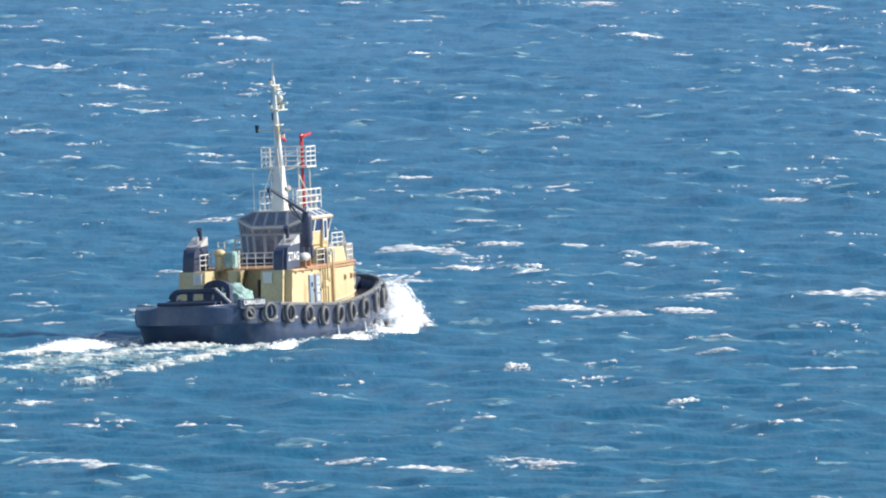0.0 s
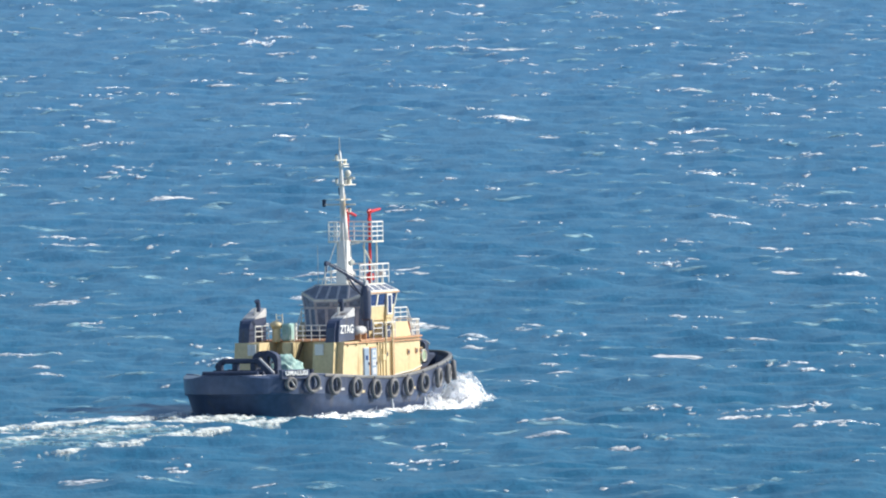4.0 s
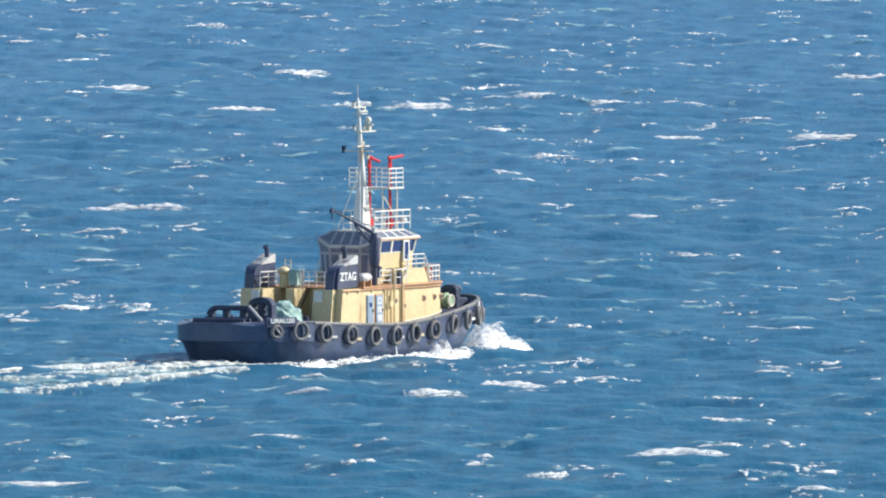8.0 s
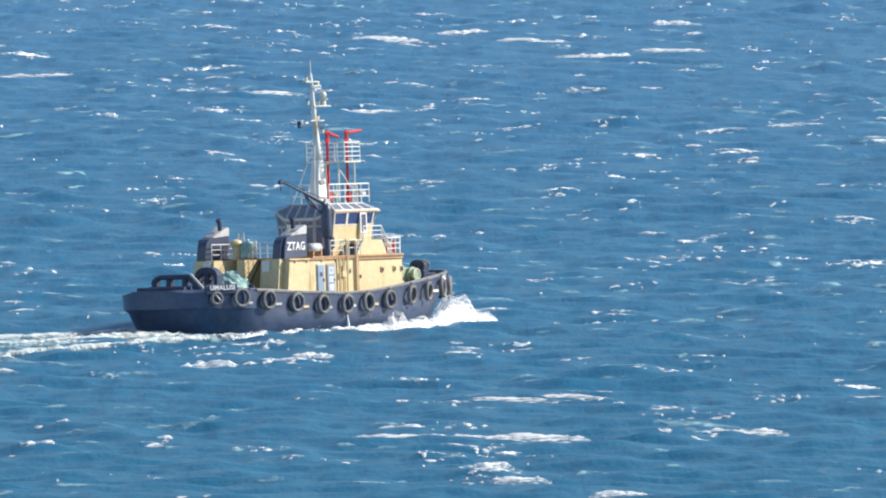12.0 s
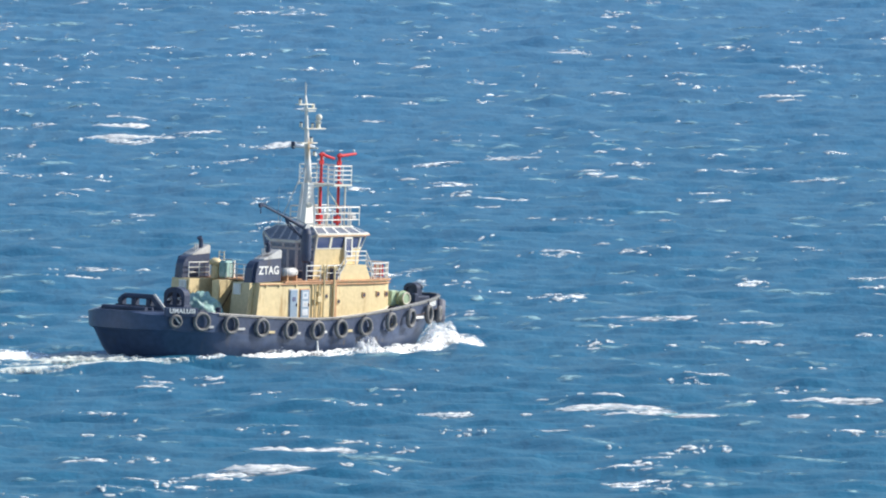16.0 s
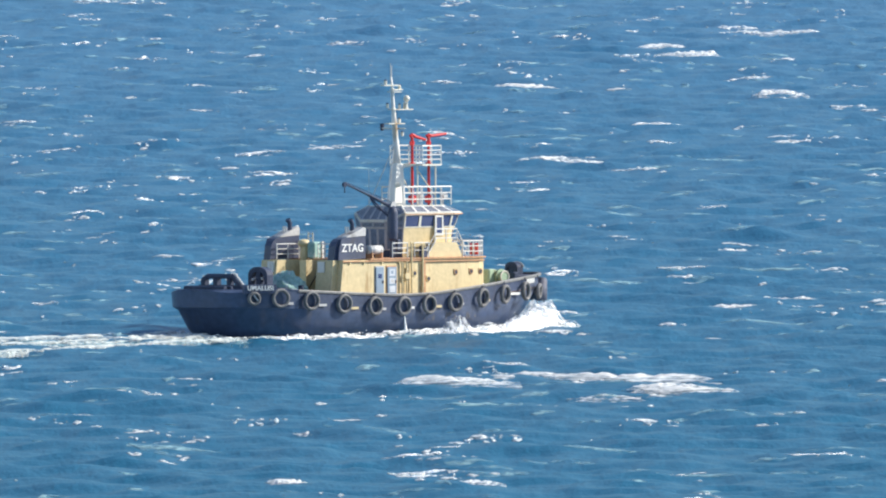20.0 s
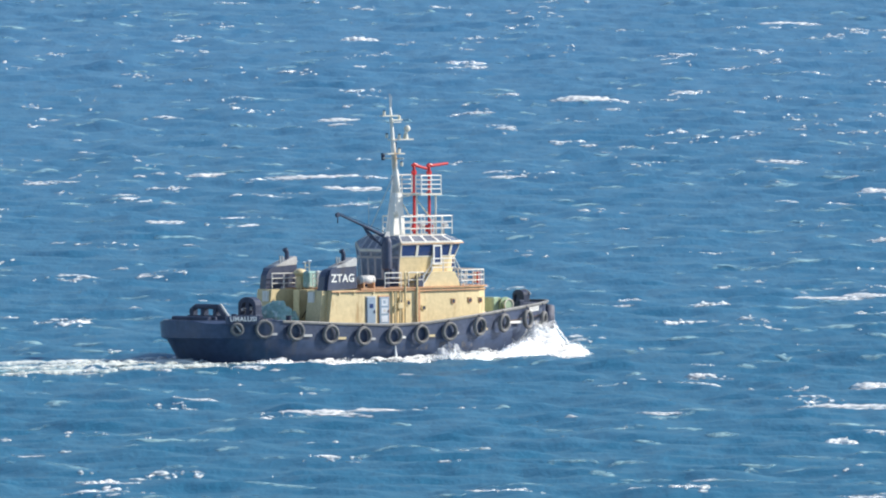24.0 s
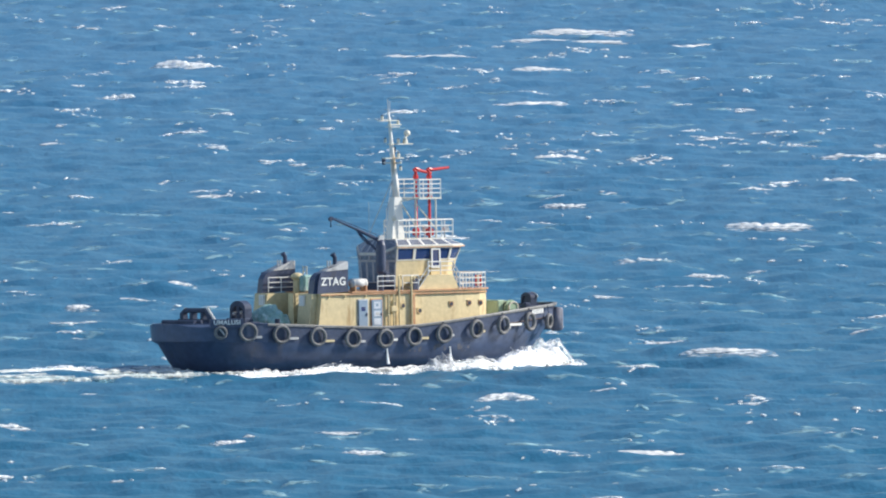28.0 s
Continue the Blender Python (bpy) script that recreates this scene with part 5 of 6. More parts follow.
crest(0, -30.4, 1425, 4.9, 0.84, -2.0, 1.1)
crest(0, -17.0, 1377, 4.7, 0.81, -2.0, 1.3)
crest(0, 9.3, 1618, 5.4, 0.95, -2.0, 1.4)
crest(0, -21.3, 1690, 4.8, 0.99, -2.0, 1.6)
crest(0, -61.5, 2100, 5.7, 1.13, -2.0, 1.4)
crest(0, -49.4, 1984, 6.3, 0.88, -2.0, 1.2)
crest(0, -6.5, 1585, 4.2, 0.78, -2.0, 1.6)
crest(0, 7.2, 1508, 4.3, 0.67, -2.0, 1.2)
crest(0, -38.8, 1383, 3.7, 0.63, -2.0, 1.4)
crest(0, -10.2, 1594, 4.3, 0.65, -2.0, 1.5)
crest(0, -35.4, 1379, 3.7, 0.54, -2.0, 1.4)
crest(0, -9.6, 1701, 3.8, 0.75, -2.0, 1.1)
crest(0, -1.9, 1592, 3.9, 0.62, -2.0, 1.6)
crest(0, -44.6, 2177, 4.5, 0.96, -2.0, 1.4)
crest(0, -9.1, 1380, 2.7, 0.54, -2.0, 1.4)
crest(0, -24.4, 1357, 3.0, 0.47, -2.0, 1.1)
crest(0, -2.3, 1704, 4.0, 0.50, -2.0, 1.4)
crest(0, -15.4, 1702, 2.9, 0.58, -2.0, 1.5)
crest(0, -23.1, 1831, 3.1, 0.63, -2.0, 1.5)
crest(0, -0.2, 1617, 3.2, 0.48, -2.0, 1.1)
crest(0, -12.4, 1506, 1.7, 0.66, -2.0, 1.2)
crest(0, 5.9, 1792, 3.5, 0.44, -2.0, 1.1)
crest(0, -1.6, 1462, 1.8, 0.50, -2.0, 1.2)
crest(0, -10.6, 2286, 3.9, 0.56, -2.0, 1.2)
crest(0, 8.2, 2165, 2.9, 0.64, -2.0, 1.2)
crest(2, 10.0, 1407, 4.5, 0.83, 0.5, 4.3)
crest(2, -6.3, 1428, 4.2, 0.84, 0.4, 4.1)
crest(2, -44.3, 1856, 5.0, 1.00, 0.5, 4.1)
crest(2, 12.1, 1644, 4.2, 0.89, 0.4, 4.4)
crest(2, -15.1, 1709, 4.8, 0.67, 0.6, 4.6)
crest(2, -36.8, 1963, 4.3, 0.96, 0.5, 4.5)
crest(2, -29.4, 1396, 2.6, 0.82, 1.0, 4.2)
crest(2, -50.5, 1899, 5.6, 0.65, 0.9, 4.1)
crest(2, -11.2, 1579, 3.5, 0.70, 0.9, 4.5)
crest(2, 7.7, 1780, 3.3, 0.70, 0.9, 4.2)
crest(2, -31.4, 1465, 4.0, 0.36, 0.7, 4.5)
crest(2, 9.2, 1556, 2.7, 0.53, 0.4, 4.4)
crest(2, -26.7, 1482, 2.2, 0.58, 0.9, 4.3)
crest(2, -5.3, 1602, 4.3, 0.31, 0.6, 4.0)
crest(2, -7.3, 2124, 3.6, 0.62, 0.6, 4.2)
crest(2, -33.4, 1394, 3.7, 0.25, 0.6, 4.4)
crest(2, 2.1, 1515, 2.4, 0.45, 0.6, 4.3)
crest(2, -24.8, 2130, 2.9, 0.73, 0.7, 4.1)
crest(2, 2.6, 1633, 3.0, 0.40, 0.7, 4.1)
crest(2, -10.2, 2087, 4.6, 0.41, 0.7, 4.3)
crest(2, -47.2, 1713, 2.5, 0.50, 0.5, 4.2)
crest(2, 4.5, 1825, 3.1, 0.45, 1.0, 4.3)
crest(2, -25.2, 1834, 2.2, 0.63, 0.9, 4.4)
crest(2, 5.3, 1548, 1.9, 0.46, 0.8, 4.2)
crest(2, -36.6, 1393, 3.7, 0.19, 0.5, 4.2)
crest(6, 4.4, 1422, 4.6, 0.81, 3.5, 7.5)
crest(6, -2.1, 1655, 7.0, 0.72, 3.7, 7.5)
crest(6, 8.4, 1422, 4.6, 0.75, 3.6, 7.2)
crest(6, 4.0, 1653, 7.0, 0.62, 3.8, 7.2)
crest(6, -16.1, 1483, 4.7, 0.73, 3.9, 7.3)
crest(6, -10.0, 1441, 3.5, 0.85, 3.9, 7.4)
crest(6, 12.8, 1563, 6.1, 0.46, 3.8, 7.1)
crest(6, -4.6, 2293, 6.5, 0.90, 3.8, 7.2)
crest(6, 4.6, 1806, 5.3, 0.62, 3.7, 7.1)
crest(6, 15.0, 1665, 3.7, 0.57, 4.0, 7.3)
crest(6, -16.0, 1998, 3.9, 0.69, 3.9, 7.4)
crest(6, -39.0, 1869, 5.0, 0.46, 3.9, 7.1)
crest(6, 10.5, 1801, 2.6, 0.79, 3.5, 7.1)
crest(6, -11.4, 2094, 4.9, 0.51, 4.0, 7.2)
crest(6, -25.7, 1483, 3.3, 0.36, 3.9, 7.1)
crest(6, -13.7, 1877, 4.1, 0.46, 3.8, 7.6)
crest(6, 4.5, 2211, 3.3, 0.76, 4.0, 7.2)
crest(6, 17.5, 2023, 3.0, 0.69, 3.7, 7.5)
crest(6, -19.9, 2405, 4.7, 0.59, 3.5, 7.1)
crest(6, 5.0, 2472, 3.0, 0.97, 3.8, 7.5)
crest(6, -0.6, 1537, 2.8, 0.38, 4.1, 7.4)
crest(6, 5.8, 2015, 4.4, 0.39, 4.0, 7.5)
crest(6, -30.9, 1757, 2.6, 0.52, 3.5, 7.3)
crest(6, -20.6, 2064, 3.0, 0.51, 4.1, 7.0)
crest(6, -10.7, 2211, 2.4, 0.65, 3.9, 7.5)
crest(8, -32.3, 1848, 6.6, 1.09, 6.9, 9.4)
crest(8, 8.6, 1440, 4.9, 0.85, 6.8, 9.2)
crest(8, -30.3, 1403, 5.5, 0.55, 6.6, 9.2)
crest(8, -2.0, 1533, 3.6, 0.90, 6.8, 9.5)
crest(8, -11.6, 2089, 5.6, 1.02, 6.7, 9.5)
crest(8, 25.8, 2013, 6.4, 0.79, 6.7, 9.1)
crest(8, -27.0, 2086, 5.6, 0.92, 6.7, 9.5)
crest(8, -39.8, 2146, 6.0, 0.84, 6.7, 9.6)
crest(8, -7.0, 1525, 3.0, 0.82, 7.0, 9.2)
crest(8, 30.0, 2176, 5.1, 0.96, 6.5, 9.4)
crest(8, -23.9, 1908, 5.1, 0.65, 6.7, 9.4)
crest(8, -17.3, 2099, 4.1, 0.82, 6.5, 9.4)
crest(8, 0.4, 1416, 2.1, 0.69, 6.7, 9.3)
crest(8, 11.2, 2010, 4.4, 0.59, 6.6, 9.2)
crest(8, 22.0, 1513, 2.2, 0.67, 6.6, 9.4)
crest(8, 6.8, 2102, 3.9, 0.72, 6.5, 9.3)
crest(8, 11.4, 1490, 2.9, 0.44, 7.0, 9.3)
crest(8, -0.1, 2120, 3.9, 0.62, 6.5, 9.4)
crest(8, -22.9, 2192, 4.0, 0.64, 6.6, 9.2)
crest(8, 8.4, 1827, 3.1, 0.54, 6.8, 9.4)
crest(8, -33.9, 2339, 3.4, 0.80, 7.0, 9.5)
crest(8, 1.8, 1697, 2.9, 0.50, 6.5, 9.6)
crest(8, 0.6, 1960, 2.2, 0.86, 6.9, 9.1)
crest(8, -16.9, 1462, 2.7, 0.36, 6.5, 9.2)
crest(10, 9.2, 1564, 5.4, 0.92, 8.8, 11.2)
crest(10, 9.7, 1672, 5.3, 0.98, 8.6, 11.1)
crest(10, 19.4, 1412, 5.5, 0.62, 8.7, 11.4)
crest(10, 7.6, 1428, 4.2, 0.63, 8.6, 11.0)
crest(10, -27.5, 2006, 5.4, 0.88, 8.5, 11.3)
crest(10, 4.5, 1796, 4.0, 0.97, 8.7, 11.3)
crest(10, -22.6, 1542, 3.0, 0.83, 8.8, 11.5)
crest(10, 27.6, 1812, 6.2, 0.53, 8.9, 11.3)
crest(10, -25.5, 1490, 4.0, 0.51, 8.9, 11.4)
crest(10, 19.2, 1374, 2.0, 0.81, 8.5, 11.5)
crest(10, -30.8, 1774, 3.9, 0.61, 8.9, 11.4)
crest(10, 19.8, 1678, 3.7, 0.58, 8.5, 11.1)
crest(10, 11.2, 1517, 3.7, 0.45, 8.8, 11.4)
crest(10, -35.6, 2141, 4.5, 0.73, 8.6, 11.3)
crest(10, 4.8, 1750, 3.9, 0.51, 8.6, 11.4)
crest(10, 31.9, 2282, 3.4, 0.89, 8.8, 11.4)
crest(10, -16.4, 2003, 3.9, 0.59, 8.7, 11.4)
crest(10, 23.7, 1704, 2.5, 0.67, 8.7, 11.2)
crest(10, 10.5, 1978, 3.6, 0.58, 8.7, 11.6)
crest(10, 39.0, 2035, 3.5, 0.60, 8.9, 11.1)
crest(10, 3.1, 2043, 3.5, 0.60, 9.0, 11.5)
crest(10, -15.3, 1489, 2.2, 0.51, 8.4, 11.1)
crest(10, 36.0, 1857, 2.7, 0.55, 8.8, 11.1)
crest(10, 10.3, 1940, 2.6, 0.57, 8.6, 11.3)
crest(12, 11.8, 1437, 5.0, 0.78, 10.9, 13.8)
crest(12, 24.2, 1446, 4.6, 0.78, 10.4, 14.0)
crest(12, 7.4, 1437, 5.0, 0.66, 11.0, 13.9)
crest(12, -9.6, 1539, 4.1, 0.91, 10.8, 13.6)
crest(12, 23.0, 2177, 5.9, 1.17, 10.9, 14.0)
crest(12, 3.1, 1437, 5.0, 0.58, 10.4, 13.8)
crest(12, -8.3, 2076, 8.1, 0.71, 10.8, 13.8)
crest(12, 33.6, 1504, 3.3, 0.89, 10.5, 13.9)
crest(12, 17.2, 2225, 6.3, 0.98, 11.0, 13.6)
crest(12, 3.3, 2225, 6.0, 0.87, 10.5, 13.8)
crest(12, 0.6, 2029, 6.0, 0.70, 10.6, 14.0)
crest(12, 16.3, 1366, 3.0, 0.60, 10.6, 13.9)
crest(12, -29.1, 2122, 6.0, 0.73, 10.7, 13.6)
crest(12, 14.1, 1491, 4.6, 0.42, 10.9, 14.1)
crest(12, 10.1, 1489, 4.6, 0.41, 11.0, 13.9)
crest(12, 32.1, 2274, 3.9, 1.00, 10.5, 13.6)
crest(12, 8.3, 1404, 2.4, 0.62, 11.0, 13.7)
crest(12, 31.3, 2197, 6.5, 0.54, 10.8, 13.8)
crest(12, -2.4, 1550, 2.5, 0.68, 10.7, 14.1)
crest(12, 11.1, 2249, 4.4, 0.77, 10.9, 14.1)
crest(12, 10.2, 1385, 2.7, 0.48, 11.0, 14.1)
crest(12, 1.5, 1948, 3.8, 0.57, 10.8, 13.9)
crest(12, 21.5, 2082, 3.3, 0.71, 11.0, 13.8)
crest(12, -21.7, 2014, 3.0, 0.69, 10.6, 13.9)
crest(12, -13.7, 1698, 2.5, 0.58, 10.5, 13.6)
crest(15, -8.7, 1417, 4.2, 0.83, 13.4, 16.1)
crest(15, 33.8, 1516, 4.7, 0.83, 13.1, 16.4)
crest(15, 29.6, 1510, 4.7, 0.75, 13.3, 16.2)
crest(15, 37.7, 1510, 4.7, 0.62, 13.0, 16.6)
crest(15, 41.0, 1514, 3.8, 0.70, 13.4, 16.0)
crest(15, -7.5, 1527, 5.6, 0.45, 13.0, 16.3)
crest(15, 6.6, 1423, 3.1, 0.70, 13.2, 16.4)
crest(15, 22.3, 1531, 4.1, 0.60, 13.0, 16.0)
crest(15, 13.3, 2016, 4.2, 0.99, 12.9, 16.6)
crest(15, 20.2, 1701, 5.8, 0.50, 13.3, 16.3)
crest(15, -6.7, 1793, 4.8, 0.66, 13.3, 16.4)
crest(15, 44.4, 1516, 3.8, 0.57, 13.4, 16.3)
crest(15, 28.6, 1459, 3.4, 0.57, 13.0, 16.3)
crest(15, 21.9, 1950, 3.8, 0.86, 13.0, 16.1)
crest(15, -10.9, 1798, 4.8, 0.56, 13.0, 16.1)
crest(15, -4.1, 1741, 3.0, 0.77, 13.4, 16.4)
crest(15, 3.3, 1515, 2.2, 0.74, 13.3, 16.1)
crest(15, 36.0, 1664, 4.5, 0.43, 13.4, 16.5)
crest(15, 5.1, 1991, 3.9, 0.68, 13.5, 16.0)
crest(15, -6.7, 2081, 6.6, 0.41, 12.9, 16.5)
crest(15, -2.1, 1406, 1.9, 0.62, 13.3, 16.1)
crest(15, 39.9, 1668, 4.5, 0.36, 13.0, 16.5)
crest(15, 48.4, 2047, 4.8, 0.50, 13.1, 16.3)
crest(15, -1.3, 2036, 3.2, 0.70, 13.2, 16.6)
crest(15, 11.2, 1385, 1.7, 0.54, 13.2, 16.1)
crest(17, 6.9, 1465, 6.1, 0.86, 15.6, 18.2)
crest(17, 41.2, 1524, 6.5, 0.82, 15.8, 18.2)
crest(17, 31.7, 1409, 5.5, 0.83, 15.8, 18.2)
crest(17, 27.5, 1517, 6.3, 0.82, 15.5, 18.1)
crest(17, 32.3, 1525, 4.9, 0.90, 15.9, 18.4)
crest(17, 35.9, 1729, 7.2, 0.76, 15.8, 18.2)
crest(17, 1.2, 1429, 3.9, 0.84, 15.4, 18.5)
crest(17, 25.3, 1469, 4.3, 0.72, 15.9, 18.1)
crest(17, 7.3, 1426, 3.3, 0.84, 15.7, 18.3)
crest(17, 43.9, 1501, 5.5, 0.52, 15.8, 18.4)
crest(17, -4.3, 2047, 6.5, 0.80, 15.6, 18.5)
crest(17, -3.1, 2260, 6.6, 0.78, 15.9, 18.4)
crest(17, 12.3, 2253, 4.1, 0.99, 16.0, 18.0)
crest(17, 5.7, 2253, 7.2, 0.55, 16.0, 18.1)
crest(17, 16.8, 1514, 2.8, 0.52, 15.5, 18.2)
crest(17, 36.0, 2290, 6.8, 0.48, 15.7, 18.3)
crest(17, 30.2, 2297, 6.8, 0.47, 15.9, 18.0)
crest(17, 27.4, 1836, 3.6, 0.54, 15.9, 18.5)
crest(17, 6.0, 1848, 2.9, 0.63, 15.8, 18.3)
crest(17, 44.0, 2322, 5.1, 0.57, 15.8, 18.4)
crest(17, 56.5, 2157, 4.0, 0.63, 15.6, 18.2)
crest(17, -6.5, 1936, 2.4, 0.85, 15.7, 18.2)
crest(17, 24.6, 1882, 3.0, 0.55, 15.7, 18.4)
crest(17, 2.7, 2058, 2.8, 0.71, 15.7, 18.5)
crest(17, 12.5, 1513, 1.9, 0.52, 15.4, 18.0)
crest(19, 31.0, 1499, 5.3, 0.88, 17.8, 20.0)
crest(19, -5.8, 1413, 4.5, 0.83, 17.8, 20.5)
crest(19, -7.6, 2262, 7.8, 1.22, 17.6, 20.3)
crest(19, 41.6, 1533, 4.5, 0.90, 17.9, 20.5)
crest(19, 35.8, 1786, 6.6, 0.79, 17.6, 20.2)
crest(19, -7.8, 1966, 4.8, 1.16, 17.5, 20.0)
crest(19, 53.3, 1677, 4.1, 0.74, 17.9, 20.5)
crest(19, 6.8, 2273, 6.1, 0.89, 18.0, 20.1)
crest(19, 35.5, 1528, 4.5, 0.45, 17.7, 20.4)
crest(19, 27.9, 1409, 2.8, 0.62, 17.6, 20.0)
crest(19, 49.4, 1667, 3.3, 0.74, 17.8, 20.4)
crest(19, -6.4, 1512, 3.7, 0.52, 17.8, 20.1)
crest(19, 11.5, 1888, 3.9, 0.74, 18.0, 20.2)
crest(19, 7.5, 1953, 3.8, 0.77, 17.4, 20.0)
crest(19, 14.9, 1406, 2.4, 0.62, 17.7, 20.5)
crest(19, 64.7, 2394, 4.1, 1.06, 17.6, 20.2)
crest(19, 8.1, 2099, 5.7, 0.51, 17.6, 20.1)
crest(19, 10.8, 1437, 3.2, 0.35, 17.7, 20.2)
crest(19, 33.6, 2021, 3.0, 0.69, 17.5, 20.5)
crest(19, -7.8, 1802, 2.7, 0.62, 17.5, 20.2)
crest(19, 53.5, 2044, 3.5, 0.60, 17.5, 20.6)
crest(19, -2.7, 1430, 2.1, 0.49, 17.8, 20.3)
crest(19, 25.9, 1525, 3.0, 0.37, 17.9, 20.1)
crest(19, 33.5, 2124, 2.3, 0.73, 17.6, 20.0)
crest(21, 29.7, 1524, 5.2, 0.81, 20.0, 23.1)
crest(21, 38.8, 1530, 5.2, 0.68, 19.6, 23.6)
crest(21, 34.1, 1518, 5.1, 0.68, 19.4, 23.0)
crest(21, 68.0, 2272, 6.1, 1.23, 19.8, 23.5)
crest(21, 25.7, 1551, 4.4, 0.77, 19.7, 23.2)
crest(21, 57.5, 2244, 4.9, 1.32, 19.5, 23.5)
crest(21, 25.2, 1526, 5.2, 0.58, 19.9, 23.3)
crest(21, 21.6, 1896, 4.6, 0.93, 19.9, 23.1)
crest(21, 49.2, 1768, 3.5, 1.04, 19.7, 23.2)
crest(21, 29.6, 1557, 4.4, 0.61, 19.5, 23.2)
crest(21, 45.5, 1427, 3.1, 0.56, 19.9, 23.4)
crest(21, 63.1, 1734, 3.8, 0.68, 19.8, 23.0)
crest(21, 41.4, 1952, 3.6, 0.86, 19.4, 23.1)
crest(21, 5.3, 1896, 3.5, 0.84, 19.9, 23.3)
crest(21, 16.8, 1856, 3.4, 0.82, 20.0, 23.5)
crest(21, 40.0, 2121, 5.5, 0.62, 20.0, 23.0)
crest(21, 62.9, 2120, 3.6, 0.94, 19.4, 23.3)
crest(21, 37.7, 1958, 3.6, 0.77, 19.4, 23.5)
crest(21, 18.8, 1536, 2.4, 0.68, 19.6, 23.0)
crest(21, 22.6, 1409, 2.4, 0.55, 19.6, 23.0)
crest(21, 47.5, 1614, 3.4, 0.47, 20.0, 23.5)
crest(21, 57.0, 2336, 3.4, 0.92, 19.8, 23.4)
crest(21, 12.4, 1800, 4.2, 0.44, 19.7, 23.5)
crest(21, 25.5, 2284, 3.6, 0.78, 19.6, 23.6)
crest(21, 13.5, 1473, 2.2, 0.51, 19.7, 23.5)
crest(25, 35.4, 2001, 6.9, 0.88, 22.9, 26.1)
crest(25, 62.8, 1555, 5.2, 0.69, 23.0, 26.5)
crest(25, 27.3, 1549, 5.0, 0.63, 22.6, 26.5)
crest(25, 66.9, 1586, 3.5, 0.93, 22.7, 26.4)
crest(25, 31.7, 1552, 5.0, 0.59, 23.1, 26.5)
crest(25, 65.5, 2208, 5.7, 0.97, 22.8, 26.4)
crest(25, 38.0, 1974, 5.8, 0.68, 23.0, 26.4)
crest(25, 73.2, 1740, 4.5, 0.59, 23.0, 26.6)
crest(25, 40.3, 1415, 3.5, 0.49, 22.7, 26.3)
crest(25, 60.5, 1503, 2.2, 0.81, 22.7, 26.1)
crest(25, 47.9, 2410, 3.5, 1.18, 22.8, 26.1)
crest(25, 69.2, 1738, 4.5, 0.46, 22.9, 26.2)
crest(25, 25.8, 2004, 3.9, 0.69, 23.0, 26.2)
crest(25, 83.5, 1967, 3.4, 0.77, 23.1, 26.0)
crest(25, 95.2, 2471, 5.5, 0.73, 22.9, 26.6)
crest(25, 11.7, 1449, 2.1, 0.64, 22.7, 26.3)
crest(25, 41.4, 2149, 4.5, 0.63, 23.0, 26.1)
crest(25, 60.1, 1727, 2.3, 0.76, 22.9, 26.4)
crest(25, 77.3, 2040, 4.0, 0.60, 22.6, 26.3)
crest(25, 32.0, 1420, 2.8, 0.42, 22.6, 26.5)
crest(25, 71.6, 1654, 2.6, 0.57, 22.6, 26.2)
crest(25, 20.7, 1895, 3.5, 0.56, 22.8, 26.1)
crest(25, 69.3, 1510, 1.5, 0.82, 22.7, 26.0)
crest(25, 55.4, 1601, 2.4, 0.55, 22.8, 26.1)
crest(25, 79.3, 1857, 2.7, 0.64, 22.8, 26.1)
crest(27, 65.4, 1515, 5.5, 0.74, 25.9, 30.0)
crest(27, 92.9, 1924, 5.9, 0.94, 25.8, 30.0)
crest(27, 54.6, 2381, 5.8, 1.39, 25.8, 30.0)
crest(27, 79.2, 2417, 10.0, 0.82, 25.8, 30.0)
crest(27, 59.3, 1597, 3.5, 0.93, 25.5, 30.0)
crest(27, 78.1, 1673, 4.9, 0.73, 25.9, 30.0)
crest(27, 64.6, 1903, 4.2, 0.83, 25.6, 30.0)
crest(27, 85.1, 2259, 6.3, 0.77, 25.7, 30.0)
crest(27, 23.8, 1552, 3.0, 0.76, 25.8, 30.0)
crest(27, 82.2, 2100, 4.1, 1.02, 25.6, 30.0)
crest(27, 109.5, 2458, 7.5, 0.72, 25.8, 30.0)
crest(27, 90.8, 2372, 5.2, 0.92, 25.9, 30.0)
crest(27, 27.6, 1445, 1.8, 0.78, 25.8, 30.0)
crest(27, 51.0, 1535, 2.8, 0.52, 25.4, 30.0)
crest(27, 45.3, 2279, 3.6, 0.89, 25.9, 30.0)
crest(27, 34.8, 1813, 4.2, 0.44, 26.0, 30.0)
crest(27, 46.9, 1517, 2.4, 0.52, 25.8, 30.0)
crest(27, 38.9, 1535, 2.2, 0.52, 25.9, 30.0)
crest(27, 32.9, 1757, 2.4, 0.60, 25.5, 30.0)
crest(27, 83.0, 1822, 2.7, 0.53, 25.4, 30.0)
crest(27, 100.8, 2476, 6.6, 0.39, 25.8, 30.0)
crest(27, 78.2, 1977, 3.4, 0.48, 25.9, 30.0)
crest(27, 95.3, 2480, 6.6, 0.37, 25.9, 30.0)

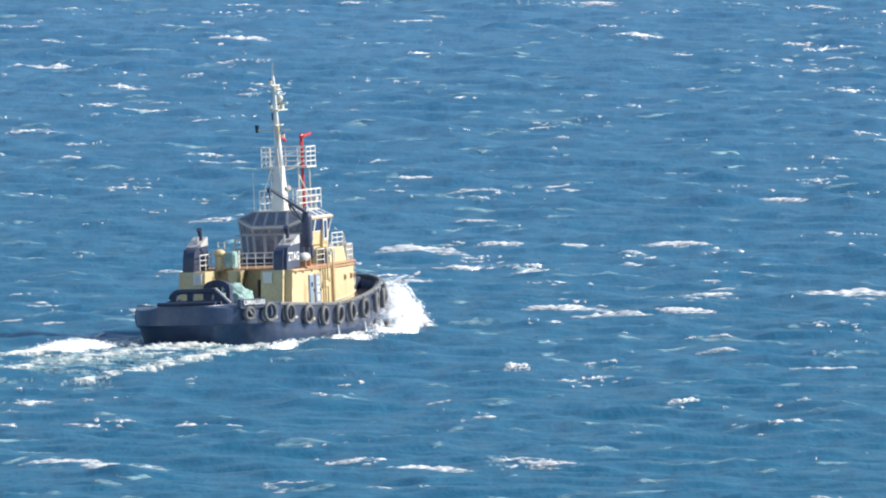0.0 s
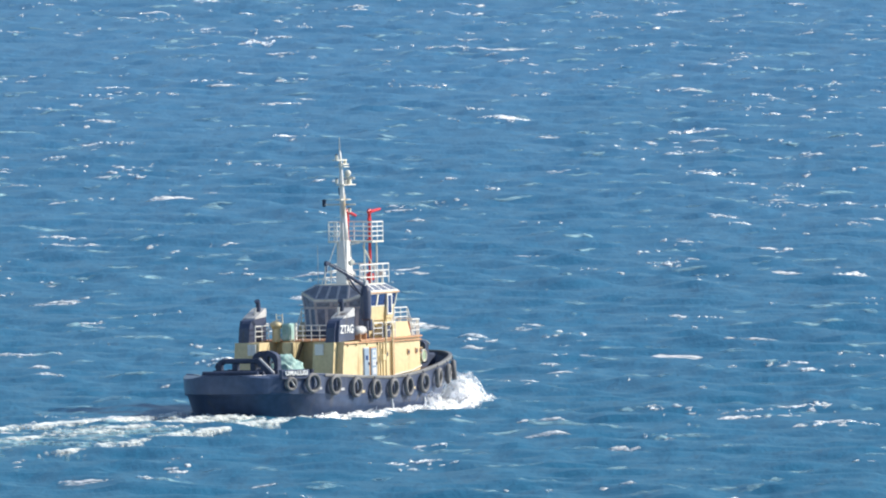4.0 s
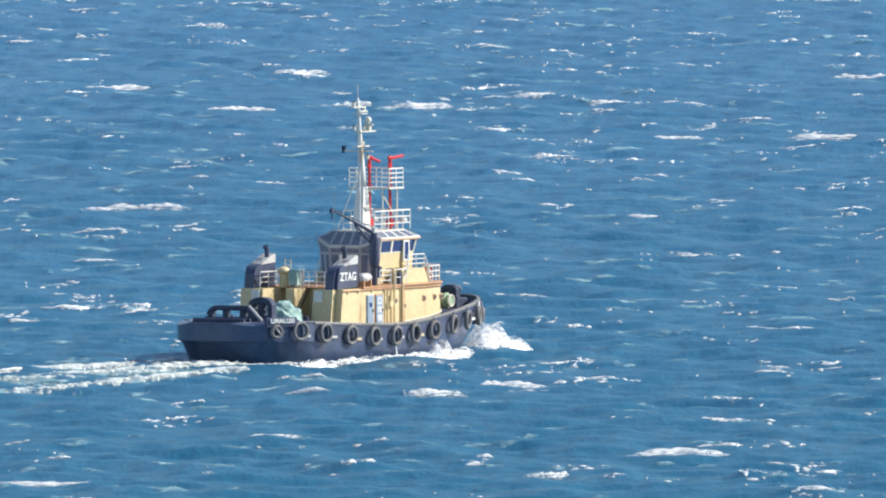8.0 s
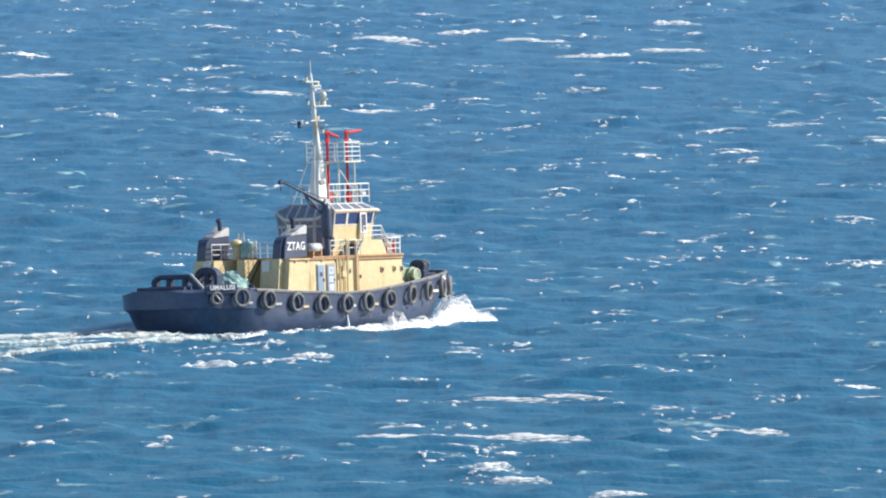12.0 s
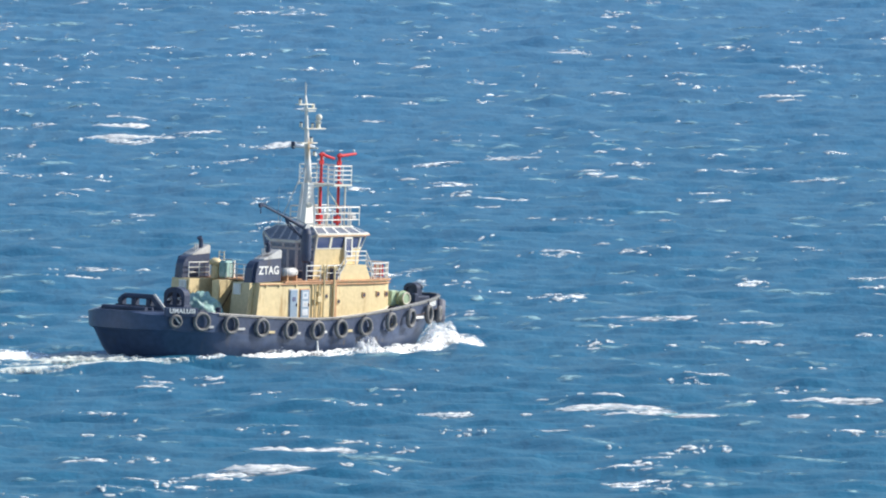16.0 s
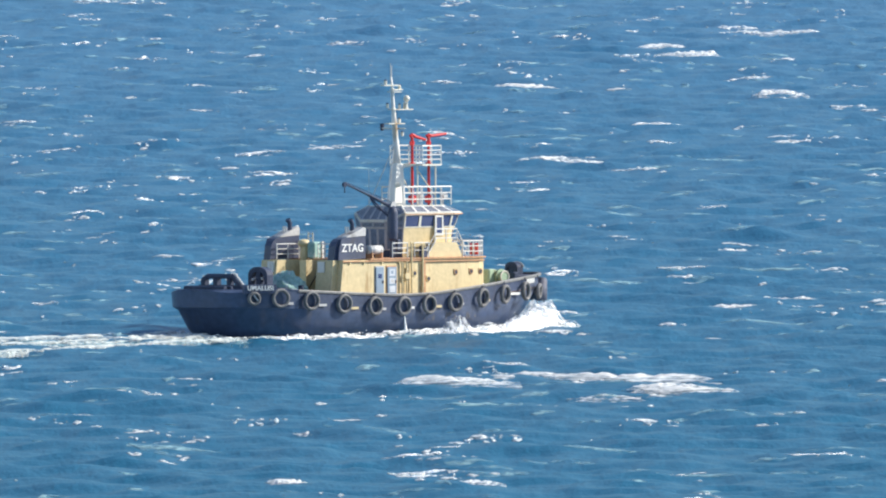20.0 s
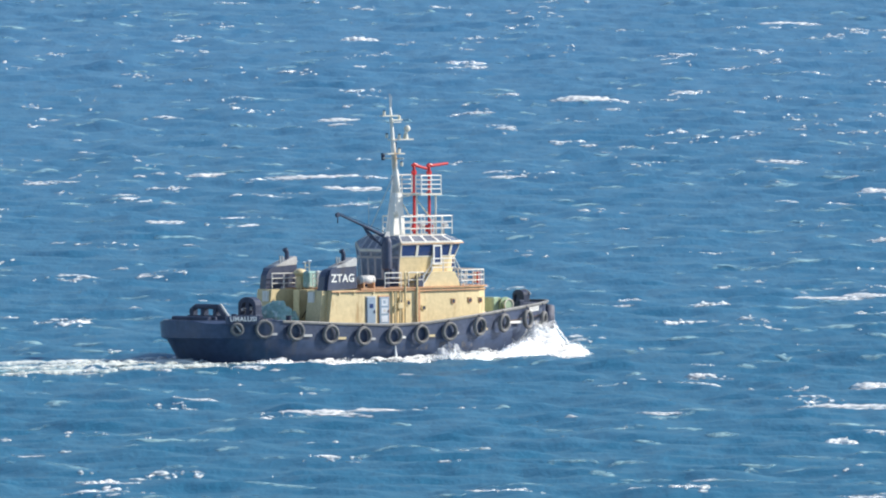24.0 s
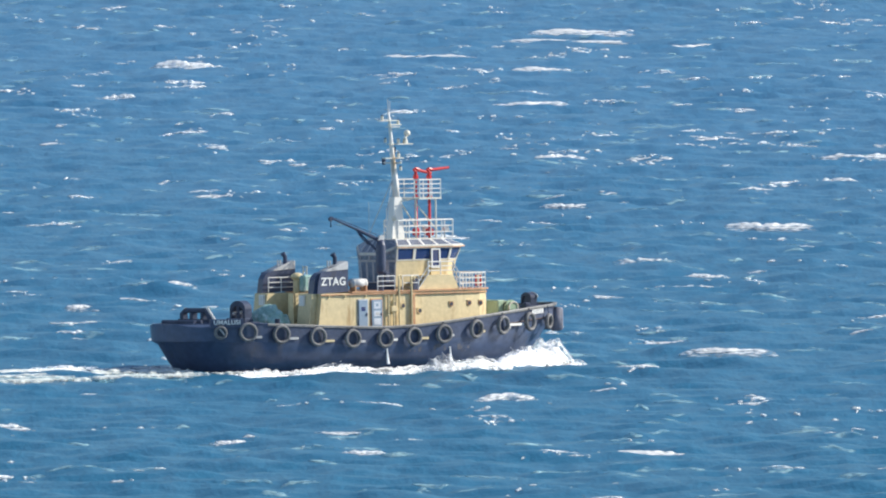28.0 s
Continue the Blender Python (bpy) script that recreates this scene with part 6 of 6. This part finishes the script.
crest(7, -1.7, 1645, 8.4, 1.05, 6.1, 8.0)
crest(7, 4.0, 1791, 6.1, 0.99, 6.1, 8.0)
crest(7, -31.2, 1856, 9.2, 1.05, 6.1, 8.0)
crest(7, 5.0, 1419, 8.1, 1.05, 6.1, 8.0)
crest(7, -4.0, 1532, 4.6, 0.80, 6.1, 8.0)
crest(9, -15.2, 2016, 5.2, 0.87, 8.1, 10.0)
crest(9, -24.9, 1776, 5.0, 0.84, 8.1, 10.0)
crest(9, -0.1, 1496, 3.5, 0.65, 8.1, 10.0)
crest(9, 7.0, 1708, 3.2, 0.61, 8.1, 10.0)
crest(9, 24.1, 2022, 4.7, 0.81, 8.1, 10.0)
crest(9, 10.1, 1677, 3.1, 0.61, 8.1, 10.0)
crest(16, 28.6, 1537, 5.0, 0.85, 15.1, 17.0)
crest(16, 38.6, 1529, 5.7, 0.94, 15.1, 17.0)
crest(16, 44.7, 1532, 5.7, 0.94, 15.1, 17.0)
crest(16, -3.0, 2073, 5.8, 0.95, 15.1, 17.0)
crest(16, 7.9, 1437, 6.3, 1.03, 15.1, 17.0)
crest(16, 27.6, 1894, 4.8, 0.83, 15.1, 17.0)
crest(20, 41.7, 2150, 5.3, 0.89, 19.1, 21.0)
crest(20, 37.1, 1547, 8.6, 1.05, 19.1, 21.0)
crest(20, 25.4, 1540, 6.1, 0.99, 19.1, 21.0)
crest(20, 71.8, 2314, 5.6, 0.93, 19.1, 21.0)
crest(20, 57.8, 2273, 4.0, 0.72, 19.1, 21.0)
crest(22, 25.6, 1550, 8.3, 1.05, 21.1, 23.0)
crest(22, 31.7, 1543, 5.0, 0.85, 21.1, 23.0)
crest(22, 16.7, 1538, 3.2, 0.62, 21.1, 23.0)
crest(22, 70.5, 1895, 3.5, 0.66, 21.1, 23.0)
crest(22, 71.5, 2078, 2.4, 0.51, 21.1, 23.0)
crest(28, 37.7, 1803, 3.8, 0.69, 27.1, 30.0)
crest(28, 97.8, 2502, 8.9, 1.05, 27.1, 30.0)
crest(28, 107.1, 2100, 5.4, 0.90, 27.1, 30.0)
crest(28, 77.6, 1850, 3.7, 0.69, 27.1, 30.0)
crest(28, 102.1, 2043, 4.3, 0.75, 27.1, 30.0)
crest(1, -24.6, 1847, 3.9, 0.76, 0.1, 2.0)
crest(1, -45.0, 1861, 5.6, 1.00, 0.1, 2.0)
crest(1, -50.4, 2004, 3.3, 0.68, 0.1, 2.0)
crest(1, -12.8, 1725, 4.2, 0.81, 0.1, 2.0)
crest(1, -18.0, 1719, 2.8, 0.62, 0.1, 2.0)
crest(1, -9.5, 1594, 1.8, 0.50, 0.1, 2.0)
crest(3, -37.7, 2148, 8.4, 1.10, 2.1, 4.0)
crest(3, -36.8, 1965, 7.0, 1.10, 2.1, 4.0)
crest(3, -47.2, 1860, 4.6, 0.86, 2.1, 4.0)
crest(3, -47.0, 1787, 3.8, 0.75, 2.1, 4.0)
crest(3, -11.8, 2088, 5.8, 1.04, 2.1, 4.0)
crest(3, 9.7, 1647, 5.1, 0.93, 2.1, 4.0)
crest(3, 13.5, 1925, 5.9, 1.05, 2.1, 4.0)
crest(3, 1.1, 1614, 3.6, 0.72, 2.1, 4.0)
crest(3, -40.6, 1740, 4.9, 0.90, 2.1, 4.0)
crest(3, -31.8, 1459, 5.1, 0.94, 2.1, 4.0)
crest(11, 2.2, 1811, 4.6, 0.87, 10.1, 12.0)
crest(11, 8.1, 1673, 4.3, 0.82, 10.1, 12.0)
crest(11, 0.3, 2046, 3.1, 0.65, 10.1, 12.0)
crest(11, -29.8, 2040, 2.9, 0.63, 10.1, 12.0)
crest(11, -20.2, 1626, 3.2, 0.66, 10.1, 12.0)
crest(11, -8.5, 1927, 4.2, 0.80, 10.1, 12.0)
crest(18, 14.4, 1892, 5.6, 1.01, 17.1, 19.0)
crest(18, 5.5, 1900, 2.7, 0.59, 17.1, 19.0)
crest(18, 24.4, 1525, 3.1, 0.65, 17.1, 19.0)
crest(18, -4.7, 1543, 2.7, 0.59, 17.1, 19.0)
crest(18, 25.5, 1483, 2.3, 0.54, 17.1, 19.0)
crest(18, -4.8, 1472, 3.7, 0.73, 17.1, 19.0)
crest(26, 22.5, 1926, 4.6, 0.86, 25.1, 27.0)
crest(26, 20.8, 1694, 3.1, 0.65, 25.1, 27.0)
crest(26, 28.9, 1781, 1.6, 0.50, 25.1, 27.0)
crest(26, 25.8, 1548, 4.4, 0.83, 25.1, 27.0)
crest(26, 46.3, 1534, 1.7, 0.50, 25.1, 27.0)
crest(26, 22.0, 1543, 2.4, 0.55, 25.1, 27.0)

# ---- wake and bow wave ----
def foam_sheet(x0, x1, y0, y1, step, seed, cover, lift, shape, base=0.02):
    """A patchy, lumpy sheet of foam; shape gives how dense it is at a place."""
    xs_, ys_ = np.arange(x0, x1, step), np.arange(y0, y1, step)
    X, Y = np.meshgrid(xs_, ys_)
    n = ripple(X, Y, 3.2, 1.3, seed)
    dense = shape(X, Y)
    fine = ripple(X, Y, 1.1, 0.6, seed + 1)
    val = n + 0.75 * fine + cover * 2 - 1 + (dense - 1) * 2.2
    Zs = lift * np.clip(val, 0.0, 1.2) * (0.85 + 0.25 * fine)
    Zs = np.where(val > 0, np.maximum(Zs, 0.03) + 0.06, -0.3)
    keep = (val[:-1, :-1] > -0.12) | (val[1:, 1:] > -0.12)
    return grid_mesh(xs_, ys_, Zs + base, keep, np.clip(0.2 + 0.75 * val, 0, 1))


wake = thing("wake", "streaky white foam wake trailing behind the tug", "wake")
WAKE_PARTS = (
    ("wake_streak", -70, -10.5, -14.5, -2.5, 0.72, 0.11, 11, lambda X, Y: np.clip(1.2 - np.abs(Y + 4.4 - (X + 12) * 0.13) / (1.3 - (X + 12) * 0.012) - np.clip((-X - 40) / 60, 0, 1), 0, 1)),
    ("wake_streak", -64, -12.0, 1.5, 12.0, 0.78, 0.14, 23, lambda X, Y: np.clip(1.15 - np.abs(Y - 4.4 + (X + 13) * 0.1) / 1.7 - np.clip((-X - 30) / 50, 0, 1), 0, 1)),
    ("wake_wash", -66, -13.2, -5.0, 4.0, 0.74, 0.10, 37, lambda X, Y: np.clip(1.15 - np.abs(Y + 0.4) / 4.0 - np.clip((-X - 26) / 50, 0, 1), 0, 1)),
)
WAKE_PARTS += (("stern_wash", -26, -12.8, -4.6, 4.6, 0.7, 0.2, 71, lambda X, Y: np.clip(1.3 - np.abs(Y) / 4.6 - np.clip((-X - 15) / 14, 0, 1), 0, 1)),)
WAKE_PARTS += (("milky_water", -70, -12.6, -13.5, 11.0, 0.92, 0.06, 61, lambda X, Y: np.clip(1.2 - np.abs(Y + 0.3 - (X + 12) * 0.02) / (5.6 - (X + 12) * 0.08) - np.clip((-X - 45) / 60, 0, 1), 0, 1)),)
for nm, x0, x1, y0, y1, cover, lift, seed, shape in WAKE_PARTS:
    milky = nm == "milky_water"
    me = foam_sheet(x0, x1, y0, y1, 0.2 if milky else 0.16, seed, cover, lift, shape, 0.02 if milky else 0.12)
    me.materials.append(AERATED if milky else WAKE_FOAM)
    ob = tagged(new(nm, me), kind="stuff")
    ob.parent = wake

side_foam = thing("bow_wave", "white bow wave and spray thrown up along the hull", "bow wave")


def side_band(s):
    def shape(X, Y):
        edge = np.interp(X, [a for a, _ in DECK_LINE], [b for _, b in DECK_LINE]) * np.interp(X, (-15, 8, 20), (0.94, 0.95, 0.72))
        d = s * Y - edge
        return np.clip(1.25 - np.abs(d - 0.55) / np.where(d > 0.55, 1.7, 1.0), 0, 1.2) * (d > -0.35) * np.interp(X, (-14, 0, 8, 16), (0.85, 0.8, 1.0, 1.1))
    y0, y1 = sorted((s * 1.0, s * 8.2))
    return foam_sheet(-14.5, 19.5, y0, y1, 0.15, 51 + s, 0.6, 0.24, shape)


for s in (-1, 1):
    me = side_band(s)
    me.materials.append(FOAM)
    ob = tagged(new("hull_side_foam", me), kind="stuff")
    ob.parent = side_foam


def plume(length, depth, height, seed, lean=0.0):
    """A burst of spray: a soft-edged, ragged mound with droplets flung round its top."""
    r = np.random.default_rng(seed)
    us, vs = np.linspace(-1, 1, max(24, int(length / 0.11))), np.linspace(-1, 1, max(14, int(depth / 0.13)))
    U, V = np.meshgrid(us, vs)
    peak = np.where(U > 0.25, (U - 0.25) / 0.75, (U - 0.25) / 1.25)
    n1 = ripple(U * length / 2, V * depth / 2, 2.4, 1.6, seed)
    n2 = ripple(U * length / 2, V * depth / 2, 0.7, 0.6, seed + 1)
    Zs = height * np.clip(1 - np.abs(peak) ** 1.5, 0, 1) * np.clip(1 - V * V, 0, 1) ** 0.7 * (0.78 + 0.4 * n1 + 0.3 * n2) - 0.06
    soft = 0.88 * height * np.clip(1 - np.abs(peak) ** 1.5, 0, 1) * np.clip(1 - V * V, 0, 1) ** 0.7 - 0.06
    rim = np.clip(1 - np.abs(peak) ** 3, 0, 1) * np.clip(1 - V ** 4, 0, 1)
    pieces = []
    for grow, thick in ((1.0, 1.0), (1.18, 0.55), (1.4, 0.4), (1.7, 0.27)):      # the white body, and thinner mist over it
        Y = V * depth / 2 * (0.85 + 0.15 * grow) + 0.06 * n1
        X = U * length / 2 * (0.9 + 0.1 * grow) + lean * np.clip(Zs * grow, 0, 9) + 0.05 * n2
        body = Zs if grow == 1.0 else soft
        h = np.where(body > 0, body * (grow + (grow - 1) * 0.3 * n2), body)
        up = np.clip(Zs / (0.35 * height), 0, 1)
        torn = np.clip(0.3 + Zs / (0.22 * height) + 0.55 * n2, 0, 1)          # ragged where it meets the water
        dense = thick * (0.15 + 0.85 * rim) * ((0.7 + 0.3 * up) * torn if thick == 1.0 else up)
        pieces.append((np.stack([X, Y, h], -1).reshape(-1, 3), grid_quads(U.shape), dense.ravel()))
    base = np.array([(x, y, z) for z in (-1, 1) for y in (-1, 1) for x in (-1, 1)], float)
    faces = np.array([(0, 2, 3, 1), (4, 5, 7, 6), (0, 1, 5, 4), (2, 6, 7, 3), (0, 4, 6, 2), (1, 3, 7, 5)])
    for k in range(700):
        c = pieces[1][0][int(r.integers(U.size))].copy()
        if c[2] < 0.25 * height:
            continue
        c += r.normal(0, 1, 3) * (0.2, 0.2, 0.1) + (0, 0, abs(r.normal(0, 0.16)) * height)
        size = 0.013 * r.uniform(0.25, 1.0) ** -0.8
        pieces.append((base * size * r.uniform(0.5, 1.4, 3) + c, faces, np.ones(8)))
    me = joined(pieces)
    me.materials.append(SPRAY if height > 1.0 else FOAM)          # low wash is foam, tall bursts are spray
    return me


# length, depth, height, place along and beside the ship, turn, lean
PLUMES = (("stem_spray", 7.6, 4.0, 2.2, 15.9, -4.4, 36, 0.1), ("stem_spray", 7.6, 4.0, 2.2, 15.9, 4.4, -36, 0.1), ("shoulder_spray", 8.5, 2.4, 1.05, 12.6, -6.2, 18, 0.0),
          ("shoulder_spray", 8.5, 2.2, 0.9, 7.6, -6.7, 6, 0.0), ("side_spray", 9.0, 2.0, 0.75, 1.6, -6.6, 0, 0.0), ("side_spray", 9.0, 2.0, 0.75, -4.6, -6.5, -3, 0.0),
          ("quarter_spray", 7.0, 1.8, 0.65, -10.6, -5.7, -15, 0.0), ("forward_spray", 6.0, 4.2, 0.85, 17.4, -4.6, 30, 0.2), ("burst_spray", 7.0, 2.4, 2.3, 5.0, -6.9, 4, -0.15),
          ("quarter_wave", 15.0, 5.0, 0.5, -20.5, 5.8, 4, 0.0))
sprays = []
for k, (nm, ln, dp, ht, px, py, turn, lean) in enumerate(PLUMES):
    ob = tagged(new(nm, plume(ln, dp, ht, 100 + k, lean)), kind="stuff")
    ob.parent = side_foam
    sprays.append((ob, px, py, ht, turn))

# seconds, then how far each burst stands out of the water, from 0 to 1
SPRAY_TIMES = (
    (0.0, 1.12, 1.0, .8, .3, .1, .2, .3, 1, 0, 1), (1.0, 0.42, 0.38, .4, .1, .1, .2, .3, 1, 0, 1), (2.0, 0.4, 0.36, .3, .1, .1, .2, .3, .8, 0, 1), (3.0, 0.28, 0.25, .2, .1, .1, .2, .3, .4, 0, 0.6),
    (6.0, 1.08, 1.0, .3, .1, .1, .3, .3, .4, 0, 0), (7.0, 0.5, 0.45, 1, .8, .4, .3, .3, .4, 0, 0.3), (8.0, 0.4, 0.36, .4, .2, .2, .2, .2, .7, 0, 0), (9.0, 0.45, 0.4, .2, .1, .1, .1, .2, 0.3, 0, 0),
    (10.0, 0.26, 0.24, .1, .1, .25, .25, .2, 0.1, 0, 0), (10.5, 0.45, 0.405, .4, .4, .3, .3, .2, 0.15, 0, 0), (11.0, 0.5, 0.45, 1, 1, .5, .4, .2, 0.2, 1, 0), (11.5, 0.55, 0.495, 1, .8, .3, .2, .2, .5, .3, 0),
    (12.0, 0.4, 0.36, .9, .4, .2, .1, .2, .6, 0, 0), (15.0, 0.5, 0.45, .9, .8, .8, .8, .6, .4, 0, 0.5), (16.0, 0.36, 0.33, .3, .2, .1, .4, .3, .7, 0, 1), (17.0, 0.62, 0.56, .4, 0, .1, .1, .3, .8, 0, 0.5),
    (18.0, 0.34, 0.3, .3, .9, 1, 1, .7, .5, 0, 0.2), (19.0, 0.36, 0.33, .5, .4, .3, .5, .3, 0.15, 0, 0), (20.0, 0.42, 0.4, .8, .3, .1, .1, .2, 0.25, 0, 0), (21.0, 0.56, 0.5, .1, 0, 0, .2, .2, 0.5, 0, 0),
    (22.0, 0.32, 0.3, .8, .3, 0, .1, .2, 0.8, 0, 0), (25.0, 0.75, 0.68, .9, .5, .2, .2, .5, 0.75, 0, 0), (26.0, 0.3, 0.27, 1, .9, .8, .2, .2, .7, 0, 0.3), (27.0, 0.34, 0.3, .4, .5, .7, .6, .6, .5, 0, 1),
    (28.0, 0.42, 0.38, 1, .6, .1, .6, .3, .15, 0, 0.6))


# ---- what moves ----
def motions():
    walk(tug, [(t, pose(x, y, heave - 1.1, roll, trim, head) @ pose(0, 0, 1.1)) for t, x, y, heave, roll, trim, head in TUG_WAY])
    level = [(t, pose(x, y, 0, 0, 0, head)) for t, x, y, heave, roll, trim, head in TUG_WAY]
    walk(wake, level)
    walk(side_foam, level)
    for k, (ob, px, py, ht, turn) in enumerate(sprays):
        walk(ob, [(row[0], pose(px, py, (row[1 + k] - 1) * ht, 0, 0, turn)) for row in SPRAY_TIMES])
    flow = [(t, pose(DRIFT[0] * (t - 14), DRIFT[1] * (t - 14), 0)) for t in (0.0, 7.0, 14.0, 21.0, 28.0)]
    walk(sea, flow)
    walk(fleck, flow)
    walk(veil, flow)
    for ob, rows in crests:
        walk(ob, rows)


motions()
